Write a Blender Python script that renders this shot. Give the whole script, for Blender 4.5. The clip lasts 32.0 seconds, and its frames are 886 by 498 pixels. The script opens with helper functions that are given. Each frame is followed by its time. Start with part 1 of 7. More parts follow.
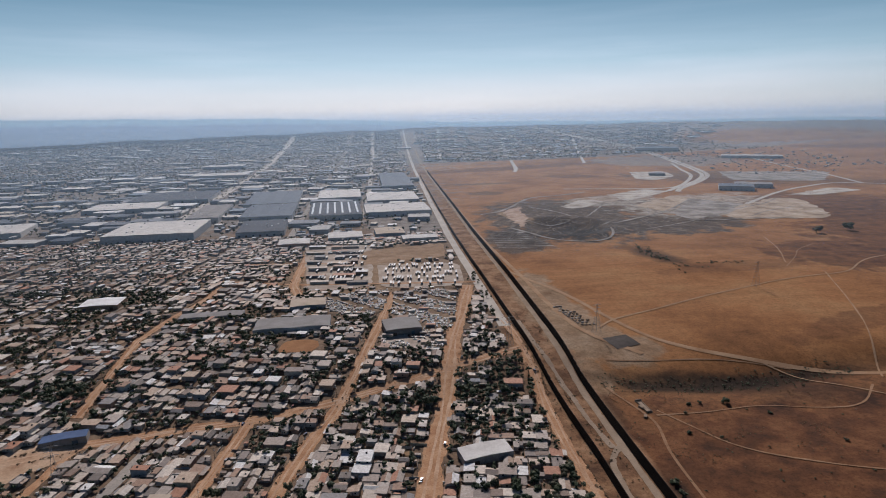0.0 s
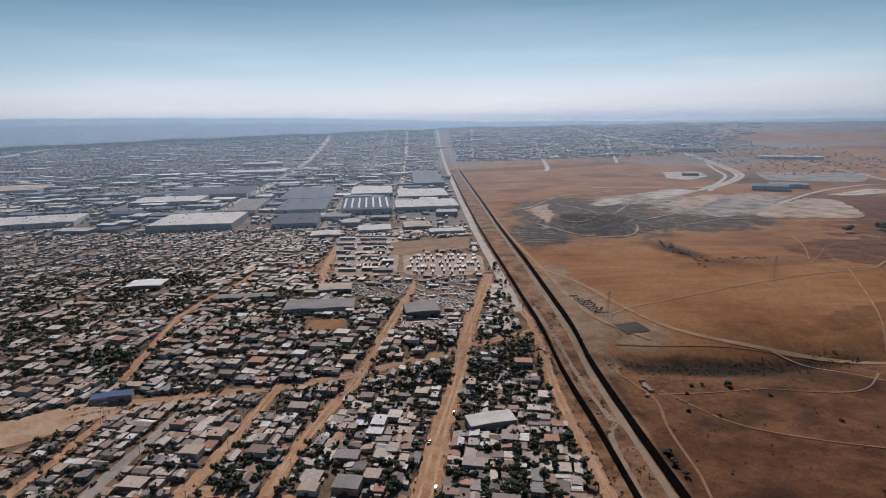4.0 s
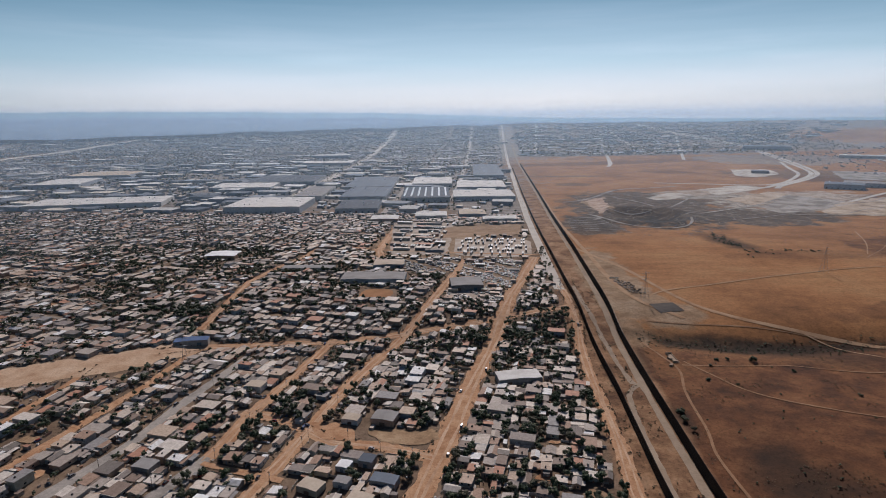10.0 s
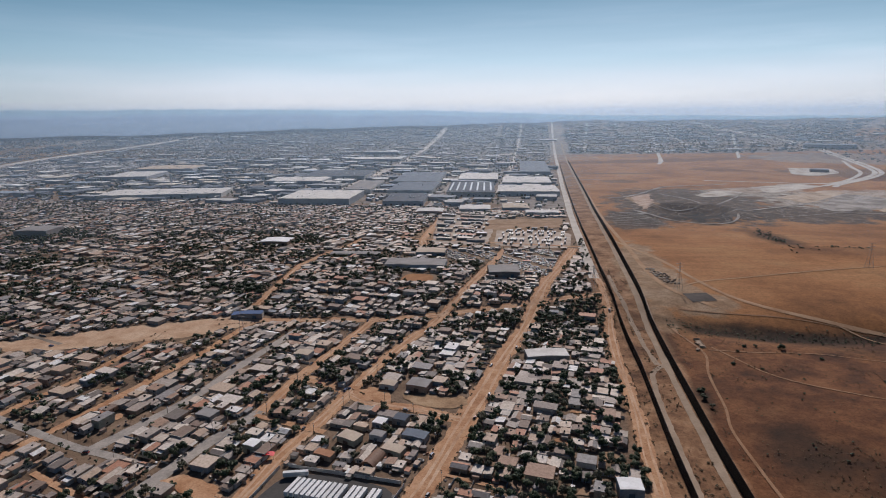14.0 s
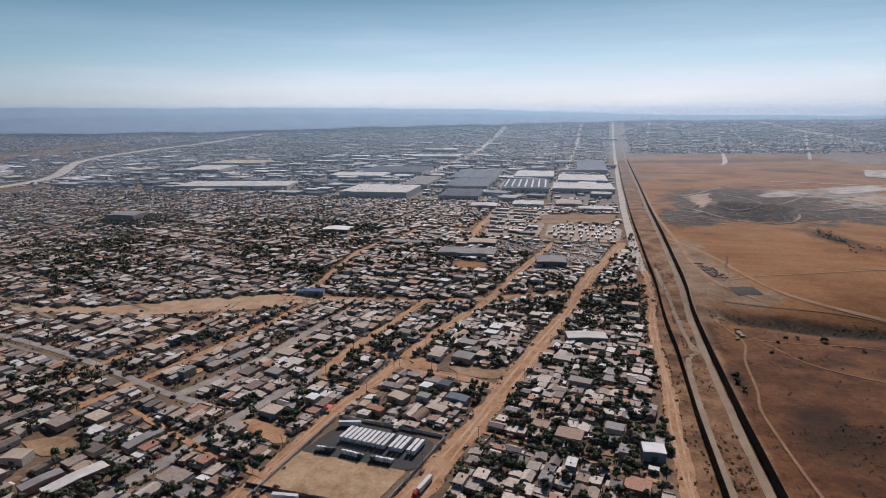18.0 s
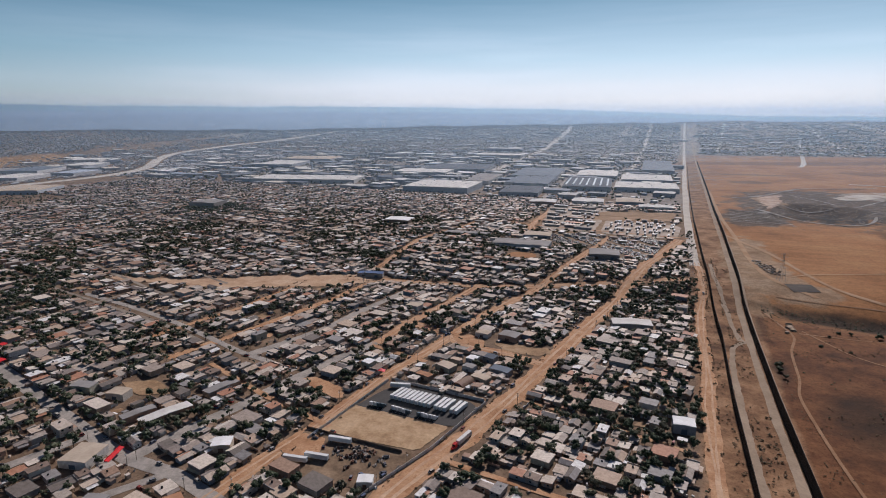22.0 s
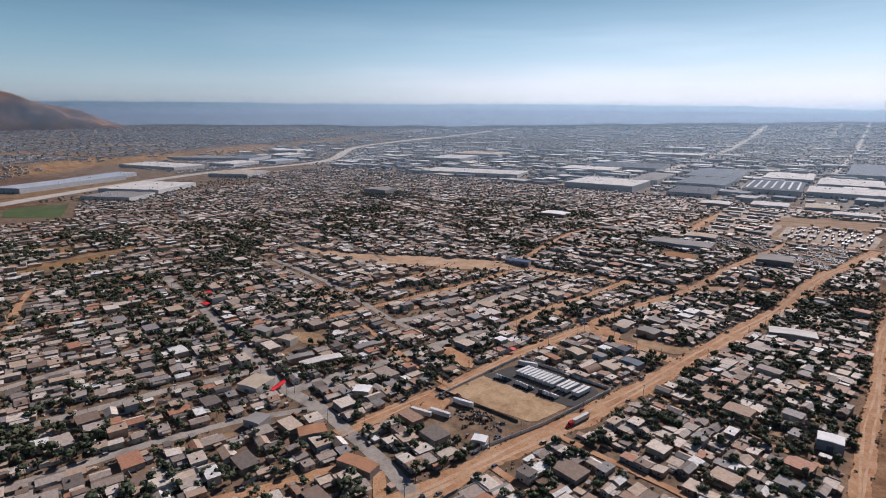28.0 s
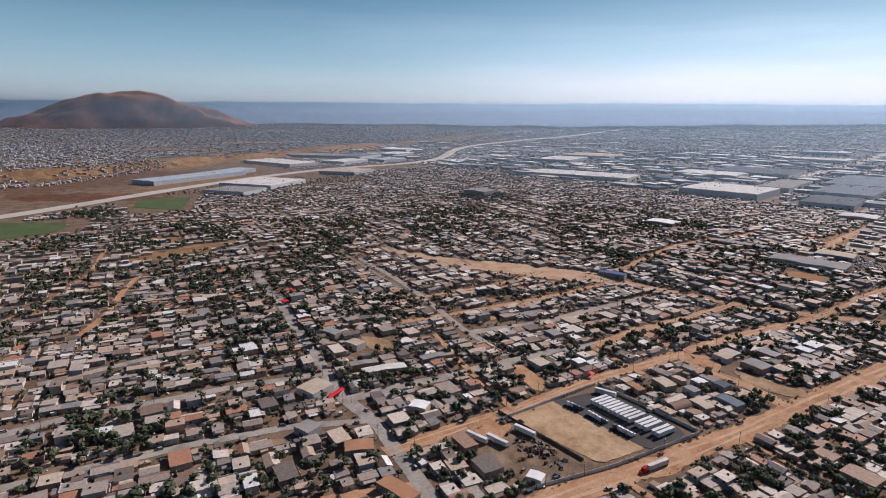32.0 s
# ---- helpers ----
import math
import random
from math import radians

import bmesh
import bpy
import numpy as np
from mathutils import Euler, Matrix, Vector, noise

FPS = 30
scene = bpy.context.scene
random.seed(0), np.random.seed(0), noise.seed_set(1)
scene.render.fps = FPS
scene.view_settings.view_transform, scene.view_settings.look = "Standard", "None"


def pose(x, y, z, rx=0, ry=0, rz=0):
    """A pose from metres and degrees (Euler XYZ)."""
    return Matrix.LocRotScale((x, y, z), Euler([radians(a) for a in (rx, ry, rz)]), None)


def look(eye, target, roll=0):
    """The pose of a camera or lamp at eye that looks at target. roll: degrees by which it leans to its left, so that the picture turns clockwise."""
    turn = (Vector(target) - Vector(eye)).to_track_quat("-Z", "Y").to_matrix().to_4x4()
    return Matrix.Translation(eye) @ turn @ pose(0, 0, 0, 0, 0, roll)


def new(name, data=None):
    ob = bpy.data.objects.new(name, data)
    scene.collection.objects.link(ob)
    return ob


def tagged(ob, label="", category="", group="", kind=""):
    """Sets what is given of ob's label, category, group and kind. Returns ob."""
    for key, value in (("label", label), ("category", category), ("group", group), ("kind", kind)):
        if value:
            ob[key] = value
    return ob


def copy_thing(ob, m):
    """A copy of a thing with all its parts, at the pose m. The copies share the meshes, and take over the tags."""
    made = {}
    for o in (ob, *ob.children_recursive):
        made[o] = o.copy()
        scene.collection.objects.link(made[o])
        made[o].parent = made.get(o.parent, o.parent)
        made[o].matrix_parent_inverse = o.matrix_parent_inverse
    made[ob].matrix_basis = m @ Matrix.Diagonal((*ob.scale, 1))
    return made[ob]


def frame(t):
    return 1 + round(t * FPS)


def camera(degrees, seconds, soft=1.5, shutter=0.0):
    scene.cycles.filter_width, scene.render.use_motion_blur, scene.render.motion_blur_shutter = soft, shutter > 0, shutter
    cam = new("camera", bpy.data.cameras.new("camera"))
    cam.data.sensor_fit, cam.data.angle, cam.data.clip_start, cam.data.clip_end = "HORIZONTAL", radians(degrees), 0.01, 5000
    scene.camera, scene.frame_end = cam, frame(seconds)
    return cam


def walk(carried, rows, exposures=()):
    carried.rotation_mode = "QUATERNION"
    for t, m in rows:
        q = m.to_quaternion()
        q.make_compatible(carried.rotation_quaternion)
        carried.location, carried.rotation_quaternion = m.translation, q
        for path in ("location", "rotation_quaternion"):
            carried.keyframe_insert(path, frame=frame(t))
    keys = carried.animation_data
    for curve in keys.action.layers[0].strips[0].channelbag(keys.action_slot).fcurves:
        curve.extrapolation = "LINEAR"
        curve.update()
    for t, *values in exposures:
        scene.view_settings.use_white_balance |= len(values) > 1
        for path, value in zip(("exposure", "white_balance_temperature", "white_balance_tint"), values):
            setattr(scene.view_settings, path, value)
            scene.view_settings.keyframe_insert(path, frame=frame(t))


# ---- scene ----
cam = camera(75.2, 32.0, soft=1.0)

# seconds, east-west and north-south place, height, heading, tilt, lean; +y runs along the border, z = 0 is the town's ground
FLIGHT = [
    (0, -20.89, -23.05, 236.65, -5.446, -12.783, -1.159),
    (3, -9.92, -50.15, 230.50, -2.950, -12.634, -1.047),
    (6, 0.59, -76.73, 223.47, 0.196, -12.667, -0.760),
    (9, 11.68, -102.36, 217.07, 3.433, -12.791, -0.576),
    (13, 27.27, -137.40, 210.25, 8.119, -12.890, -0.518),
    (17, 43.33, -173.72, 204.83, 13.827, -12.986, -0.418),
    (19, 51.50, -193.53, 201.15, 16.716, -12.907, -0.122),
    (22, 68.47, -215.32, 194.93, 21.690, -12.877, 0.065),
    (23, 75.20, -223.11, 193.05, 23.625, -12.820, -0.029),
    (24, 81.98, -230.49, 191.29, 25.804, -12.858, -0.028),
    (25, 88.23, -235.39, 189.78, 28.517, -12.894, -0.013),
    (25.5, 91.06, -235.88, 189.24, 30.186, -12.950, 0.077),
    (27.5, 98.75, -228.56, 187.77, 37.070, -13.077, 0.219),
    (28, 99.59, -225.14, 187.59, 38.479, -13.094, 0.257),
    (29, 99.77, -216.05, 187.59, 41.391, -13.183, 0.244),
    (30, 99.14, -205.70, 187.67, 45.301, -13.250, 0.277),
    (30.5, 98.83, -200.42, 187.71, 46.969, -13.265, 0.327),
    (31, 98.75, -195.00, 187.80, 48.090, -13.167, 0.307),
    (32, 99.73, -183.82, 187.98, 49.570, -13.170, 0.344),
]


def flight_pose(x, y, z, heading, tilt, lean):
    a, b = radians(heading), radians(tilt)
    way = Vector((-math.sin(a) * math.cos(b), math.cos(a) * math.cos(b), math.sin(b)))
    eye = Vector((x, y, z))
    return look(eye, eye + way, lean)


walk(cam, [(row[0], flight_pose(*row[1:])) for row in FLIGHT], [(0, -0.08, 6215, 17), (13, 0.0, 6215, 17), (25, 0.17, 6240, 19), (32, 0.33, 6260, 20)])

# ---- sky and sun ----
SUN_TO = Vector((0.02, 0.79, 0.60)).normalized()
SUN_ELEV = math.asin(SUN_TO.z)
world = bpy.data.worlds.new("sky")
scene.world = world
world.use_nodes = True
wn = world.node_tree.nodes
sky = wn.new("ShaderNodeTexSky")
sky.sky_type = "NISHITA"
sky.sun_disc = False
sky.sun_elevation = SUN_ELEV
sky.sun_rotation = math.atan2(SUN_TO.x, SUN_TO.y)
sky.air_density, sky.dust_density, sky.ozone_density = 1.0, 0.35, 5.0
wn["Background"].inputs[1].default_value = 0.036
world.node_tree.links.new(sky.outputs[0], wn["Background"].inputs[0])
sun = new("sun", bpy.data.lights.new("sun", "SUN"))
sun.data.energy, sun.data.angle, sun.data.color = 4.0, radians(0.53), (1.0, 0.93, 0.84)
sun.matrix_world = look(SUN_TO * 900, (0, 0, 0))

# ---- materials ----


def ramp_node(nt, stops, constant=False):
    r = nt.nodes.new("ShaderNodeValToRGB")
    r.color_ramp.interpolation = "CONSTANT" if constant else "LINEAR"
    els = r.color_ramp.elements
    for i, (p, col) in enumerate(stops):
        e = els[i] if i < 2 else els.new(p)
        e.position, e.color = p, (*col, 1)
    return r


def noise_node(nt, scale, detail=4.0, rough=0.55):
    n = nt.nodes.new("ShaderNodeTexNoise")
    n.inputs["Scale"].default_value = scale
    n.inputs["Detail"].default_value = detail
    n.inputs["Roughness"].default_value = rough
    return n


def blend(nt, kind, fac, a, b):
    m = nt.nodes.new("ShaderNodeMix")
    m.data_type, m.blend_type = "RGBA", kind
    for k, value in ((0, fac), (6, a), (7, b)):
        if isinstance(value, (int, float)):
            m.inputs[k].default_value = value
        elif isinstance(value, tuple):
            m.inputs[k].default_value = (*value, 1)
        else:
            nt.links.new(value, m.inputs[k])
    return m.outputs[2]


def ground_mat(name, stops, big, small, rough=0.95, grain=0.35, bump=0.3, speck=None):
    """Soil and paving: a colour ramp over coarse patches, darkened and lightened by a finer grain, in world metres."""
    m = bpy.data.materials.new(name)
    m.use_nodes = True
    nt = m.node_tree
    bs = nt.nodes["Principled BSDF"]
    geo = nt.nodes.new("ShaderNodeNewGeometry")
    n1, n2 = noise_node(nt, big, 6.0, 0.6), noise_node(nt, small, 4.0, 0.65)
    for n in (n1, n2):
        nt.links.new(geo.outputs["Position"], n.inputs["Vector"])
    r = ramp_node(nt, stops)
    nt.links.new(n1.outputs[0], r.inputs[0])
    g = ramp_node(nt, [(0.3, (0.35, 0.35, 0.35)), (0.7, (1.0, 1.0, 1.0))])
    nt.links.new(n2.outputs[0], g.inputs[0])
    col = blend(nt, "MULTIPLY", grain, r.outputs[0], g.outputs[0])
    if speck:
        n3 = noise_node(nt, speck[0], 3.0, 0.7)
        nt.links.new(geo.outputs["Position"], n3.inputs["Vector"])
        k = ramp_node(nt, [(speck[1], (0, 0, 0)), (speck[1] + 0.06, (1, 1, 1))])
        nt.links.new(n3.outputs[0], k.inputs[0])
        col = blend(nt, "MIX", k.outputs[0], col, speck[2])
    nt.links.new(col, bs.inputs["Base Color"])
    bs.inputs["Roughness"].default_value = rough
    bs.inputs["Specular IOR Level"].default_value = 0.2
    if bump:
        b = nt.nodes.new("ShaderNodeBump")
        b.inputs["Strength"].default_value, b.inputs["Distance"].default_value = bump, 0.3
        nt.links.new(n2.outputs[0], b.inputs["Height"])
        nt.links.new(b.outputs[0], bs.inputs["Normal"])
    return m


def piece_mat(name, palette, rough=0.8, metal=0.0, island=False, dirt=0.45, scale=0.5, spec=0.3, lines=0.0):
    """Built things: a palette picked piece by piece, with stains and, for sheet metal, fine ribs."""
    m = bpy.data.materials.new(name)
    m.use_nodes = True
    nt = m.node_tree
    bs = nt.nodes["Principled BSDF"]
    geo = nt.nodes.new("ShaderNodeNewGeometry")
    n1, n2 = noise_node(nt, scale, 6.0, 0.65), noise_node(nt, scale * 9, 3.0, 0.6)
    for n in (n1, n2):
        nt.links.new(geo.outputs["Position"], n.inputs["Vector"])
    if len(palette) > 1:
        if island:
            pick = geo.outputs["Random Per Island"]
        else:
            pick = nt.nodes.new("ShaderNodeObjectInfo").outputs["Random"]
        r = ramp_node(nt, [(i / len(palette), c) for i, c in enumerate(palette)], True)
        nt.links.new(pick, r.inputs[0])
        col = r.outputs[0]
    else:
        col = palette[0]
    stain = ramp_node(nt, [(0.32, (0.38, 0.34, 0.30)), (0.62, (1, 1, 1))])
    nt.links.new(n1.outputs[0], stain.inputs[0])
    col = blend(nt, "MULTIPLY", dirt, col, stain.outputs[0])
    fine = ramp_node(nt, [(0.3, (0.6, 0.6, 0.6)), (0.7, (1, 1, 1))])
    nt.links.new(n2.outputs[0], fine.inputs[0])
    col = blend(nt, "MULTIPLY", 0.3, col, fine.outputs[0])
    nt.links.new(col, bs.inputs["Base Color"])
    bs.inputs["Roughness"].default_value = rough
    bs.inputs["Metallic"].default_value = metal
    bs.inputs["Specular IOR Level"].default_value = spec
    b = nt.nodes.new("ShaderNodeBump")
    b.inputs["Strength"].default_value, b.inputs["Distance"].default_value = 0.25, 0.05
    if lines:
        w = nt.nodes.new("ShaderNodeTexWave")
        w.inputs["Scale"].default_value = lines
        tc = nt.nodes.new("ShaderNodeTexCoord")
        nt.links.new(tc.outputs["Object"], w.inputs["Vector"])
        nt.links.new(w.outputs[1], b.inputs["Height"])
    else:
        nt.links.new(n2.outputs[0], b.inputs["Height"])
    nt.links.new(b.outputs[0], bs.inputs["Normal"])
    return m


ROOFS = [(0.54, 0.46, 0.385), (0.36, 0.295, 0.25), (0.62, 0.555, 0.49), (0.47, 0.345, 0.258), (0.26, 0.215, 0.19), (0.58, 0.47, 0.375),
         (0.175, 0.148, 0.13), (0.74, 0.73, 0.71), (0.345, 0.222, 0.155), (0.46, 0.395, 0.345), (0.43, 0.212, 0.132), (0.272, 0.255, 0.248),
         (0.67, 0.585, 0.50), (0.23, 0.165, 0.128), (0.50, 0.38, 0.285), (0.385, 0.33, 0.285)]
WALLS = [(0.42, 0.39, 0.36), (0.50, 0.42, 0.33), (0.34, 0.31, 0.29), (0.56, 0.52, 0.46), (0.38, 0.28, 0.21), (0.60, 0.58, 0.55),
         (0.30, 0.33, 0.36), (0.46, 0.30, 0.22), (0.40, 0.38, 0.30), (0.28, 0.25, 0.23)]
BIGROOFS = [(0.40, 0.41, 0.43), (0.22, 0.24, 0.27), (0.50, 0.49, 0.47), (0.16, 0.18, 0.21), (0.58, 0.57, 0.55), (0.28, 0.30, 0.33),
            (0.60, 0.54, 0.46), (0.10, 0.12, 0.15), (0.70, 0.67, 0.62), (0.80, 0.79, 0.77), (0.66, 0.65, 0.63), (0.30, 0.35, 0.41)]
M_ROOF = piece_mat("roofing", ROOFS, 0.75, dirt=0.55)
M_ROOF_MANY = piece_mat("roofing_mixed", ROOFS, 0.75, island=True, dirt=0.55)
M_WALL = piece_mat("plaster", WALLS, 0.9, dirt=0.5)
M_WALL_MANY = piece_mat("plaster_mixed", WALLS, 0.9, island=True, dirt=0.5)
M_BIG_ROOF = piece_mat("hall_roofing", BIGROOFS, 0.85, spec=0.1, island=True, dirt=0.35, scale=0.03)
M_BIG_WALL = piece_mat("hall_cladding", [(0.45, 0.46, 0.47), (0.58, 0.56, 0.52), (0.36, 0.38, 0.41)], 0.7, island=True, dirt=0.4, scale=0.1)
M_DOOR = piece_mat("door_paint", [(0.16, 0.10, 0.07), (0.25, 0.25, 0.26), (0.10, 0.14, 0.18)], 0.6)
M_GLASS = piece_mat("dark_glass", [(0.03, 0.035, 0.04)], 0.12, spec=0.6, dirt=0.2)
M_TANK = piece_mat("tank_plastic", [(0.03, 0.03, 0.03), (0.5, 0.48, 0.42)], 0.5)
M_WOOD = piece_mat("weathered_wood", [(0.16, 0.12, 0.09)], 0.9)
M_LEAF = piece_mat("leaves", [(0.062, 0.086, 0.040), (0.080, 0.100, 0.050), (0.050, 0.070, 0.034), (0.095, 0.105, 0.056), (0.105, 0.098, 0.058)], 0.75, dirt=0.6, scale=0.9)
M_LEAF_MANY = piece_mat("leaves_mixed", [(0.060, 0.082, 0.040), (0.078, 0.098, 0.050), (0.048, 0.066, 0.034), (0.092, 0.102, 0.056)], 0.75, island=True, dirt=0.6, scale=0.9)
M_BARK = piece_mat("bark", [(0.12, 0.09, 0.07)], 0.95)
M_DIRT = ground_mat("town_soil", [(0.30, (0.17, 0.115, 0.075)), (0.5, (0.28, 0.195, 0.13)), (0.72, (0.37, 0.27, 0.19))], 0.03, 0.45)
M_WASH = ground_mat("wash_sand", [(0.3, (0.37, 0.22, 0.13)), (0.45, (0.48, 0.315, 0.20)), (0.6, (0.55, 0.385, 0.26)), (0.75, (0.61, 0.46, 0.335))], 0.06, 0.7, grain=0.5, speck=(0.22, 0.62, (0.32, 0.20, 0.12)))
M_ROAD_DIRT = ground_mat("dirt_road_soil", [(0.3, (0.34, 0.168, 0.084)), (0.45, (0.45, 0.246, 0.132)), (0.6, (0.52, 0.310, 0.178)), (0.75, (0.58, 0.388, 0.252))], 0.09, 0.8, grain=0.5, speck=(0.22, 0.60, (0.30, 0.155, 0.078)))
M_ROAD_GRAY = ground_mat("worn_paving", [(0.3, (0.23, 0.205, 0.18)), (0.5, (0.35, 0.315, 0.28)), (0.72, (0.43, 0.38, 0.325))], 0.07, 0.6, grain=0.45, bump=0.1)
M_PALE = ground_mat("pale_paving", [(0.3, (0.42, 0.38, 0.33)), (0.7, (0.56, 0.51, 0.45))], 0.02, 0.3, grain=0.2, bump=0.1)
M_ASPHALT = ground_mat("asphalt", [(0.3, (0.055, 0.053, 0.052)), (0.7, (0.085, 0.08, 0.075))], 0.08, 0.8, grain=0.3, bump=0.1)
M_GRASS = ground_mat("dry_grass", [(0.28, (0.12, 0.060, 0.026)), (0.45, (0.23, 0.115, 0.042)), (0.6, (0.29, 0.155, 0.060)), (0.78, (0.33, 0.19, 0.085))], 0.006, 0.12, grain=0.4)
M_SCRUB = ground_mat("scrub_soil", [(0.3, (0.075, 0.040, 0.023)), (0.55, (0.15, 0.075, 0.038)), (0.75, (0.21, 0.110, 0.056))], 0.012, 0.2, grain=0.5)
M_LOT = ground_mat("bare_lot_soil", [(0.3, (0.20, 0.12, 0.065)), (0.46, (0.31, 0.195, 0.11)), (0.6, (0.40, 0.265, 0.155)), (0.75, (0.47, 0.335, 0.21))], 0.07, 0.5, grain=0.5)
M_LANE = ground_mat("lane_soil", [(0.3, (0.17, 0.135, 0.105)), (0.55, (0.27, 0.225, 0.18)), (0.75, (0.36, 0.31, 0.255))], 0.05, 0.5, grain=0.4)
M_GRAVEL = ground_mat("graded_gravel", [(0.3, (0.15, 0.125, 0.105)), (0.45, (0.26, 0.225, 0.195)), (0.55, (0.38, 0.345, 0.31)), (0.75, (0.46, 0.42, 0.38))], 0.022, 0.15, grain=0.5)
M_DARK_EARTH = ground_mat("turned_earth", [(0.3, (0.11, 0.09, 0.08)), (0.6, (0.17, 0.145, 0.125)), (0.8, (0.25, 0.21, 0.18))], 0.022, 0.15, grain=0.5)
M_RUST = piece_mat("rusted_steel", [(0.012, 0.009, 0.008)], 0.8, metal=0.0, dirt=0.4)
M_CROP = ground_mat("irrigated_crop", [(0.3, (0.06, 0.09, 0.03)), (0.7, (0.10, 0.13, 0.05))], 0.02, 0.2)



# stretches of other soil: x, y, half width, half length, turn, soil, share
ZONES_FAR = [
    (-800, 1950, 880, 740, 0, "paved", 0.75), (-900, 3300, 1400, 900, 0, "paved", 0.6), (20, 1300, 90, 260, 0, "paved", 0.7),
    (560, 2640, 520, 70, 12, "scrub", 0.8), (310, 2060, 140, 28, 4, "dark", 0.6), (285, 1790, 60, 50, 0, "pit", 0.55),
]
ZONES_EARTHWORK = [
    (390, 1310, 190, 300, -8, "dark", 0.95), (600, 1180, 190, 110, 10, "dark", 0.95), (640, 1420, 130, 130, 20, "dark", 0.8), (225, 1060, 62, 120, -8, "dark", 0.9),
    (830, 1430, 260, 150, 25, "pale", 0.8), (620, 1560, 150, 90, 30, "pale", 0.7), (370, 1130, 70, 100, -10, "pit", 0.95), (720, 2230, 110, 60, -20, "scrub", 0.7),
    (1240, 2080, 330, 190, -20, "dark", 0.6), (1450, 1850, 300, 130, -20, "bank", 0.35), (1330, 2680, 330, 210, -20, "paved", 0.7), (1150, 1950, 110, 90, -20, "scrub", 0.8),
    (1120, 1340, 190, 250, -35, "scrub", 0.8),
    (286, 1330, 26, 90, 8, "tan", 0.95), (176, 640, 36, 170, -2, "tan", 0.95), (188, 560, 34, 70, 8, "tan", 0.9),
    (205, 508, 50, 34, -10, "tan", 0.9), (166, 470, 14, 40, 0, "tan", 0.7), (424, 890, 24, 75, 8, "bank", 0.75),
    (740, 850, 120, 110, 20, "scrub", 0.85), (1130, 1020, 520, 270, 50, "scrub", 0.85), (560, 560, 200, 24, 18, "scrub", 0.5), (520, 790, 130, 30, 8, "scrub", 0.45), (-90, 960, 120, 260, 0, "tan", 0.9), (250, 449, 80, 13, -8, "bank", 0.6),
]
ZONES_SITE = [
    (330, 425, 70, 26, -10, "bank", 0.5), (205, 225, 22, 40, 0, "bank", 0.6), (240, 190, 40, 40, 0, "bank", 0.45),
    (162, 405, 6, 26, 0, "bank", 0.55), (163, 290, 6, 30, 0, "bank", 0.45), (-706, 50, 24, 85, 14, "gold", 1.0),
    (-800, 46, 44, 20, 10, "gold", 0.9), (-1420, 40, 190, 66, 52, "scrub", 0.9), (-1560, 330, 60, 240, 28, "gold", 0.6),
    (-2600, 560, 260, 80, 45, "gold", 0.8), (-2950, 1050, 260, 90, 60, "gold", 0.85), (-1100, 1480, 120, 60, 20, "gold", 0.8),
    (-1750, 150, 130, 330, 24, "scrub", 0.55),
]
ZONES_SLOPE = [
    (-950, 1430, 130, 35, 15, "bank", 0.6), (2300, 3300, 600, 260, -25, "grass", 1.0), (3300, 3000, 1100, 420, -35, "bank", 0.5), (2500, 2700, 420, 90, -30, "scrub", 0.7),
]
ZONES = ZONES_FAR + ZONES_EARTHWORK + ZONES_SITE + ZONES_SLOPE


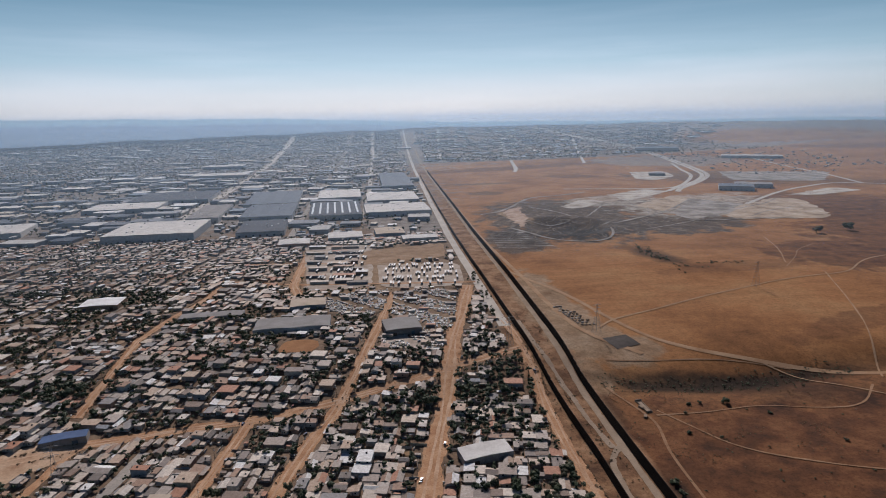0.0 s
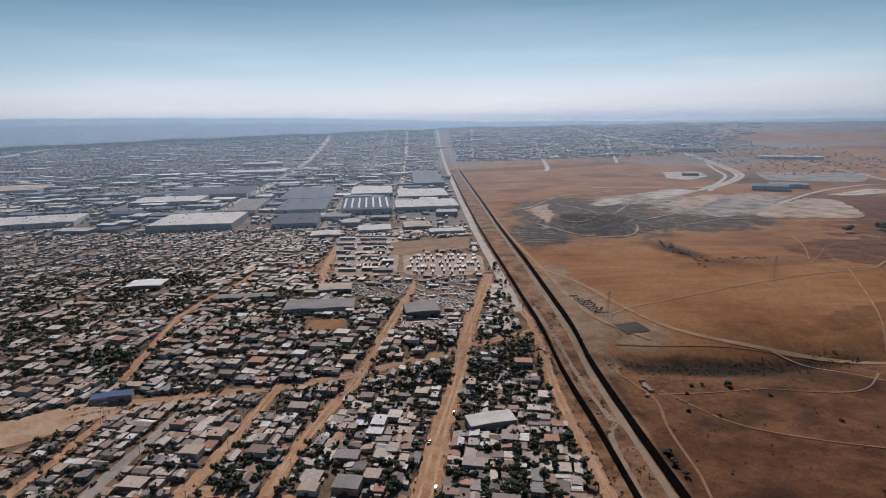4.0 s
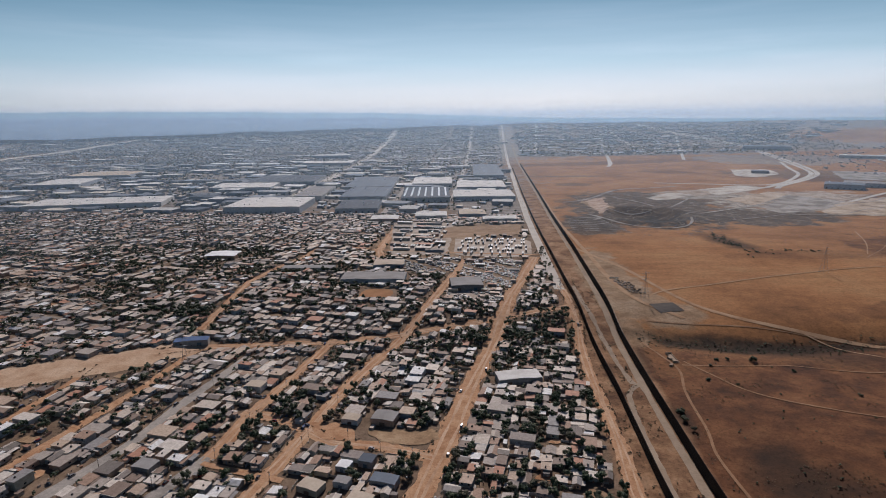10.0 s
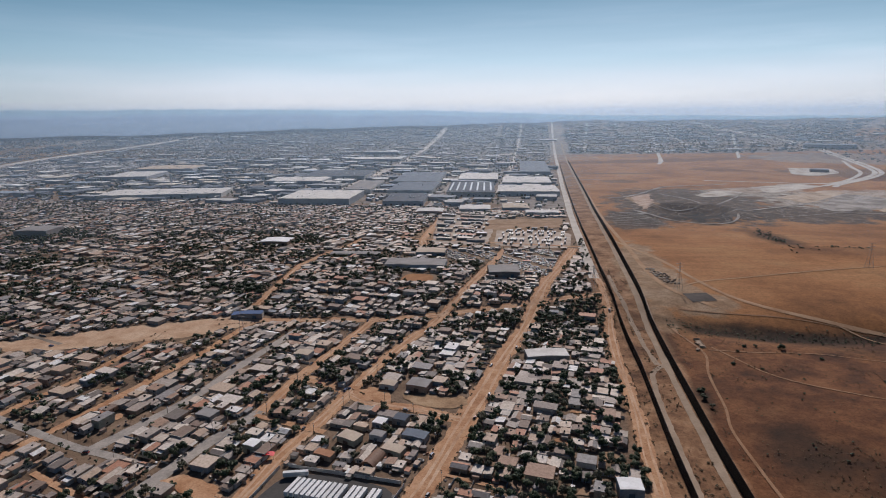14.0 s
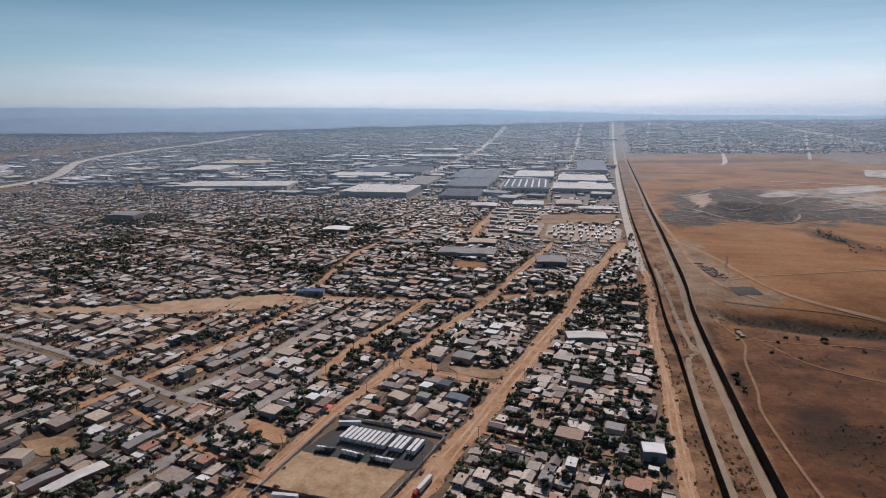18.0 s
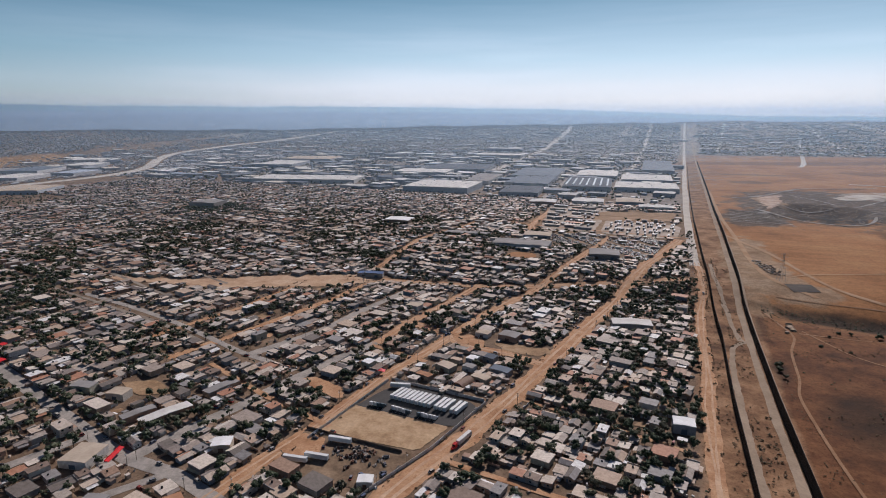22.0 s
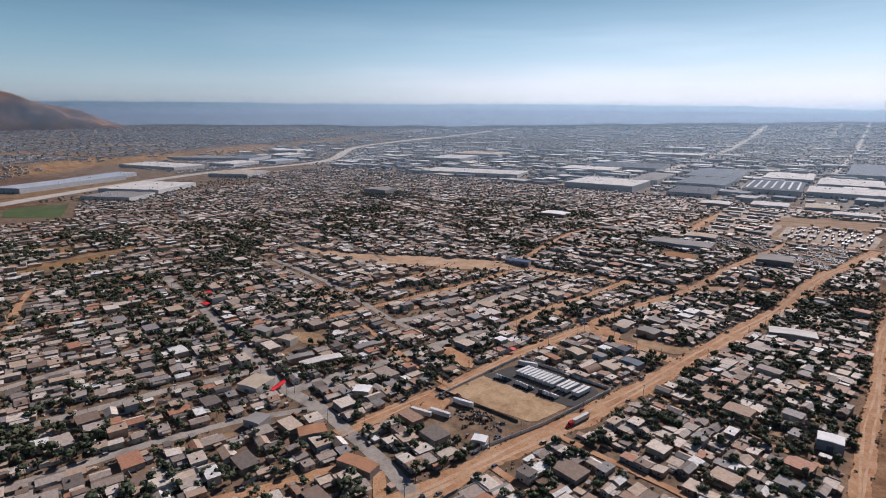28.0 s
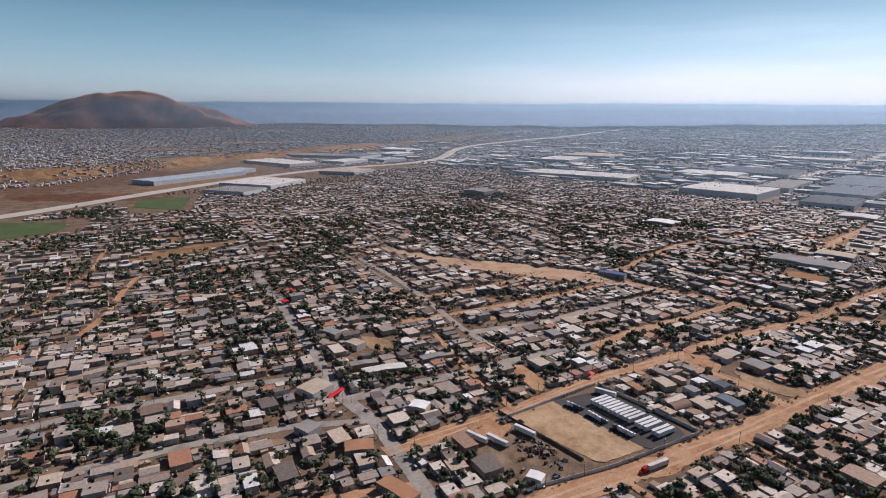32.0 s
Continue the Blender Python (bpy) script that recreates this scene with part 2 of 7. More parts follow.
def land_mat():
    """The one ground sheet: town soil south of the fences, dark scrub by the valley, golden grass beyond."""
    m = bpy.data.materials.new("land")
    m.use_nodes = True
    nt = m.node_tree
    bs = nt.nodes["Principled BSDF"]
    geo = nt.nodes.new("ShaderNodeNewGeometry")
    warp = noise_node(nt, 0.02, 5.0, 0.6)
    n1, n2, n3 = noise_node(nt, 0.007, 7.0, 0.62), noise_node(nt, 0.16, 5.0, 0.7), noise_node(nt, 0.035, 6.0, 0.65)
    for n in (warp, n1, n2, n3):
        nt.links.new(geo.outputs["Position"], n.inputs["Vector"])
    sep = nt.nodes.new("ShaderNodeSeparateXYZ")
    nt.links.new(geo.outputs["Position"], sep.inputs[0])

    def math_node(op, a, b):
        k = nt.nodes.new("ShaderNodeMath")
        k.operation = op
        for i, v in enumerate((a, b)):
            if isinstance(v, (int, float)):
                k.inputs[i].default_value = v
            else:
                nt.links.new(v, k.inputs[i])
        return k.outputs[0]

    def band(v, a, b):
        k = nt.nodes.new("ShaderNodeMapRange")
        k.inputs[1].default_value, k.inputs[2].default_value = a, b
        nt.links.new(v, k.inputs[0])
        return k.outputs[0]
    y_warp = math_node("ADD", sep.outputs[1], math_node("MULTIPLY", math_node("SUBTRACT", warp.outputs[0], 0.5), 260))
    y_warp = math_node("ADD", y_warp, math_node("MULTIPLY", sep.outputs[0], -0.06))

    def ramp(n, stops):
        r = ramp_node(nt, stops)
        nt.links.new(n.outputs[0], r.inputs[0])
        return r.outputs[0]
    town = ramp(n3, [(0.30, (0.13, 0.085, 0.055)), (0.5, (0.22, 0.15, 0.10)), (0.72, (0.31, 0.22, 0.155))])
    grass = ramp(n1, [(0.28, (0.18, 0.077, 0.028)), (0.42, (0.31, 0.137, 0.050)), (0.52, (0.375, 0.176, 0.070)), (0.62, (0.40, 0.203, 0.085)), (0.78, (0.43, 0.240, 0.115))])
    scrub = ramp(n3, [(0.32, (0.062, 0.029, 0.017)), (0.5, (0.150, 0.062, 0.027)), (0.62, (0.210, 0.092, 0.040)), (0.78, (0.265, 0.130, 0.062))])
    between = ramp(n3, [(0.30, (0.10, 0.052, 0.030)), (0.42, (0.20, 0.105, 0.056)), (0.54, (0.32, 0.18, 0.098)), (0.68, (0.42, 0.265, 0.16))])
    dark_soil = ramp(n3, [(0.3, (0.045, 0.034, 0.028)), (0.5, (0.085, 0.064, 0.050)), (0.62, (0.135, 0.104, 0.082)), (0.75, (0.21, 0.165, 0.13))])
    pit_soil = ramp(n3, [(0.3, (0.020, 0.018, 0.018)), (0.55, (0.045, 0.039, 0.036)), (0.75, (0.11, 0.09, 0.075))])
    pale_soil = ramp(n3, [(0.3, (0.24, 0.195, 0.155)), (0.43, (0.42, 0.365, 0.305)), (0.55, (0.58, 0.53, 0.46)), (0.75, (0.68, 0.64, 0.57))])
    paved = ramp(n3, [(0.3, (0.17, 0.15, 0.135)), (0.5, (0.28, 0.26, 0.24)), (0.7, (0.38, 0.36, 0.335))])
    tan_soil = ramp(n3, [(0.3, (0.24, 0.145, 0.08)), (0.5, (0.35, 0.235, 0.145)), (0.7, (0.43, 0.32, 0.22))])
    gold_soil = ramp(n3, [(0.3, (0.19, 0.105, 0.045)), (0.5, (0.32, 0.185, 0.085)), (0.7, (0.42, 0.27, 0.14))])
    wild = blend(nt, "MIX", band(y_warp, 370, 450), scrub, grass)
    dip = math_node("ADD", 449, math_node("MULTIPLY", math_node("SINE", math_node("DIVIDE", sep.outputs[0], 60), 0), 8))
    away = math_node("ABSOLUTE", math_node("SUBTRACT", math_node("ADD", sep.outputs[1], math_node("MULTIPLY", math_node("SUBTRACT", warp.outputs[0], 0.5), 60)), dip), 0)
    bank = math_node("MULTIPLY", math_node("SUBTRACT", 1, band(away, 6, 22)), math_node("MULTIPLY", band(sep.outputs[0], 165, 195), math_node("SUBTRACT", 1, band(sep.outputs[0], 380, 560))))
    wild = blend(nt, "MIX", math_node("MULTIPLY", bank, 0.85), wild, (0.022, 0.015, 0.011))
    edge = math_node("ADD", sep.outputs[0], math_node("MULTIPLY", math_node("SUBTRACT", warp.outputs[0], 0.5), 10))
    strip_ = blend(nt, "MIX", band(edge, 97, 102), town, between)
    col = blend(nt, "MIX", band(edge, 158, 162), strip_, wild)
    col = blend(nt, "MIX", math_node("MULTIPLY", band(sep.outputs[1], 2930, 2990), 0.8), col, paved)
    ragged = noise_node(nt, 0.022, 6.0, 0.62)
    nt.links.new(geo.outputs["Position"], ragged.inputs["Vector"])
    wave = math_node("MULTIPLY", math_node("SUBTRACT", ragged.outputs[0], 0.5), 1.7)

    def zone(cx, cy, rx, ry, turn, soil, share=1.0, soft=0.12):
        """One stretch of other soil with a ragged, soft edge."""
        mp_ = nt.nodes.new("ShaderNodeMapping")
        mp_.vector_type = "TEXTURE"
        mp_.inputs["Location"].default_value = (cx, cy, 0)
        mp_.inputs["Rotation"].default_value = (0, 0, math.radians(turn))
        mp_.inputs["Scale"].default_value = (rx, ry, 1e6)
        nt.links.new(geo.outputs["Position"], mp_.inputs[0])
        ln = nt.nodes.new("ShaderNodeVectorMath")
        ln.operation = "LENGTH"
        nt.links.new(mp_.outputs[0], ln.inputs[0])
        d = math_node("ADD", ln.outputs["Value"], wave)
        k = nt.nodes.new("ShaderNodeMapRange")
        k.inputs[1].default_value, k.inputs[2].default_value, k.inputs[3].default_value, k.inputs[4].default_value = 1 + soft, 1 - soft, 0.0, share
        nt.links.new(d, k.inputs[0])
        return blend(nt, "MIX", k.outputs[0], col, soil)
    wheel = noise_node(nt, 0.011, 2.0, 0.5)
    wheel2 = noise_node(nt, 0.024, 3.0, 0.55)
    for n in (wheel, wheel2):
        nt.links.new(geo.outputs["Position"], n.inputs["Vector"])

    def ruts(soil, pale, share):
        """Thin winding wheel tracks over a soil."""
        for n, w in ((wheel, 0.012), (wheel2, 0.014)):
            line = math_node("ABSOLUTE", math_node("SUBTRACT", math_node("FRACT", math_node("MULTIPLY", n.outputs[0], 5.0), 0), 0.5), 0)
            soil = blend(nt, "MIX", math_node("MULTIPLY", math_node("SUBTRACT", 1, band(line, w, w * 3.5)), share), soil, pale)
        return soil
    dark_soil = ruts(dark_soil, (0.33, 0.28, 0.23), 0.6)
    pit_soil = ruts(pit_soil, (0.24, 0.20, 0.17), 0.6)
    pale_soil = ruts(pale_soil, (0.15, 0.125, 0.105), 0.7)
    for row in ZONES:
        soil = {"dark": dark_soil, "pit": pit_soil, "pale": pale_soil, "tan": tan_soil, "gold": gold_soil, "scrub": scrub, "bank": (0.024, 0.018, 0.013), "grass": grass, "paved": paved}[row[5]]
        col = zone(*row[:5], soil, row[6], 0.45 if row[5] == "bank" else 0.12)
    sep_n = nt.nodes.new("ShaderNodeSeparateXYZ")
    nt.links.new(geo.outputs["Normal"], sep_n.inputs[0])
    steep = math_node("MULTIPLY", band(math_node("ADD", sep_n.outputs[2], math_node("MULTIPLY", wave, 0.012)), 0.990, 0.972), band(sep.outputs[0], -1650, -1750))
    col = blend(nt, "MIX", steep, col, gold_soil)
    col = blend(nt, "MULTIPLY", 0.55, col, ramp(n2, [(0.3, (0.4, 0.4, 0.4)), (0.68, (1, 1, 1))]))
    tuft = noise_node(nt, 0.55, 3.0, 0.7)
    streak = noise_node(nt, 1.0, 5.0, 0.65)
    mp = nt.nodes.new("ShaderNodeMapping")
    mp.inputs["Scale"].default_value, mp.inputs["Rotation"].default_value = (0.012, 0.05, 0.02), (0, 0, 0.5)
    nt.links.new(geo.outputs["Position"], mp.inputs[0])
    nt.links.new(mp.outputs[0], streak.inputs["Vector"])
    nt.links.new(geo.outputs["Position"], tuft.inputs["Vector"])
    col = blend(nt, "MULTIPLY", 0.45, col, ramp(tuft, [(0.36, (0.35, 0.33, 0.3)), (0.5, (1, 1, 1))]))
    col = blend(nt, "MULTIPLY", 0.34, col, ramp(streak, [(0.36, (0.5, 0.46, 0.42)), (0.6, (1, 1, 1)), (0.75, (1.25, 1.2, 1.12))]))
    nt.links.new(col, bs.inputs["Base Color"])
    bs.inputs["Roughness"].default_value = 0.95
    bs.inputs["Specular IOR Level"].default_value = 0.15
    b = nt.nodes.new("ShaderNodeBump")
    b.inputs["Strength"].default_value, b.inputs["Distance"].default_value = 0.5, 0.6
    nt.links.new(n2.outputs[0], b.inputs["Height"])
    nt.links.new(b.outputs[0], bs.inputs["Normal"])
    return m


M_LAND = land_mat()
M_PIT = ground_mat("pit_earth", [(0.3, (0.05, 0.042, 0.038)), (0.6, (0.10, 0.085, 0.075)), (0.8, (0.16, 0.135, 0.115))], 0.03, 0.2, grain=0.5)
M_PATROL = ground_mat("patrol_road_soil", [(0.3, (0.25, 0.185, 0.13)), (0.7, (0.37, 0.285, 0.21))], 0.05, 0.5, grain=0.3)
M_PATH = ground_mat("path_soil", [(0.3, (0.23, 0.12, 0.06)), (0.7, (0.35, 0.21, 0.12))], 0.05, 0.5, grain=0.4)
M_OILY = ground_mat("oily_soil", [(0.3, (0.10, 0.068, 0.045)), (0.5, (0.20, 0.135, 0.085)), (0.7, (0.31, 0.215, 0.14))], 0.09, 0.6, grain=0.5)
M_TRACK = ground_mat("track_soil", [(0.3, (0.29, 0.165, 0.085)), (0.7, (0.42, 0.275, 0.165))], 0.05, 0.5, grain=0.3)
M_WORK = ground_mat("trampled_soil", [(0.3, (0.20, 0.115, 0.06)), (0.5, (0.30, 0.19, 0.11)), (0.7, (0.38, 0.26, 0.17))], 0.04, 0.4, grain=0.4)
# far roof colours lightened and cooled, painting distance haze into them
M_HAZED_ROOF = piece_mat("hazed_roofing", [(0.44, 0.45, 0.48), (0.33, 0.33, 0.34), (0.62, 0.61, 0.60), (0.40, 0.36, 0.33), (0.22, 0.24, 0.27), (0.54, 0.48, 0.42), (0.78, 0.78, 0.77)], 0.8, island=True, dirt=0.4)
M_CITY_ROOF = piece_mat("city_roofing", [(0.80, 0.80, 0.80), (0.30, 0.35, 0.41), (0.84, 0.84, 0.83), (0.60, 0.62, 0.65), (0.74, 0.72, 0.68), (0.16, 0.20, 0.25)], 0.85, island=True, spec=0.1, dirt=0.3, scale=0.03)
# far wall colours carry the same painted-in haze
M_HAZED_WALL = piece_mat("hazed_plaster", [(0.46, 0.46, 0.47), (0.56, 0.54, 0.52), (0.40, 0.41, 0.43), (0.50, 0.46, 0.42)], 0.9, island=True, dirt=0.3)

# ---- mesh helpers ----


from mathutils.geometry import delaunay_2d_cdt

class Build:
    """Collects boxes and slabs, then makes one mesh."""

    def __init__(self):
        self.v, self.f, self.m = [], [], []

    def add(self, verts, faces, mat=0):
        o = len(self.v)
        self.v += [tuple(p) for p in verts]
        self.f += [tuple(i + o for i in f) for f in faces]
        self.m += [mat] * len(faces)
        return self

    def box(self, x0, y0, z0, x1, y1, z1, mat=0, bottom=False):
        v = [(x0, y0, z0), (x1, y0, z0), (x1, y1, z0), (x0, y1, z0), (x0, y0, z1), (x1, y0, z1), (x1, y1, z1), (x0, y1, z1)]
        f = [(4, 5, 6, 7), (0, 1, 5, 4), (1, 2, 6, 5), (2, 3, 7, 6), (3, 0, 4, 7)] + ([(3, 2, 1, 0)] if bottom else [])
        return self.add(v, f, mat)

    def slab(self, top, th, mat=0):
        """A plate under four corner points that run counter-clockwise seen from above."""
        v = [tuple(p) for p in top] + [(p[0], p[1], p[2] - th) for p in top]
        return self.add(v, [(0, 1, 2, 3), (7, 6, 5, 4), (0, 4, 5, 1), (1, 5, 6, 2), (2, 6, 7, 3), (3, 7, 4, 0)], mat)

    def tube(self, a, b, ra, rb, n=6, mat=0, cap=True):
        a, b = Vector(a), Vector(b)
        d = (b - a).normalized()
        s = d.orthogonal().normalized()
        t = d.cross(s)
        v = [p + (s * math.cos(2 * math.pi * i / n) + t * math.sin(2 * math.pi * i / n)) * r for p, r in ((a, ra), (b, rb)) for i in range(n)]
        f = [(i, (i + 1) % n, n + (i + 1) % n, n + i) for i in range(n)]
        if cap:
            f += [tuple(range(n, 2 * n)), tuple(range(n - 1, -1, -1))]
        return self.add(v, f, mat)

    def mesh(self, name, *mats):
        me = bpy.data.meshes.new(name)
        me.from_pydata(self.v, [], self.f)
        for m in mats:
            me.materials.append(m)
        if len(mats) > 1:
            me.polygons.foreach_set("material_index", self.m)
        me.update()
        return me


def thing(name, label, category, group="", at=None, kind=""):
    ob = new(name)
    if at is not None:
        ob.matrix_world = at
    return tagged(ob, label, category, group, kind)


def part(name, build, material, parent, label=""):
    me = build if isinstance(build, bpy.types.Mesh) else build.mesh(name, material)
    ob = new(name, me)
    ob.parent = parent
    return tagged(ob, label)


def many(name, templates, picks, places, mats, label, category):
    """Joined copies of small templates. places: rows of x, y, z, angle, sx, sy, sz."""
    vs, ls, lt, mi, off = [], [], [], [], 0
    for k, tpl in enumerate(templates):
        rows = places[picks == k]
        if not len(rows):
            continue
        v = np.array(tpl.v, float)
        c, s = np.cos(rows[:, 3])[:, None], np.sin(rows[:, 3])[:, None]
        x, y = v[None, :, 0] * rows[:, 4:5], v[None, :, 1] * rows[:, 5:6]
        out = np.stack([x * c - y * s + rows[:, 0:1], x * s + y * c + rows[:, 1:2], v[None, :, 2] * rows[:, 6:7] + rows[:, 2:3]], -1)
        vs.append(out.reshape(-1, 3))
        flat = np.concatenate([np.array(f) for f in tpl.f])
        tot = np.array([len(f) for f in tpl.f])
        n = len(rows)
        ls.append((flat[None, :] + (np.arange(n) * len(v))[:, None] + off).ravel())
        lt.append(np.tile(tot, n))
        mi.append(np.tile(np.array(tpl.m), n))
        off += n * len(v)
    vs, ls, lt, mi = np.concatenate(vs), np.concatenate(ls), np.concatenate(lt), np.concatenate(mi)
    me = bpy.data.meshes.new(name)
    me.vertices.add(len(vs)), me.loops.add(len(ls)), me.polygons.add(len(lt))
    me.vertices.foreach_set("co", vs.ravel())
    me.loops.foreach_set("vertex_index", ls.astype(np.int32))
    me.polygons.foreach_set("loop_start", np.concatenate([[0], np.cumsum(lt)[:-1]]).astype(np.int32))
    me.polygons.foreach_set("material_index", mi.astype(np.int32))
    for m in mats:
        me.materials.append(m)
    me.polygons.foreach_set("use_smooth", np.zeros(len(lt), bool))
    me.update(calc_edges=True)
    me.validate()
    return tagged(new(name, me), label, category, kind="stuff")


# ---- plan ----
FENCE_Y = (-300, 100, 216, 337, 400, 475, 620, 900, 1500, 2400, 4500)
NORTH_X = (158, 155, 152, 151, 151, 151, 151.5, 154, 159, 163, 170)
SOUTH_X = (128, 125, 122.5, 123, 121, 119.5, 115.5, 112, 113, 120, 130)


def north_x(y):
    return float(np.interp(y, FENCE_Y, NORTH_X))


def south_x(y):
    return float(np.interp(y, FENCE_Y, SOUTH_X))


def beside(line, off, ys):
    return [(line(y) + off, y) for y in ys]



def ground_z(x, y):
    """Height of the land: a town on a shallow slope, a dry valley across the border, an earthwork pit, a mesa beyond the freeway."""
    x, y = np.asarray(x, float), np.asarray(y, float)
    z = np.zeros(np.broadcast(x, y).shape)
    line = 449 + 8 * np.sin(x / 60.0)
    hi = 1 - (1 - 1 / (1 + np.exp(-(y - 475) / 22.0))) * (1 - 1 / (1 + np.exp(np.clip((x + 285) / 28.0, -60, 60))))
    z = z + (-6.5 + 13 * hi) * np.clip((1150 - y) / 350, 0, 1) * np.clip((x + 1050) / 350, 0, 1) * np.clip((800 - x) / 300, 0, 1)
    z = z - 6 * np.exp(-((y - line) / 24.0) ** 2) / (1 + np.exp(-(x - 190) / 18.0)) * np.clip((900 - x) / 200, 0, 1)
    z = z + 9 * np.exp(-(((x - 330) / 120) ** 2 + ((y - 260) / 90) ** 2)) / (1 + np.exp(-(x - 200) / 10.0))
    r = np.hypot((x - 365) / 1.05, (y - 1180) / 1.25)
    z = z - 16 * np.exp(-(r / 62.0) ** 4) + 6 * np.exp(-((r - 92) / 18) ** 2)
    d = -x - 1900 - 0.42 * np.clip(y, -200, 2300) + 38 * np.sin(y / 170.0) + 22 * np.sin(y / 61.0 + 1.3)
    z = z + 32 / (1 + np.exp(-np.clip(d / 24.0, -60, 60))) * np.clip((y + 2500) / 900, 0, 1) * np.clip((4350 - np.hypot(x, y)) / 1500, 0, 1)
    # far land raised to fit where the camera sees the horizon
    z = z + 48 * np.clip((np.hypot(x, y) - 3200) / 1360, 0, 1) ** 2
    z = z + (4 * np.sin(x / 330.0 + 1.0) + 3 * np.sin(x / 121.0 + y / 410.0) + 2 * np.sin(x / 57.0 - y / 230.0)) * np.clip((np.hypot(x, y) - 3500) / 900, 0, 1)
    r = np.clip((np.hypot(x, y) - 2500) / 2100, 0, 1)
    z = z + (118 + 14 / (1 + np.exp(-(x - 300) / 200)) - 56 / (1 + np.exp(np.clip((x + 1500) / 420, -60, 60)))) * r ** 1.5
    return z


def at_ground(x, y, turn=0.0, lift=0.0):
    return pose(x, y, float(ground_z(x, y)) + lift, 0, 0, turn)


def resample(pts, step):
    pts = np.array(pts, float)
    d = np.concatenate([[0], np.cumsum(np.hypot(*np.diff(pts, axis=0).T))])
    n = max(2, int(d[-1] / step) + 1)
    s = np.linspace(0, d[-1], n)
    out = np.stack([np.interp(s, d, pts[:, 0]), np.interp(s, d, pts[:, 1])], 1)
    for _ in range(3):
        if n > 4:
            out[1:-1] = (out[:-2] + 2 * out[1:-1] + out[2:]) / 4
    return out


LIFT = [0.0]


def own_lift():
    """A few millimetres more for every sheet, so that no two lie in one plane."""
    LIFT[0] += 0.0016
    return LIFT[0]


def rounded(pts):
    """The same line with its corners cut twice."""
    p = np.array(pts, float)
    for _ in range(2):
        q = [p[0]]
        for a, b in zip(p[:-1], p[1:]):
            q += [0.75 * a + 0.25 * b, 0.25 * a + 0.75 * b]
        p = np.array(q + [p[-1]])
    return [tuple(v) for v in p]


def strip(name, pts, width, mat, lift, label, category="road", step=4.0, ragged=0.07, rng=random.Random(3)):
    """A road or track laid on the ground along a line, with uneven edges."""
    lift = lift + own_lift()
    p = resample(rounded(pts) if name in ("track", "haul_road", "freeway") else pts, step)
    t = np.gradient(p, axis=0)
    t /= np.hypot(t[:, 0], t[:, 1])[:, None]
    nrm = np.stack([-t[:, 1], t[:, 0]], 1)
    rows = []
    for k in (-0.5, -0.17, 0.17, 0.5):
        w = np.convolve([rng.uniform(-ragged, ragged) * 2.2 if abs(k) == 0.5 else 0.0 for _ in range(len(p) + 6)], np.ones(7) / 7, "valid")
        w = width * (k + w + np.array([rng.uniform(-0.02, 0.02) if abs(k) == 0.5 else 0.0 for _ in p]))
        q = p + nrm * w[:, None]
        rows.append(np.column_stack([q, ground_z(q[:, 0], q[:, 1]) + lift]))
    n = len(p)
    b = Build()
    b.add(np.concatenate(rows).tolist(), [(k * n + i, k * n + i + 1, (k + 1) * n + i + 1, (k + 1) * n + i) for k in range(3) for i in range(n - 1)])
    b.f = [f[::-1] for f in b.f]
    ob = new(name, b.mesh(name, mat))
    return tagged(ob, label, category, kind="structure")


def inside(x, y, poly):
    c = np.zeros(len(x), bool)
    j = len(poly) - 1
    for i in range(len(poly)):
        (xi, yi), (xj, yj) = poly[i], poly[j]
        c ^= ((yi > y) != (yj > y)) & (x < (xj - xi) * (y - yi) / (yj - yi + 1e-9) + xi)
        j = i
    return c


def patch(name, pts, mat, lift, label, category="ground", cell=8.0, edge=3.0, seed=1, kind="structure"):
    """A piece of ground inside an outline, with a wavering edge."""
    rng = random.Random(seed)
    lift = lift + own_lift()
    p = resample(list(pts) + [pts[0]], cell)[:-1]
    p = p + np.array([[rng.uniform(-edge, edge), rng.uniform(-edge, edge)] for _ in p])
    size = max(np.ptp(p[:, 0]), np.ptp(p[:, 1]))
    gap = max(7.0, size / 45)
    gx, gy = np.meshgrid(np.arange(p[:, 0].min(), p[:, 0].max(), gap), np.arange(p[:, 1].min(), p[:, 1].max(), gap))
    gx, gy = gx.ravel() + 0.37, gy.ravel() + 0.41
    ok = inside(gx, gy, p.tolist())
    pts2 = [Vector(q) for q in p] + [Vector(q) for q in zip(gx[ok], gy[ok])]
    n = len(p)
    vs, _, fs, *_ = delaunay_2d_cdt(pts2, [(i, (i + 1) % n) for i in range(n)], [], 1, 1e-4)
    xy = np.array([tuple(q) for q in vs])
    zz = ground_z(xy[:, 0], xy[:, 1]) + lift
    me = bpy.data.meshes.new(name)
    me.from_pydata(np.column_stack([xy, zz]).tolist(), [], [tuple(f) for f in fs])
    me.update()
    if len(fs) and me.polygons[0].normal.z < 0:
        me.flip_normals()
    me.materials.append(mat)
    return tagged(new(name, me), label, category, kind=kind)


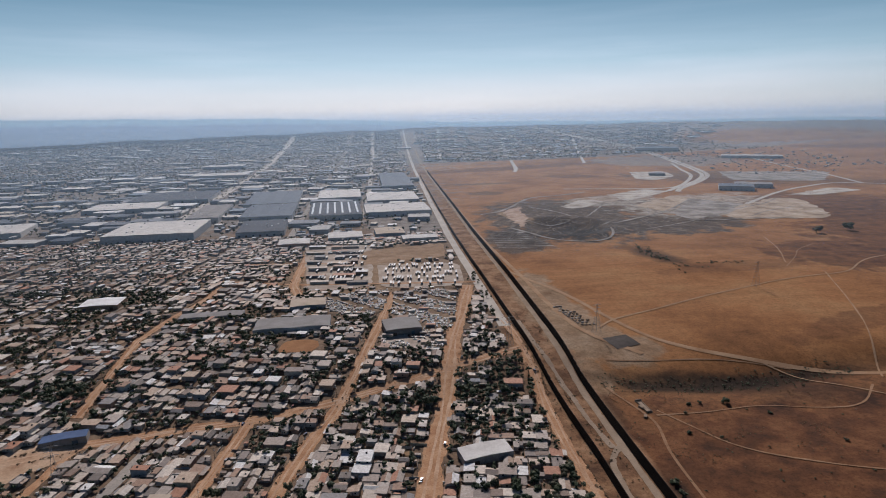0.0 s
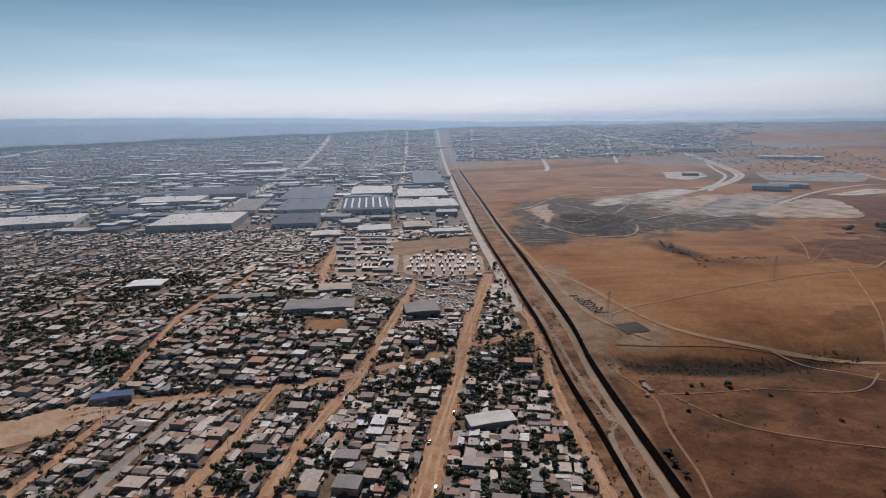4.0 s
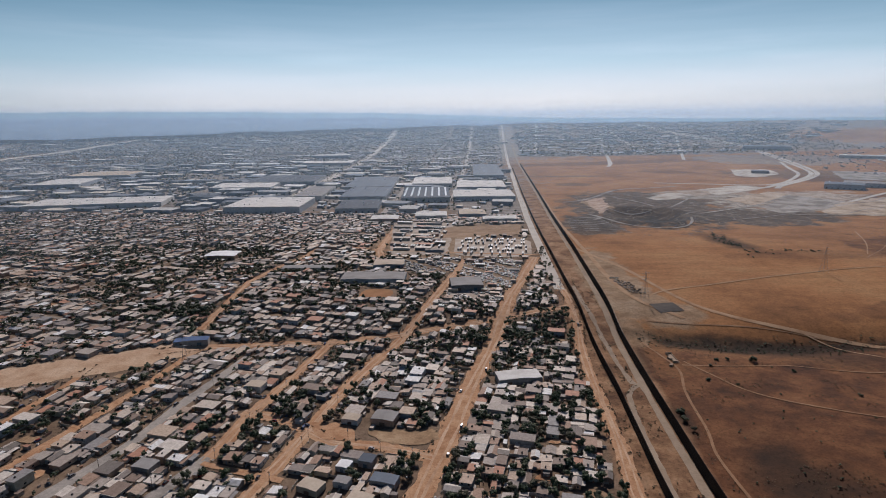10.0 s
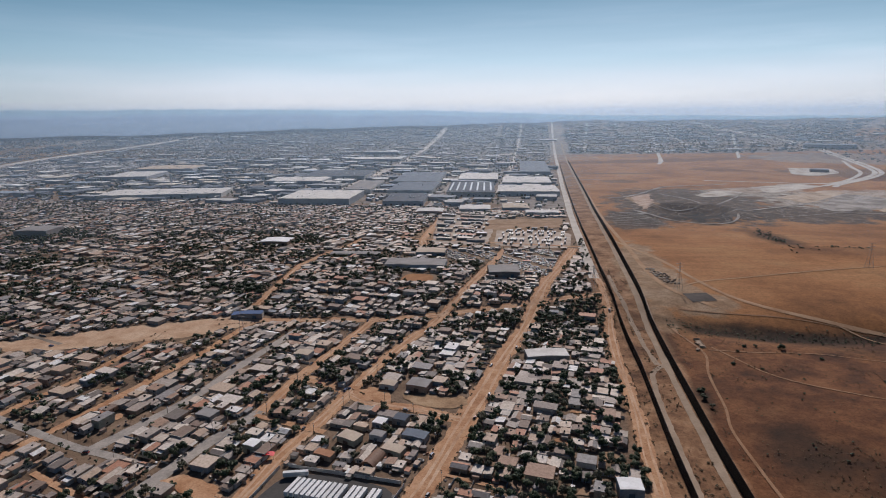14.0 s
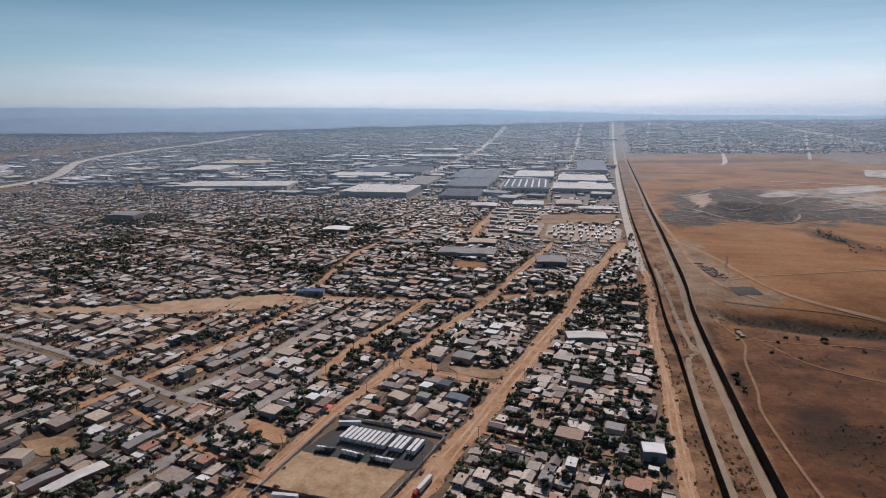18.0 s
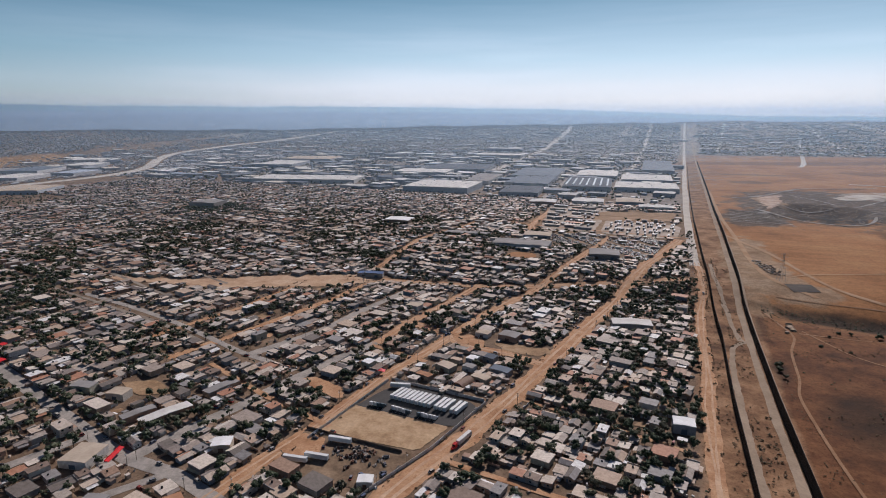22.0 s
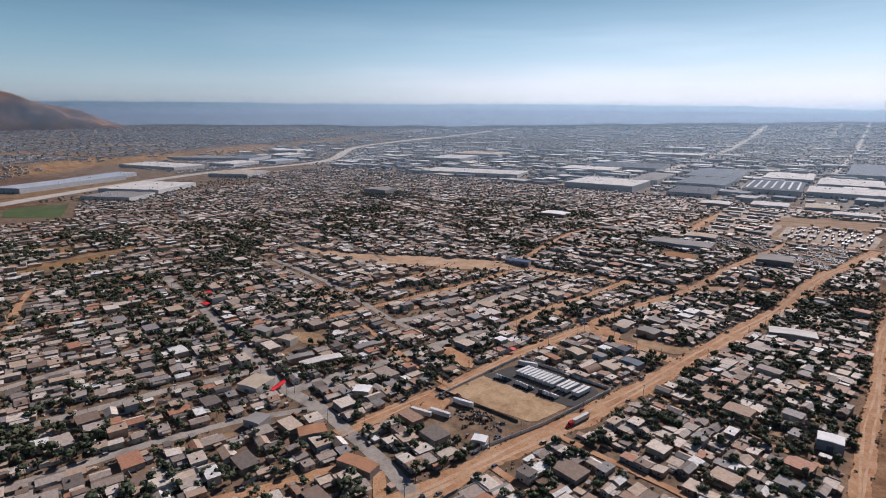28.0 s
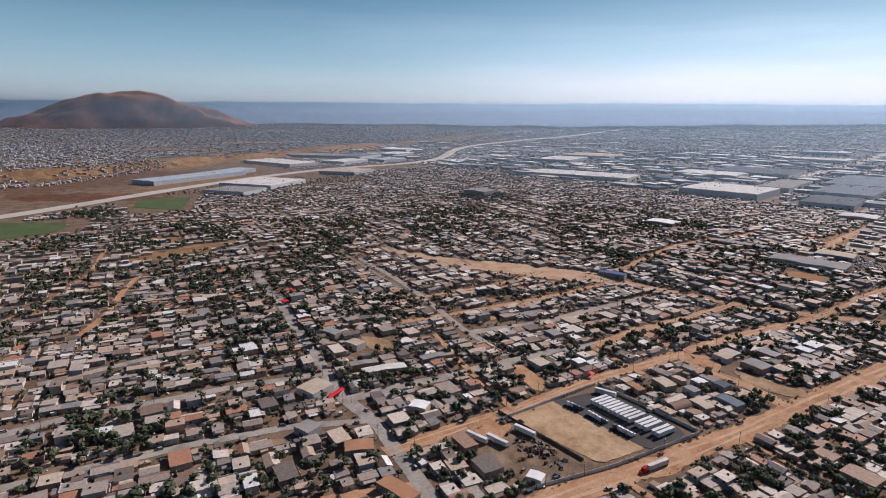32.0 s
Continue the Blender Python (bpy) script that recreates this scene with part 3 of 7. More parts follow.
# ---- land ----
def land():
    xs = np.unique(np.concatenate([np.linspace(-4700, -2600, 30), np.linspace(-2600, -1500, 60), np.linspace(-1500, -420, 40), np.linspace(-420, 150, 60), np.linspace(150, 460, 90), np.linspace(460, 900, 50), np.linspace(900, 4700, 30)]))
    ys = np.unique(np.concatenate([np.linspace(-4700, -300, 30), np.linspace(-300, 200, 30), np.linspace(200, 600, 110), np.linspace(600, 1400, 70), np.linspace(1400, 4700, 50)]))
    X, Y = np.meshgrid(xs, ys)
    Z = ground_z(X, Y) - 0.15
    n, m = len(xs), len(ys)
    b = Build()
    b.add(np.stack([X, Y, Z], -1).reshape(-1, 3).tolist(), [(j * n + i, j * n + i + 1, (j + 1) * n + i + 1, (j + 1) * n + i) for j in range(m - 1) for i in range(n - 1)])
    me = b.mesh("ground", M_LAND)
    me.polygons.foreach_set("use_smooth", [True] * len(me.polygons))
    tagged(new("ground", me), "tan dusty ground stretching to the horizon", "ground", kind="structure")


land()

STREETS_MAIN = [
    ("R1", 17, "d", [(-98, -106), (-74, -23), (-56, 52), (-42, 103), (-30, 160), (-22, 206), (-8, 276), (1, 330), (10, 377), (24, 441), (34, 500), (44, 560), (62, 630), (88, 753)]),
    ("R2", 12, "d", [(-152, -13), (-146, 33), (-139, 75), (-132, 158), (-118, 235), (-106, 314), (-91, 378), (-73, 430), (-57, 494), (-38, 601), (-17, 736)]),
    ("R3", 10, "g", [(-222, 0), (-214, 42), (-203, 89), (-196, 130), (-184, 182), (-170, 222)]),
    ("R3", 11, "d", [(-171, 218), (-168, 250), (-166, 278), (-158, 329), (-147, 390), (-142, 424)]),
    ("R4", 9, "g", [(-256, 150), (-249, 172), (-240, 200), (-232, 230), (-227, 286), (-211, 388)]),
]
STREETS_SIDE = [
    ("G", 9.5, "g", [(-65, -32), (-104, -17), (-138, -10), (-182, 2), (-225, 2), (-335, 24), (-422, 47), (-478, 55), (-544, 74)]),
    ("S1", 11, "d", [(-173, 284), (-141, 275), (-112, 260), (-95, 246), (-57, 243), (-20, 232)]),
    ("RB", 6.5, "g", [(-204, 143), (-237, 149), (-264, 151), (-296, 156), (-337, 165), (-418, 184), (-519, 201)]),
    ("RG", 6.5, "g", [(-303, -205), (-300, -150), (-290, -105), (-280, -54), (-262, 10)]),
    ("RH", 6.5, "g", [(-254, -205), (-242, -148), (-231, -97), (-214, -44), (-190, -2)]),
    ("RI", 8, "d", [(-180, -150), (-151, -90), (-130, -48), (-114, -12)]),
    ("L1", 7, "d", [(-304, 110), (-288, 195), (-277, 264), (-270, 310), (-268, 356), (-262, 400)]),
]
STREETS_EDGE = [
    ("W", 12, "d", [(-300, 375), (-256, 402), (-190, 420), (-132, 427), (-75, 445), (-17, 469), (25, 486), (75, 508), (112, 524)]),
    ("E", 10, "d", [(111, -199), (107, 70), (106, 200), (108, 253), (108, 304), (106, 357), (107, 415), (112, 473), (111, 556), (107, 602)]),
    ("R5", 9, "d", [(-284, 438), (-287, 493), (-298, 598), (-284, 682), (-270, 732), (-263, 797)]),
    ("F1", 14, "d", [(-146, 739), (-160, 789), (-168, 1060)]),
    ("RL", 6.5, "g", [(-357, -160), (-356, -84), (-354, -21), (-335, 24)]),
    ("RW", 9, "g", [(-861, 458), (-885, 539), (-908, 613), (-948, 722), (-1005, 862), (-1038, 996)]),
    ("L2", 6, "d", [(-350, 130), (-331, 236), (-328, 300), (-332, 340)]),
]
STREETS = STREETS_MAIN + STREETS_SIDE + STREETS_EDGE
for tag, w, kind, pts in STREETS:
    strip("road", pts, w, M_ROAD_DIRT if kind == "d" else M_ROAD_GRAY, 0.03 if kind == "d" else 0.06, step=2.5 if kind == "d" else 4.0, ragged=0.13 if kind == "d" else 0.06, label=
          "orange dirt street between house rows" if kind == "d" else "worn grey paved street between house rows")
M_WORN = ground_mat("worn_track_soil", [(0.3, (0.40, 0.235, 0.14)), (0.5, (0.53, 0.345, 0.22)), (0.7, (0.60, 0.43, 0.30))], 0.05, 0.5, grain=0.45)
for tag, w, kind, pts in STREETS:
    if kind == "d" and w >= 9:
        p = resample(pts, 5)
        t = np.gradient(p, axis=0)
        nrm = np.stack([-t[:, 1], t[:, 0]], 1) / np.hypot(t[:, 0], t[:, 1])[:, None]
        s_ = np.arange(len(p)) * 5.0
        for side in (-0.2, 0.14):
            q = p + nrm * (w * side + 0.9 * np.sin(s_ / 31.0 + 9 * side))[:, None]
            strip("wheel_track", [tuple(a) for a in q.tolist()], 0.1 * w + 0.5, M_WORN, 0.08, "pale wheel track worn into a dirt street", step=3.0, ragged=0.3)
patch("wash", [(-560, 262), (-444, 293), (-408, 318), (-369, 343), (-325, 367), (-294, 400), (-272, 417), (-256, 398), (-276, 367), (-302, 332), (-333, 311), (-366, 289), (-407, 273), (-540, 250)], M_WASH, 0.05, "wide bare dirt wash through the town", edge=2)
strip("road", [(105, 583), (103, 700), (102, 881), (103, 1500), (110, 2400), (116, 3600), (120, 4500)], 13, M_PALE, 0.08, "pale paved avenue along the border fence", step=40)
strip("road", [(-535, 1400), (-588, 2236), (-657, 3655), (-690, 4500)], 30, M_PALE, 0.08, "wide pale boulevard between factory halls", step=40)
strip("road", [(-80, 1420), (-80, 1926), (-113, 4500)], 16, M_PALE, 0.08, "pale paved street between factory halls", step=40)
strip("road", [(-225, 1180), (-235, 1400), (-262, 2300)], 14, M_ROAD_GRAY, 0.08, "grey paved street between factory halls", step=40)
strip("freeway", [(-1120, -330), (-1226, -94), (-1385, 148), (-1545, 430), (-1680, 740), (-1712, 960), (-1705, 1140), (-1800, 1400), (-1980, 1610), (-2150, 1790), (-2300, 1990), (-2400, 2240), (-2450, 2670), (-2385, 3040), (-2300, 3700)], 44, M_PALE, 0.5, "pale concrete freeway below the mesa", step=30, ragged=0.02)
strip("patrol_road", beside(north_x, -4.2, (-300, 100, 216, 337, 475, 620, 900, 1500, 2400, 3600)), 6, M_PATROL, 0.16, "pale patrol road along the tall fence", step=5, ragged=0.12)
strip("patrol_road", beside(south_x, 5, (-300, 100, 216, 290)) + [(132, 330), (140, 346), (148, 352)], 5, M_PATROL, 0.16, "sandy patrol track beside the low fence", step=3, ragged=0.2)
strip("track", [(140, 350), (136, 390), (133, 450), (127, 520), (124, 600)], 5, M_PATROL, 0.15, "sandy track between the fences", step=3, ragged=0.22)
strip("track", beside(north_x, 3.5, (-300, 100, 216, 337, 475, 620, 900, 1500)), 3, M_PATROL, 0.17, "narrow pale track north of the tall fence", step=12, ragged=0.08)
strip("track", [(158, 818), (184, 748), (209, 690), (233, 576), (257, 510), (338, 468), (441, 441), (648, 413)], 6.5, M_TRACK, 0.2, "pale dirt track across the dry grassland", step=10)
strip("track", [(208, 562), (230, 586), (277, 603), (379, 651), (436, 672), (570, 724), (657, 735), (716, 792), (774, 827), (900, 860)], 2.8, M_TRACK, 0.22, "pale dirt track across the dry grassland", step=10)
strip("track", [(165, 1500), (163, 1095), (168, 881), (173, 748), (175, 641), (185, 545), (227, 494)], 6.5, M_TRACK, 0.25, "pale dirt track beside the tall fence", step=10)
for pts in ([(585, 777), (655, 848), (684, 889), (748, 930)], [(197, 399), (215, 366), (226, 341), (249, 319), (300, 290), (380, 265)], [(193, 391), (239, 389), (287, 396), (324, 383), (370, 380), (410, 418)], [(186, 487), (226, 481), (294, 479), (361, 459)]):
    strip("track", pts, 1.6, M_PATH, 0.2, "narrow dirt track across the scrub", step=4, ragged=0.2)
strip("track", [(168, 449), (180, 411), (190, 380), (179, 346), (176, 304), (175, 272), (169, 252), (170, 225), (176, 150), (190, 60)], 2.2, M_PATH, 0.25, "narrow dirt track down the scrub slope", step=6)

# ---- border fences ----


def fence(name, x_of, y0, y1, panel, height, label):
    root = thing(name, label, "fence", at=pose(0, 0, 0))
    b = Build()
    n = int(panel / 0.26)
    for i in range(n):
        y = (i + 0.5) * panel / n
        b.box(-0.08, y - 0.1, -2.5, 0.08, y + 0.1, height)
    b.box(-0.10, 0, height - 1.4, 0.10, panel, height + 0.05, bottom=True)
    me = b.mesh("panel", M_RUST)
    y = y0
    while y < y1:
        a, c = x_of(y), x_of(y + panel)
        ob = new("panel", me)
        ob.matrix_world = Matrix.Translation((a, y, float(ground_z(a, y)))) @ Matrix.Rotation(-math.atan2(c - a, panel), 4, "Z")
        ob.parent = root
        y += panel
    return root

fence("border_fence", north_x, -260, 2600, 10.0, 9.6, "tall dark rust-brown steel bollard border fence")
fence("border_fence", south_x, -260, 2400, 10.0, 8.4, "lower dark rust-brown steel border fence beside the town")

hr = random.Random(11)
HALL_ROOF = {"w": (0.66, 0.635, 0.60), "W": (0.82, 0.82, 0.81), "g": (0.30, 0.285, 0.275), "b": (0.17, 0.20, 0.24), "k": (0.10, 0.115, 0.14), "s": (0.10, 0.115, 0.14), "p": (0.42, 0.47, 0.54), "t": (0.52, 0.43, 0.34), "T": (0.42, 0.22, 0.13), "B": (0.10, 0.15, 0.27)}
HALL_MAT = {k: piece_mat("hall_roof_" + n, [HALL_ROOF[k]], 0.85, spec=0.1, dirt=0.35, scale=0.06) for k, n in (("w", "pale"), ("W", "white"), ("g", "grey"), ("b", "blue"), ("p", "pale_blue"), ("k", "dark"), ("s", "slate"), ("t", "beige"), ("T", "clay"), ("B", "bright_blue"))}
M_HALL_WALL = piece_mat("hall_wall", [(0.56, 0.57, 0.58), (0.42, 0.45, 0.48), (0.62, 0.60, 0.57)], 0.75, dirt=0.4, scale=0.2)
M_SKYLIGHT = piece_mat("skylight", [(0.55, 0.58, 0.60)], 0.3, dirt=0.3)


def hall(x, y, w, d, h, turn, look_key, label):
    root = thing("hall", label, "hall", at=at_ground(x, y, turn))
    part("wall", Build().box(-w / 2, -d / 2, -1 if w < 90 else -16, w / 2, d / 2, h), M_HALL_WALL if w > 60 else M_WALL, root)
    n = max(1, round(w / 45))
    for k in range(n):
        a, b = -w / 2 + k * w / n, -w / 2 + (k + 1) * w / n
        rise = 0.02 * (b - a) + 0.3
        m = (a + b) / 2
        part("roof", Build().slab([(a, -d / 2 - 0.3, h + 0.15), (m, -d / 2 - 0.3, h + rise), (m, d / 2 + 0.3, h + rise), (a, d / 2 + 0.3, h + 0.15)], 0.3)
             .slab([(m, -d / 2 - 0.3, h + rise), (b, -d / 2 - 0.3, h + 0.15), (b, d / 2 + 0.3, h + 0.15), (m, d / 2 + 0.3, h + rise)], 0.3), HALL_MAT[look_key], root)
    if d > 60:
        if look_key == "s":
            for k in range(7):
                part("skylight", Build().box(-w / 2 + (k + 0.3) * w / 7, -d * 0.4, h + 0.5, -w / 2 + (k + 0.55) * w / 7, d * 0.42, h + 2.0), M_SKYLIGHT, root)
        else:
            for k in range(max(3, int(w / 16))):
                u, v = hr.uniform(-w * 0.44, w * 0.44), hr.uniform(-d * 0.42, d * 0.42)
                part("roof_vent", Build().box(u - 1.5, v - 1.2, h + 0.3, u + 1.5, v + 1.2, h + 2.2), M_SKYLIGHT, root)
    for k in range(min(8, max(1, int(w / 14)))):
        u = -w / 2 + (k + 0.5) * w / min(8, max(1, int(w / 14)))
        part("dock_door", Build().box(u - min(2.0, w / 8), -d / 2 - 0.08, 0, u + min(2.0, w / 8), -d / 2, min(4.2, h * 0.55)), M_DOOR, root)
    return root


# ---- more land: earthworks, lots, fields ----
M_TERRACE = ground_mat("graded_terrace", [(0.34, (0.28, 0.23, 0.185)), (0.48, (0.50, 0.44, 0.37)), (0.66, (0.66, 0.61, 0.54))], 0.022, 0.12, grain=0.45)
M_TERRACE_TAN = ground_mat("tan_terrace", [(0.34, (0.27, 0.195, 0.135)), (0.48, (0.45, 0.345, 0.25)), (0.66, (0.57, 0.47, 0.37))], 0.022, 0.12, grain=0.45)
M_CUT = ground_mat("fresh_cut_earth", [(0.3, (0.26, 0.15, 0.10)), (0.5, (0.44, 0.31, 0.23)), (0.7, (0.58, 0.46, 0.37))], 0.06, 0.2, grain=0.5)
patch("graded_terrace", [(648, 1658), (803, 1770), (868, 1710), (771, 1619), (644, 1520)], M_TERRACE, 0.5, "white graded earth beside the new freeway", edge=5, cell=16)
patch("graded_terrace", [(636, 1445), (826, 1606), (848, 1550), (686, 1326), (648, 1353)], M_TERRACE_TAN, 0.5, "tan graded terrace beside the new freeway", edge=5, cell=16)
patch("graded_terrace", [(671, 1311), (841, 1527), (921, 1398), (770, 1258), (659, 1206)], M_GRAVEL, 0.5, "pale rutted earth of a building site", edge=6, cell=16)
patch("graded_terrace", [(896, 1382), (1077, 1501), (1119, 1467), (1032, 1251), (982, 1170), (760, 1195), (761, 1243)], M_TERRACE_TAN, 0.5, "wide pale graded terrace", edge=7, cell=18)
patch("graded_terrace", [(444, 1473), (534, 1580), (591, 1544), (503, 1440), (451, 1420)], M_TERRACE, 0.5, "pale spoil heap on turned earth", edge=5, cell=12)
patch("graded_terrace", [(1137, 1538), (1377, 1667), (1417, 1583), (1225, 1518)], M_TERRACE, 0.5, "pale graded earth beside a road", edge=6, cell=16)
patch("graded_terrace", [(1339, 2230), (1714, 2092), (1485, 1829), (1209, 1938)], M_GRAVEL, 0.5, "dull grey graded field", edge=8, cell=24)
patch("building_pad", [(996, 2316), (1144, 2319), (1106, 2138), (968, 1999), (908, 2056)], M_TERRACE, 0.5, "white graded building pad", edge=4, cell=20)
patch("cut_bank", [(276, 1425), (333, 1495), (302, 1268), (263, 1155), (262, 1267)], M_CUT, 0.55, "fresh pinkish cut bank at the rim of a pit", edge=7, cell=12)
hall(1045, 2170, 60, 34, 9, -20, "b", "dark hall on a white graded pad")
for pts, w in (([(209, 1382), (280, 1424), (396, 1661), (497, 1679), (605, 1740)], 9), ([(353, 1481), (409, 1380), (426, 1255), (505, 1380), (583, 1522)], 5), ([(451, 1178), (562, 1256), (662, 1322), (836, 1527)], 7),
               ([(244, 1179), (269, 1102), (309, 1030), (374, 1010), (421, 1050), (446, 1130)], 5),
               ([(270, 1260), (330, 1240), (400, 1260)], 3), ([(300, 1560), (420, 1560), (520, 1500), (640, 1480)], 4), ([(520, 1120), (620, 1170), (700, 1215)], 3), ([(660, 1206), (720, 1190), (800, 1205), (900, 1190)], 5), ([(690, 1340), (760, 1440), (850, 1530)], 5),
               ([(780, 1260), (860, 1340), (980, 1400), (1060, 1480)], 5), ([(820, 1220), (900, 1290), (1010, 1330)], 4)):
    strip("haul_road", pts, w, M_GRAVEL, 0.8, "pale haul road round an earthwork", step=5, ragged=0.2)
for k in range(16):
    u = k / 15
    strip("furrow", [(178 + 9 * u, 992 + 180 * u), (232 + 10 * u, 980 + 178 * u), (285 - 30 * u, 965 + 170 * u)], 2.6 + 1.2 * (k % 3), M_DARK_EARTH if k % 2 else M_GRAVEL, 0.55, "rough furrow on turned earth", step=4, ragged=0.4)
strip("road", [(1733, 2619), (1682, 2272), (1643, 2002), (1551, 1739)], 12, M_PALE, 0.7, "pale paved road across graded land", step=30)
strip("road", [(921, 1398), (1100, 1559), (1247, 1667), (1465, 1778), (1564, 1736), (1700, 1640)], 12, M_PALE, 0.7, "pale paved road across graded land", step=30)
strip("track", [(650, 2417), (831, 2262), (869, 2066), (905, 2000)], 6, M_TRACK, 0.6, "pale dirt track across dry grass", step=12)
for pts, w in (([(267, 3000), (319, 3698), (380, 4400)], 16), ([(577, 2587), (665, 3203), (760, 3900)], 14), ([(853, 3006), (855, 3520), (870, 4300)], 14), ([(940, 2719), (1080, 3230), (1220, 3768)], 14),
               ([(200, 3120), (700, 3180), (1300, 3060)], 14), ([(200, 3420), (800, 3460), (1700, 3300)], 14), ([(200, 3800), (900, 3820), (1900, 3560)], 16)):
    strip("road", pts, w, M_PALE, 1.4, "pale paved street of the far city", step=40)
for off in (-11, 11):
    strip("freeway", [(868 + off, 1690 - off), (901 + off, 1740), (1000 + off, 1840), (1084 + off, 1931), (1225 + off, 2120), (1290 + off, 2300), (1346 + off, 2571), (1399 + off, 2905), (1436 + off, 3310), (1292 + off, 3789), (1100 + off, 4300)], 17, M_PALE, 0.7, "pale concrete carriageway of a freeway under construction", step=18, ragged=0.05)
strip("freeway", [(560, 1830), (700, 1800), (882, 1750), (980, 1840), (1090, 2000), (1190, 2170), (1230, 2330), (1310, 2571)], 14, M_PALE, 0.75, "pale curved freeway ramp", step=18, ragged=0.08)
strip("road", [(540, 2480), (559, 2521), (600, 2760), (715, 3591)], 16, M_PALE, 0.5, "pale paved road into the far district", step=40)
strip("pond", [(202.8, 519), (231, 525.6)], 27, M_PIT, 0.2, "dark grey dried basin with pale banks", "pond", step=4, ragged=0.03)
for k, pts in enumerate(([(336, 470), (420, 380), (520, 330), (700, 300)], [(433, 432), (520, 560), (620, 741)], [(600, 800), (660, 900), (700, 1000)])):
    strip("track", pts, 1.8, M_TRACK, 0.4, "narrow dirt track across dry grass", step=5, ragged=0.2)
SALVAGE = [[(-113, 731), (-23, 749), (-33, 645), (-98, 645)], [(-18, 736), (72, 737), (46, 585), (8, 578), (-22, 642)], [(-34, 574), (36, 570), (30, 536), (-36, 536)]]
DEPOTS = [(-184, 1090), (-53, 1066), (-47, 760), (-138, 755)]
M_GOLD_LOT = ground_mat("golden_lot_soil", [(0.3, (0.30, 0.185, 0.10)), (0.46, (0.43, 0.285, 0.165)), (0.6, (0.52, 0.36, 0.22)), (0.75, (0.58, 0.43, 0.29))], 0.07, 0.5, grain=0.45)
YARD = [(-128, 112), (-119, 155), (-43, 147), (-51, 104), (-60, 110)]
patch("truck_yard", YARD, M_ASPHALT, 0.10, "dark asphalt truck yard", edge=0.3, cell=10)
patch("bare_lot", [(-137, 74), (-130, 114), (-90, 113), (-56, 110), (-64, 76), (-94, 74)], M_GOLD_LOT, 0.02, "bare golden earth lot beside the truck yard", edge=0.4, cell=2.5)
patch("scrap_yard", [(-143, 44), (-142, 73), (-94, 73), (-65, 75), (-66, 55), (-76, 29), (-122, 27)], M_OILY, 0.03, "trampled brown earth of a scrap yard", edge=0.8, cell=3)
patch("bare_lot", [(-143, 45), (-143, 68), (-124, 68), (-119, 50), (-134, 42)], M_ROAD_DIRT, 0.05, "bare orange earth corner of a scrap yard", edge=0.8, cell=3)
patch("bare_lot", [(-141, 543), (-137, 577), (-98, 572), (-100, 539)], ground_mat("red_soil", [(0.3, (0.28, 0.13, 0.055)), (0.7, (0.40, 0.20, 0.09))], 0.05, 0.5), 0.05, "bare red-brown earth lot", edge=0.6, cell=8)
patch("bare_lot", [(-300, 64), (-284, 84), (-260, 73), (-274, 54)], M_LOT, 0.07, "bare golden earth lot between walls", edge=0.5, cell=8)
patch("bare_lot", [(-115, 272), (-85, 272), (-74, 249), (-104, 249)], M_ROAD_DIRT, 0.06, "bare orange earth lot beside the dirt street", edge=1.5, cell=6)
patch("bare_lot", [(-70, 263), (-20, 269), (-14, 258), (-26, 245), (-64, 249)], M_LOT, 0.06, "bare tan earth lot beside the dirt street", edge=1.5, cell=6)
patch("bare_lot", [(-191, 131), (-185, 143), (-146, 130), (-142, 113)], M_ROAD_DIRT, 0.06, "bare orange earth lot behind a house", edge=1.0, cell=6)
M_YARD = ground_mat("pale_yard_soil", [(0.3, (0.30, 0.235, 0.18)), (0.5, (0.42, 0.345, 0.28)), (0.7, (0.50, 0.43, 0.365))], 0.05, 0.3, grain=0.4)
for pts, soil in ((SALVAGE[0], M_OILY), (SALVAGE[1], M_OILY), (SALVAGE[2], M_YARD)):
    patch("salvage_yard", pts, soil, 0.05, "trampled earth of a car salvage yard", edge=1.5, cell=10)
patch("lorry_yard", DEPOTS, M_YARD, 0.05, "pale trampled lorry yard between sheds", edge=2, cell=14)
patch("bare_lot", [(-69, 900), (76, 936), (84, 1063), (-71, 1013)], M_WORK, 0.05, "brown bare field among yards", edge=2, cell=14)
patch("bare_lot", [(-41, 892), (92, 890), (84, 750), (-37, 755)], M_YARD, 0.05, "tan gravel lorry park", edge=1, cell=14)
strip("road", [(-436, -124), (-482, -95), (-560, -62), (-599, -41)], 6, M_ROAD_DIRT, 0.12, "orange dirt track up a slope", step=4, ragged=0.15)
strip("road", [(-490, -200), (-520, -168), (-552, -134), (-649, -79), (-780, -40)], 5.5, M_ROAD_DIRT, 0.12, "orange dirt track up a slope", step=4, ragged=0.15)
strip("road", [(-599, -41), (-636, -24), (-660, 49), (-684, 111), (-702, 200), (-740, 290)], 6, M_ROAD_GRAY, 0.14, "grey paved road round a hollow", step=8)
patch("crop_field", [(-1187, 85), (-1098, 152), (-1271, 230), (-1310, 125)], M_CROP, 0.2, "green irrigated field", edge=2, cell=16)
patch("crop_field", [(-1150, -140), (-1080, -40), (-985, -60), (-960, -160)], M_CROP, 0.2, "green irrigated field", edge=2, cell=16)

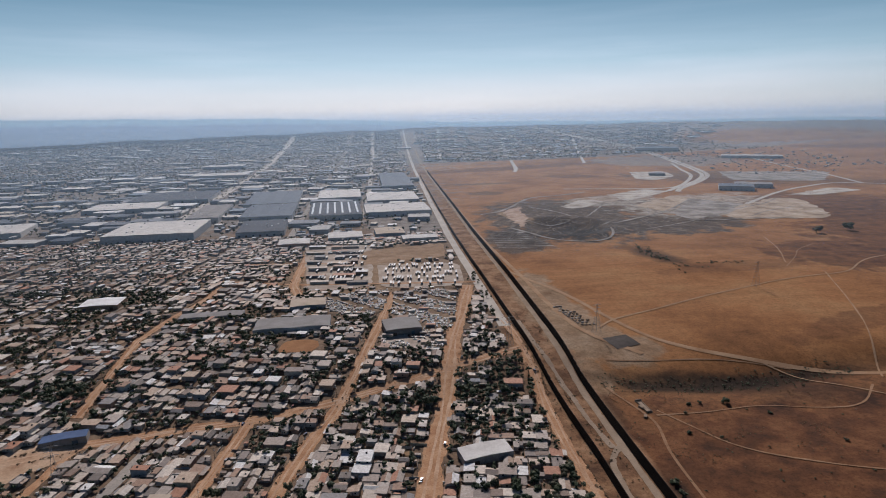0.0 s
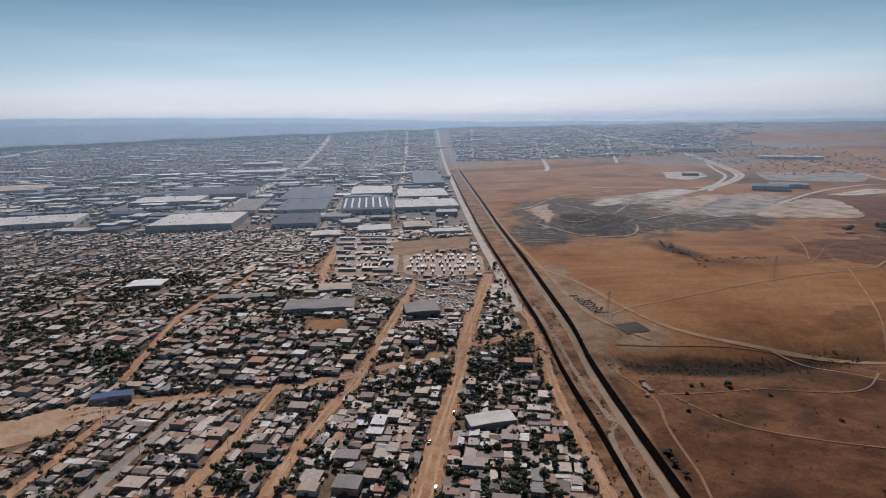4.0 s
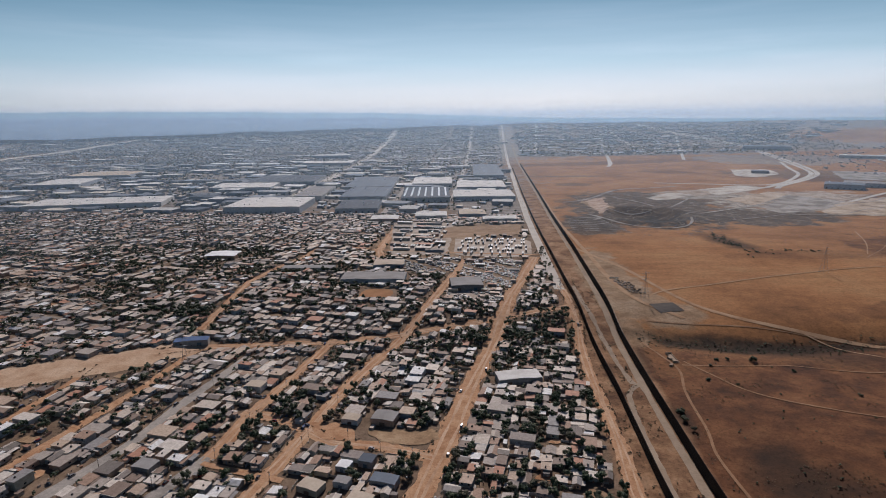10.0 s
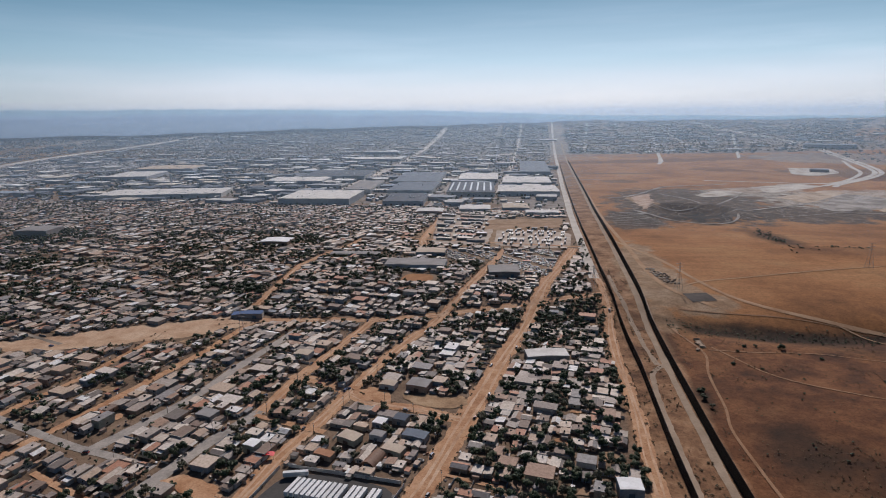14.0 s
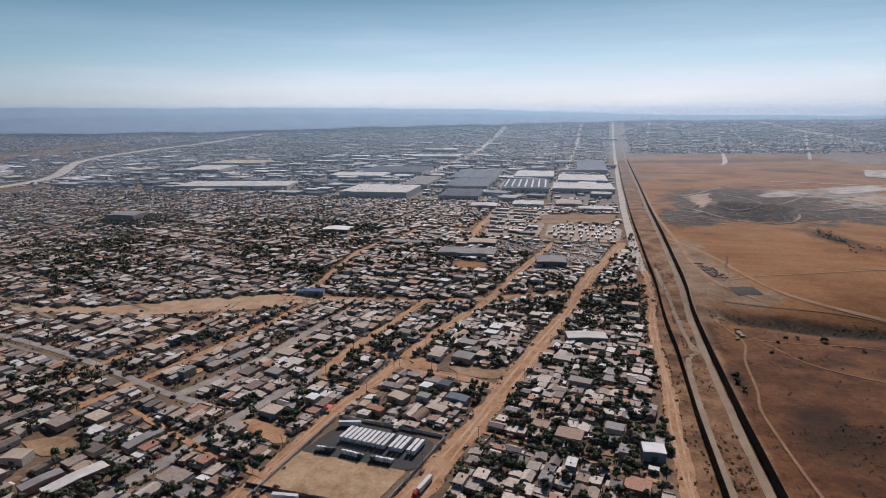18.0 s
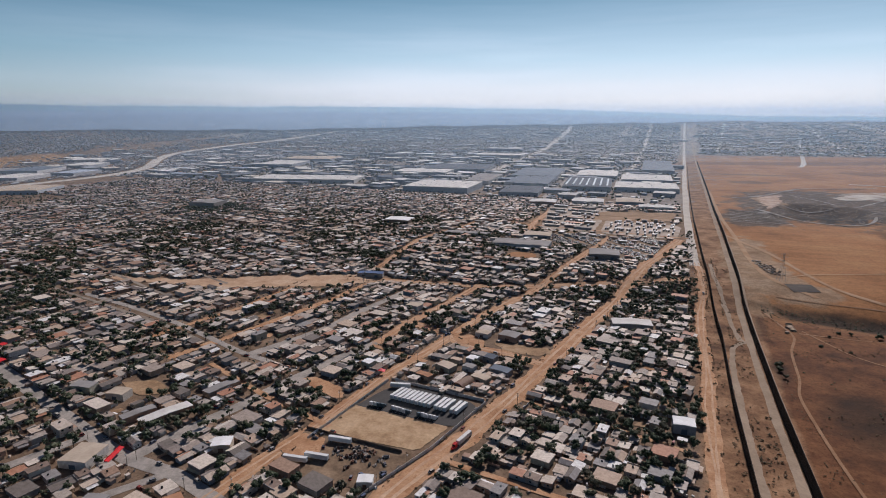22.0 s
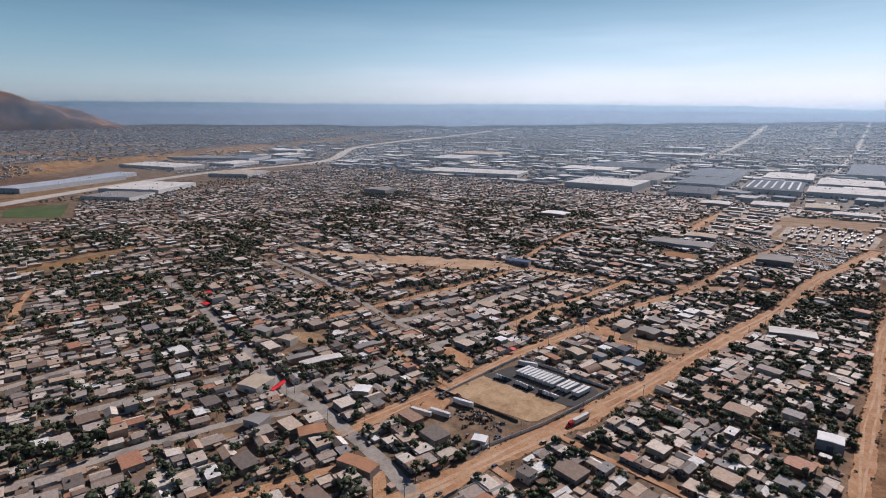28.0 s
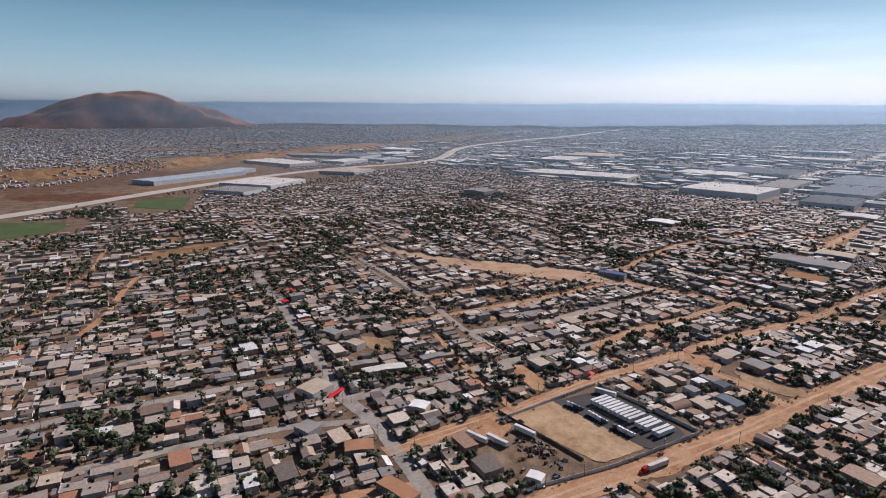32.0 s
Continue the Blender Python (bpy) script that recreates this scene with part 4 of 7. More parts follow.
rng = np.random.default_rng(5)
GENERIC = []
gr = random.Random(41)
for k in range(15):
    x, a, b = -446 - 46 * k, gr.uniform(-230, -120), gr.uniform(90, 235)
    GENERIC.append(("L", 4, "l", [(x - 26, a), (x - 14, (a + 25) / 2), (x, 25), (x + 16, b)]))
for k in range(7):
    y, a = 150 + 70 * k, gr.uniform(0, 90)
    GENERIC.append(("L", 4.5, "l", [(-300 - 20 * k - a, y), (-560, y + 50), (-1000 + 2 * a, y + 150)]))
for k in range(9):
    x = -420 - 95 * k
    GENERIC.append(("L", 4.5, "l", [(x, 420 + gr.uniform(0, 90)), (x + 40, 640), (x + 80, 900), (x + 100, 1120 - gr.uniform(0, 150))]))
for k in range(5):
    y = 540 + 110 * k
    GENERIC.append(("L", 4.5, "l", [(-320 - gr.uniform(0, 80), y), (-700, y + 70), (-1200 + gr.uniform(0, 150), y + 160)]))
GENERIC += [("L", 6, "d", [(-105, -24), (-60, -70), (60, -110)]), ("L", 5, "d", [(-60, 20), (20, 0), (95, -20)]),
            ("L", 5, "d", [(-42, 72), (30, 62), (96, 52)]), ("L", 4, "d", [(-22, 165), (40, 150), (98, 135)]), ("L", 5, "d", [(-130, 80), (-200, 100), (-270, 122)]),
            ("L", 5, "d", [(-112, 200), (-172, 215)]), ("L", 6, "d", [(-270, 830), (-150, 790), (100, 765)]), ("L", 6, "d", [(-290, 940), (-160, 930), (-75, 905)])]
for tag, w, kind, pts in GENERIC:
    strip("road", pts, w, {"g": M_ROAD_GRAY, "d": M_ROAD_DIRT, "l": M_LANE}[kind], 0.02, "narrow worn street between house rows", step=5, ragged=0.16)
ALL_STREETS = STREETS + GENERIC + [("L", 56, "g", [(-1120, -330), (-1226, -94), (-1385, 148), (-1545, 430), (-1680, 740), (-1712, 960)]), ("L", 6, "d", [(-436, -124), (-482, -95), (-599, -41), (-660, 49), (-684, 111), (-702, 200)]), ("L", 5, "d", [(-490, -200), (-552, -134), (-649, -79), (-780, -40)])]
SEGMENTS = [(a, b, w) for tag, w, kind, pts in ALL_STREETS for p in [resample(pts, 14)] for a, b in zip(p[:-1], p[1:])]


def road_clear(x, y, margin):
    ok = np.ones(len(x), bool)
    for a, b, w in SEGMENTS:
        d = b - a
        near = (np.abs(x - a[0]) < 60) & (np.abs(y - a[1]) < 60) & ok
        i = np.nonzero(near)[0]
        if len(i):
            t = np.clip(((x[i] - a[0]) * d[0] + (y[i] - a[1]) * d[1]) / (d ** 2).sum(), 0, 1)
            ok[i] &= np.hypot(x[i] - a[0] - t * d[0], y[i] - a[1] - t * d[1]) > w / 2 + margin
    return ok


def box_round(x, y, w, d, turn, m=2.0):
    a = math.radians(turn)
    return [(x + u * math.cos(a) - v * math.sin(a), y + u * math.sin(a) + v * math.cos(a)) for u, v in ((-w / 2 - m, -d / 2 - m), (w / 2 + m, -d / 2 - m), (w / 2 + m, d / 2 + m), (-w / 2 - m, d / 2 + m))]


# single large halls: x, y, width across, length along, height, turn, roof, label
HALLS_FACTORY = [
    (-520, 1270, 180, 165, 16, 4, "w", "large white factory hall with a flat pale roof"),
    (2, 1480, 165, 140, 12, 4, "w", "long pale factory hall beside the border avenue"),
    (-480, 1515, 76, 230, 13, 5, "g", "grey-roofed factory hall with pale walls"),
    (-325, 1500, 125, 215, 13, 4, "b", "blue-grey factory hall with a ribbed roof"),
    (-360, 1765, 150, 300, 13, 5, "b", "blue-grey factory hall with roof seams"),
    (-158, 1500, 130, 235, 12, 5, "s", "dark factory hall with rows of roof lights"),
    (-300, 1280, 100, 150, 10, 6, "k", "low dark blue-grey factory hall"),
    (-8, 1720, 150, 180, 11, 3, "w", "pale pinkish factory hall beside the avenue"),
    (10, 2220, 110, 500, 13, 2, "b", "long dark blue-grey factory hall by the border"),
    (-170, 1820, 130, 200, 11, 4, "w", "tan-roofed factory hall beside a street"),
    (-690, 1880, 230, 230, 12, 6, "k", "wide dark-roofed factory hall"),
    (-1000, 1320, 330, 130, 11, 15, "w", "wide white-roofed depot among factories"),
    (-134, 615, 84, 36, 6, 3, "g", "grey-roofed long market hall behind a red lot"),
    (-395, 732, 48, 34, 6, 4, "W", "bright white flat-roofed warehouse"),
]
HALLS_FREEWAY = [
    (43, 352, 38, 17, 5.4, 12, "w", "dark-walled hall with a wide pale roof"),
    (-11, 590, 40, 36, 7, 8, "g", "grey-roofed shed in a yard"),
    (-1650, 350, 85, 330, 12, 24, "p", "long pale blue distribution hall beside the freeway"),
    (-1400, 455, 160, 160, 10, 30, "w", "white distribution hall beside the freeway"),
    (-2000, 780, 290, 130, 10, 12, "w", "white distribution hall above the freeway"),
    (-1540, 800, 130, 130, 10, 28, "t", "beige distribution hall beside the freeway"),
    (-1290, 335, 120, 90, 9, 30, "g", "grey flat distribution hall beside the freeway"),
    (-2250, 1080, 260, 130, 10, 30, "g", "grey distribution hall above the freeway"),
    (-2350, 1590, 150, 120, 10, 30, "w", "white distribution hall above the freeway"),
    (1075, 1690, 100, 70, 14, -30, "b", "dark blue-grey hall with pale walls beside graded land"),
    (1165, 1740, 110, 60, 12, -30, "g", "grey hall with pale walls beside graded land"),
    (1490, 3110, 225, 120, 14, -25, "b", "wide dark blue-roofed hall north of the border"),
    (1745, 2640, 265, 80, 10, -30, "w", "long white warehouse north of the border"),
    (-205, 1100, 60, 50, 7, 5, "w", "pale roofed workshop beside the yards"),
    (40, 1105, 70, 36, 7, 4, "w", "long white shed beside the avenue"),
]
HALLS_YARD = [
    (-1900, 1010, 110, 150, 10, 20, "w", "low white distribution hall beside the freeway"),
    (-1870, 1190, 90, 130, 10, 12, "p", "pale blue distribution hall beside the freeway"),
    (-2090, 1190, 120, 190, 12, 28, "b", "blue-grey distribution hall below the bluff"),
    (-2130, 1420, 110, 160, 11, 24, "w", "white distribution hall below the bluff"),
    (-1740, 480, 70, 200, 11, 30, "p", "long pale blue distribution hall beside the freeway"),
    (-1500, 2080, 230, 190, 12, 15, "t", "wide pale hall at the far edge of the factories"),
    (-1430, 1770, 150, 210, 14, 15, "w", "white hall with tall pale walls"),
    (-745, 2610, 230, 120, 12, 5, "w", "long white hall among far factories"),
    (-820, 2960, 190, 110, 12, 5, "w", "white hall among far factories"),
    (-1245, 2530, 80, 70, 10, 5, "W", "bright white flat hall in a row"),
    (-1120, 2530, 85, 70, 10, 5, "W", "bright white flat hall in a row"),
    (-1005, 2535, 80, 70, 10, 5, "W", "bright white flat hall in a row"),
    (-760, 1680, 190, 130, 11, 6, "w", "pale hall beside the wide boulevard"),
    (-110, 1150, 70, 60, 8, 5, "w", "white roofed depot beside the yards"),
    (-20, 1180, 60, 70, 8, 5, "t", "beige roofed depot beside the yards"),
    (-875, 760, 60, 50, 12, 10, "g", "grey school building on a rise"),
    (-276, 404, 32, 11, 4.6, 15, "B", "blue sheet-metal workshop beside the wash"),
    (-91, 193, 15, 10, 4.2, -20, "t", "beige flat-roofed workshop with dark walls"),
    (-76, 216, 9, 8, 3.6, -12, "W", "small white-roofed shed beside a yard"),
    (-73, 199, 10, 7, 3.8, -12, "g", "grey-roofed shed beside a yard"),
    (-47, 201, 17, 9, 4.6, -12, "b", "grey-blue curved-roof store beside the street"),
    (-58, 183, 15, 8, 4.0, -16, "t", "long beige-roofed shed behind the yard"),
    (-101, 171, 13, 6, 3.8, -14, "T", "orange-brown roofed shed behind the yard"),
    (-85, 275, 13, 9, 4.0, -10, "t", "beige-roofed house beside a bare lot"),
    (-178, 322, 15, 11, 5.0, -8, "t", "large beige-roofed house with dark front"),
    (-204, 205, 14, 10, 5.0, -10, "g", "grey flat-roofed building beside the paved street"),
    (-151, 171, 9, 8, 6.5, -12, "W", "two-storey white building with dark windows"),
]
HALLS_TOWN = [
    (-60, 277, 18, 14, 5.0, -10, "g", "wide grey-roofed hall beside the dirt street"),
    (-62, 222, 10, 9, 4.5, -12, "k", "dark green-grey house beside the yard"),
    (-200, -38, 13, 11, 5.0, 14, "g", "grey flat-roofed shop with roof boxes"),
    (-238, 46, 34, 9, 4.2, 70, "w", "long pale school roof behind a tree row"),
    (-254, 38, 22, 7, 4.2, 70, "g", "long grey school roof behind a tree row"),
    (-286, 50, 14, 10, 4.5, 12, "t", "beige-roofed house beside a golden lot"),
    (-313, 44, 17, 9, 4.5, 12, "g", "grey flat-roofed hall beside a court"),
    (-232, 92, 26, 8, 4.0, 75, "g", "long grey roof beside the paved street"),
    (-243, -10, 18, 19, 5, 14, "t", "large beige flat-roofed corner shop"),
    (-238, 664, 74, 18, 4, 4, "g", "long grey-roofed shed behind house rows"),
    (-127, 692, 44, 30, 5, 6, "t", "wide pale-roofed hall in a yard"),
    (-163, -24, 17, 11, 4.5, 60, "T", "long house with a terracotta roof beside the crossing"),
    (-116, -30, 24, 9, 4.5, 8, "T", "long low building with orange-red roofs"),
    (89, 163, 14, 11, 6.5, 4, "W", "white-roofed two-storey house by the border road"),
    (-178, 33, 12, 10, 5, 30, "W", "white gabled shed among tan houses"),
]
HALLS = HALLS_FACTORY + HALLS_FREEWAY + HALLS_YARD + HALLS_TOWN
RESERVED = [box_round(h[0], h[1], h[2], h[3], h[5], 4) for h in HALLS]
BARE = RESERVED + [
    [(-575, 250), (-444, 296), (-408, 321), (-369, 346), (-325, 371), (-294, 405), (-268, 422), (-252, 398), (-272, 365), (-300, 328), (-333, 307), (-366, 285), (-407, 269), (-540, 244)],
]
BARE += [
    [(-145, 44), (-128, 159), (-34, 153), (-52, 95), (-74, 28), (-124, 26)], [(-145, 538), (-143, 581), (-94, 575), (-96, 536)],
    [(-69, 896), (78, 925), (87, 1065), (-74, 1019)], [(-45, 900), (94, 895), (88, 746), (-40, 750)], *SALVAGE, DEPOTS,
    [(-304, 64), (-284, 90), (-256, 74), (-274, 49)], [(-118, 275), (-85, 275), (-70, 265), (-16, 271), (-10, 258), (-20, 240), (-106, 245)], [(-193, 131), (-185, 146), (-141, 132), (-139, 110)],
    [(-660, -8), (-680, 40), (-700, 110), (-722, 130), (-732, 60), (-700, -25)], [(-840, 40), (-800, 68), (-765, 60), (-790, 28)], [(-1330, 70), (-1090, 60), (-1080, 170), (-1310, 260)], [(-1180, -160), (-928, -181), (-961, -32), (-1090, 0)]]


def keep_off(x, y, margin):
    ok = road_clear(x, y, margin)
    for poly in BARE:
        ok &= ~inside(x, y, poly)
    return ok


LOTS = []
lr = random.Random(17)
while len(LOTS) < 46:
    x, y = lr.uniform(-560, 92), lr.uniform(-170, 640)
    if keep_off(np.array([x]), np.array([y]), 9)[0]:
        w, d = lr.uniform(6, 13), lr.uniform(6, 12)
        q = box_round(x, y, w, d, -10, 0)
        LOTS.append(q)
        BARE.append(box_round(x, y, w, d, -10, 2.5))
        patch("bare_lot", q, lr.choice((M_LOT, M_ROAD_DIRT, M_WORK)), 0.04, "small bare earth lot between houses", edge=0.6, cell=3, seed=len(LOTS))

# ---- houses ----


def house_parts(kind, w, d, h, r):
    """Named builds of one small house, its base at the origin, the front towards -y."""
    P = []
    wall, roof = Build(), Build()
    x, y = w / 2, d / 2
    if kind == "flat":
        wall.box(-x, -y, 0, x, y, h)
        roof.box(-x - 0.25, -y - 0.25, h, x + 0.25, y + 0.25, h + 0.18, bottom=True)
        P += [("wall", wall), ("roof", roof)]
        if r.random() < 0.6:
            P.append(("parapet", Build().box(-x - 0.25, y + 0.05, h + 0.18, x + 0.25, y + 0.25, h + 0.7).box(-x - 0.25, -y - 0.25, h + 0.18, -x - 0.05, y + 0.05, h + 0.7)))
    elif kind == "gable":
        rise = w * 0.2
        wall.box(-x, -y, 0, x, y, h)
        wall.add([(-x, -y, h), (x, -y, h), (0, -y, h + rise), (-x, y, h), (x, y, h), (0, y, h + rise)], [(0, 1, 2), (4, 3, 5)])
        e, o = 0.4, 0.4 * rise / x
        r1, r2 = Build(), Build()
        r1.slab([(-x - e, -y - e, h - o + 0.1), (0, -y - e, h + rise + 0.1), (0, y + e, h + rise + 0.1), (-x - e, y + e, h - o + 0.1)], 0.1)
        r2.slab([(0, -y - e, h + rise + 0.1), (x + e, -y - e, h - o + 0.1), (x + e, y + e, h - o + 0.1), (0, y + e, h + rise + 0.1)], 0.1)
        P += [("wall", wall), ("roof", r1), ("roof", r2)]
    elif kind == "shed":
        wall.add([(-x, -y, 0), (x, -y, 0), (x, y, 0), (-x, y, 0), (-x, -y, h), (x, -y, h + 0.8), (x, y, h + 0.8), (-x, y, h)], [(0, 1, 5, 4), (1, 2, 6, 5), (2, 3, 7, 6), (3, 0, 4, 7)])
        roof.slab([(-x - 0.4, -y - 0.4, h + 0.06), (x + 0.3, -y - 0.4, h + 0.95), (x + 0.3, y + 0.4, h + 0.95), (-x - 0.4, y + 0.4, h + 0.06)], 0.12)
        porch = Build().slab([(-x - 2.6, -y, h - 0.5), (-x, -y, h - 0.1), (-x, y * 0.6, h - 0.1), (-x - 2.6, y * 0.6, h - 0.5)], 0.08)
        P += [("wall", wall), ("roof", roof), ("porch_roof", porch)]
        for yy in (-y + 0.2, y * 0.6 - 0.2):
            P.append(("post", Build().box(-x - 2.5, yy - 0.06, 0, -x - 2.38, yy + 0.06, h - 0.55)))
    elif kind == "ell":
        wall.box(-x, -y, 0, x * 0.15, y, h)
        roof.box(-x - 0.2, -y - 0.2, h, x * 0.15 + 0.2, y + 0.2, h + 0.16, bottom=True)
        w2 = Build().box(x * 0.15 + 0.02, -y * 0.1, 0, x, y, h * 0.85)
        r2 = Build().slab([(x * 0.15 + 0.22, -y * 0.1 - 0.3, h * 0.85 + 0.4), (x + 0.3, -y * 0.1 - 0.3, h * 0.85 + 0.14), (x + 0.3, y + 0.3, h * 0.85 + 0.14), (x * 0.15 + 0.22, y + 0.3, h * 0.85 + 0.4)], 0.1)
        P += [("wall", wall), ("roof", roof), ("wing_wall", w2), ("wing_roof", r2)]
    else:
        h1 = h
        h = h * 1.95
        wall.box(-x, -y, 0, x, y, h)
        roof.box(-x - 0.3, -y - 0.3, h, x + 0.3, y + 0.3, h + 0.2, bottom=True)
        P += [("wall", wall), ("roof", roof), ("balcony", Build().box(-x * 0.8, -y - 1.2, h1, x * 0.8, -y - 0.003, h1 + 0.15, bottom=True).box(-x * 0.8, -y - 1.2, h1 + 0.15, x * 0.8, -y - 1.12, h1 + 1.0))]
        for xx in (-x * 0.55, x * 0.55):
            P.append(("window", Build().box(xx - 0.55, -y - 0.05, h1 + 1.1, xx + 0.55, -y, h1 + 2.2, bottom=True)))
    dx = -x * 0.35
    P.append(("door", Build().box(dx - 0.45, -y - 0.06, 0, dx + 0.45, -y, 2.05)))
    P.append(("window", Build().box(dx + 1.1, -y - 0.05, 1.0, dx + 2.2, -y, 2.0, bottom=True)))
    P.append(("window", Build().box(-x - 0.05, -0.6, 1.0, -x, 0.6, 2.0, bottom=True)))
    if kind in ("flat", "gable", "two") and r.random() < 0.7:
        low = min(h, 3.0)
        P.append(("porch_roof", Build().slab([(x + 0.01, -y * 0.8, low - 0.2), (x + 2.5, -y * 0.8, low - 0.65), (x + 2.5, y * 0.55, low - 0.65), (x + 0.01, y * 0.55, low - 0.2)], 0.08)))
        for yy in (-y * 0.75, y * 0.5):
            P.append(("post", Build().box(x + 2.3, yy - 0.06, 0, x + 2.42, yy + 0.06, low - 0.68)))
    if kind in ("flat", "ell") and r.random() < 0.6:
        P.append(("annex_wall", Build().box(-x * 0.7, y + 0.005, 0, x * 0.5, y + 2.8, h * 0.82)))
        P.append(("annex_roof", Build().slab([(-x * 0.7 - 0.2, y + 0.01, h * 0.82 + 0.3), (x * 0.5 + 0.2, y + 0.01, h * 0.82 + 0.3), (x * 0.5 + 0.2, y + 3.0, h * 0.82 + 0.08), (-x * 0.7 - 0.2, y + 3.0, h * 0.82 + 0.08)], 0.08)))
    if r.random() < 0.45:
        top = max(p[2] for k, b in P for p in b.v)
        P.append(("water_tank", Build().tube((x * 0.1, y * 0.4, top - 0.75), (x * 0.1, y * 0.4, top + 0.55), 0.55, 0.55, 8).tube((x * 0.1, y * 0.4, top + 0.55), (x * 0.1, y * 0.4, top + 0.85), 0.5, 0.18, 8)))
    return P


HOUSE_MATS = {"annex_wall": 0, "annex_roof": 1, "wall": 0, "wing_wall": 0, "parapet": 0, "balcony": 0, "roof": 1, "wing_roof": 1, "porch_roof": 1, "door": 2, "window": 3, "water_tank": 4, "post": 5}
HOUSE_LOOK = [M_WALL, M_ROOF, M_DOOR, M_GLASS, M_TANK, M_WOOD]
HOUSE_WORDS = {"flat": "small plastered block house with a flat concrete roof", "gable": "small house with a low gabled sheet roof", "shed": "small house with a sloping sheet roof and porch",
               "ell": "small L-shaped house with two flat roofs", "two": "two-storey plastered house with a balcony and flat roof"}
hr = random.Random(11)
VARIANTS, TEMPLATES = [], []
for kind, count in (("flat", 5), ("gable", 4), ("shed", 4), ("ell", 3), ("two", 2)):
    for k in range(count):
        parts = house_parts(kind, hr.uniform(5.2, 8.2), hr.uniform(6.5, 10.5), hr.uniform(2.6, 3.2), hr)
        VARIANTS.append((kind, parts))
        t = Build()
        for name, b in parts:
            t.add(b.v, b.f, HOUSE_MATS[name])
        TEMPLATES.append(t)
simple = Build().box(-0.5, -0.5, 0, 0.5, 0.5, 0.92, 0).box(-0.53, -0.53, 0.92, 0.53, 0.53, 1.0, 1, True)


def lots(x0, x1, y0, y1, turn, cw, cd, rng, jit=0.22):
    cx, cy = (x0 + x1) / 2, (y0 + y1) / 2
    R = math.hypot(x1 - x0, y1 - y0) / 2
    u, v = np.meshgrid(np.arange(-R, R, cw), np.arange(-R, R, cd))
    u, v = u.ravel() + rng.uniform(-jit, jit, u.size) * cw, v.ravel() + rng.uniform(-jit, jit, v.size) * cd
    a = -math.radians(turn)
    x, y = cx + u * math.cos(a) - v * math.sin(a), cy + u * math.sin(a) + v * math.cos(a)
    ok = (x > x0) & (x < x1) & (y > y0) & (y < y1)
    return x[ok], y[ok]


COPSES = ((-317, 486, 34, 16), (-272, 530, 26, 14), (-374, 738, 40, 24), (-84, 512, 20, 22), (5, 430, 34, 16), (62, 440, 34, 34), (85, 480, 22, 34), (-44, 618, 18, 16), (-20, 486, 24, 12),
          (-120, 386, 18, 10), (-128, 548, 26, 10), (-210, 655, 30, 18), (-440, 560, 50, 26), (-860, 720, 80, 60))


def copse_at(x, y):
    """How thick the trees stand: one in the middle of a copse, none away from them."""
    return np.clip(sum(np.exp(-(((x - cx) / sx) ** 2 + ((y - cy) / sy) ** 2)) for cx, cy, sx, sy in COPSES), 0, 1)


hx, hy, ha = [], [], []
for x0, x1, y0, y1, turn in ((-1300, 95, 20, 780, 10), (-1300, 95, -230, 20, 15), (-1550, -180, 780, 1180, 8), (-180, 90, 905, 1180, 5)):
    x, y = lots(x0, x1, y0, y1, turn, 9.2, 11.8, rng)
    hx.append(x), hy.append(y), ha.append(np.full(len(x), -math.radians(turn)))
hx, hy, ha = np.concatenate(hx), np.concatenate(hy), np.concatenate(ha)
wide = np.array([(x, y, w, d) for x, y, w, d in zip(rng.uniform(-640, 88, 420), rng.uniform(-200, 620, 420), rng.uniform(10, 17, 420), rng.uniform(8, 13, 420))])
wide = wide[keep_off(wide[:, 0], wide[:, 1], 9.5)]
apart = np.hypot(wide[:, None, 0] - wide[None, :, 0], wide[:, None, 1] - wide[None, :, 1]) + 99 * np.triu(np.ones((len(wide), len(wide))))
wide = wide[apart.min(1) > 21]
nb = len(wide)
many("wide_roofs", [simple], np.zeros(nb, int), np.stack([wide[:, 0], wide[:, 1], ground_z(wide[:, 0], wide[:, 1]) - 0.1, np.full(nb, -0.18) + rng.normal(0, 0.02, nb), wide[:, 2], wide[:, 3], rng.uniform(3.4, 4.8, nb)], 1), [M_WALL_MANY, M_ROOF_MANY], "wide flat-roofed workshops among the houses", "workshops")
clear = np.ones(len(hx), bool)
for x, y, w, d in wide:
    clear &= (np.abs(hx - x) > w / 2 + 4.5) | (np.abs(hy - y) > d / 2 + 5)
hx, hy, ha = hx[clear], hy[clear], ha[clear]
green = np.array([noise.noise(Vector((a / 46, b / 46, 7.7))) for a, b in zip(hx, hy)])
ok = keep_off(hx, hy, 4.4) & (rng.random(len(hx)) > np.clip(0.17 + 0.55 * green, 0.06, 0.6)) & (hx > -1215 - 0.64 * np.clip(hy + 94, -200, 700) + 60)
ok &= ~((hx > -90) & (hx < 70) & (hy > 660) & (hy < 780) & (rng.random(len(hx)) < 0.6))
ok &= rng.random(len(hx)) > 0.62 * copse_at(hx, hy)
hx, hy, ha = hx[ok], hy[ok], ha[ok] + rng.choice([0, math.pi, math.pi / 2, -math.pi / 2], ok.sum(), p=[0.4, 0.4, 0.1, 0.1]) + rng.normal(0, 0.025, ok.sum())
weights = np.array([1.6] * 5 + [1.1] * 4 + [0.9] * 4 + [0.8] * 3 + [0.45] * 2)
pick = rng.choice(len(TEMPLATES), len(hx), p=weights / weights.sum())
near = (hx > -135) & (hx < 95) & (hy > 20) & (hy < 240)
near_i = np.nonzero(near)[0][:300]
near[:] = False
near[near_i] = True
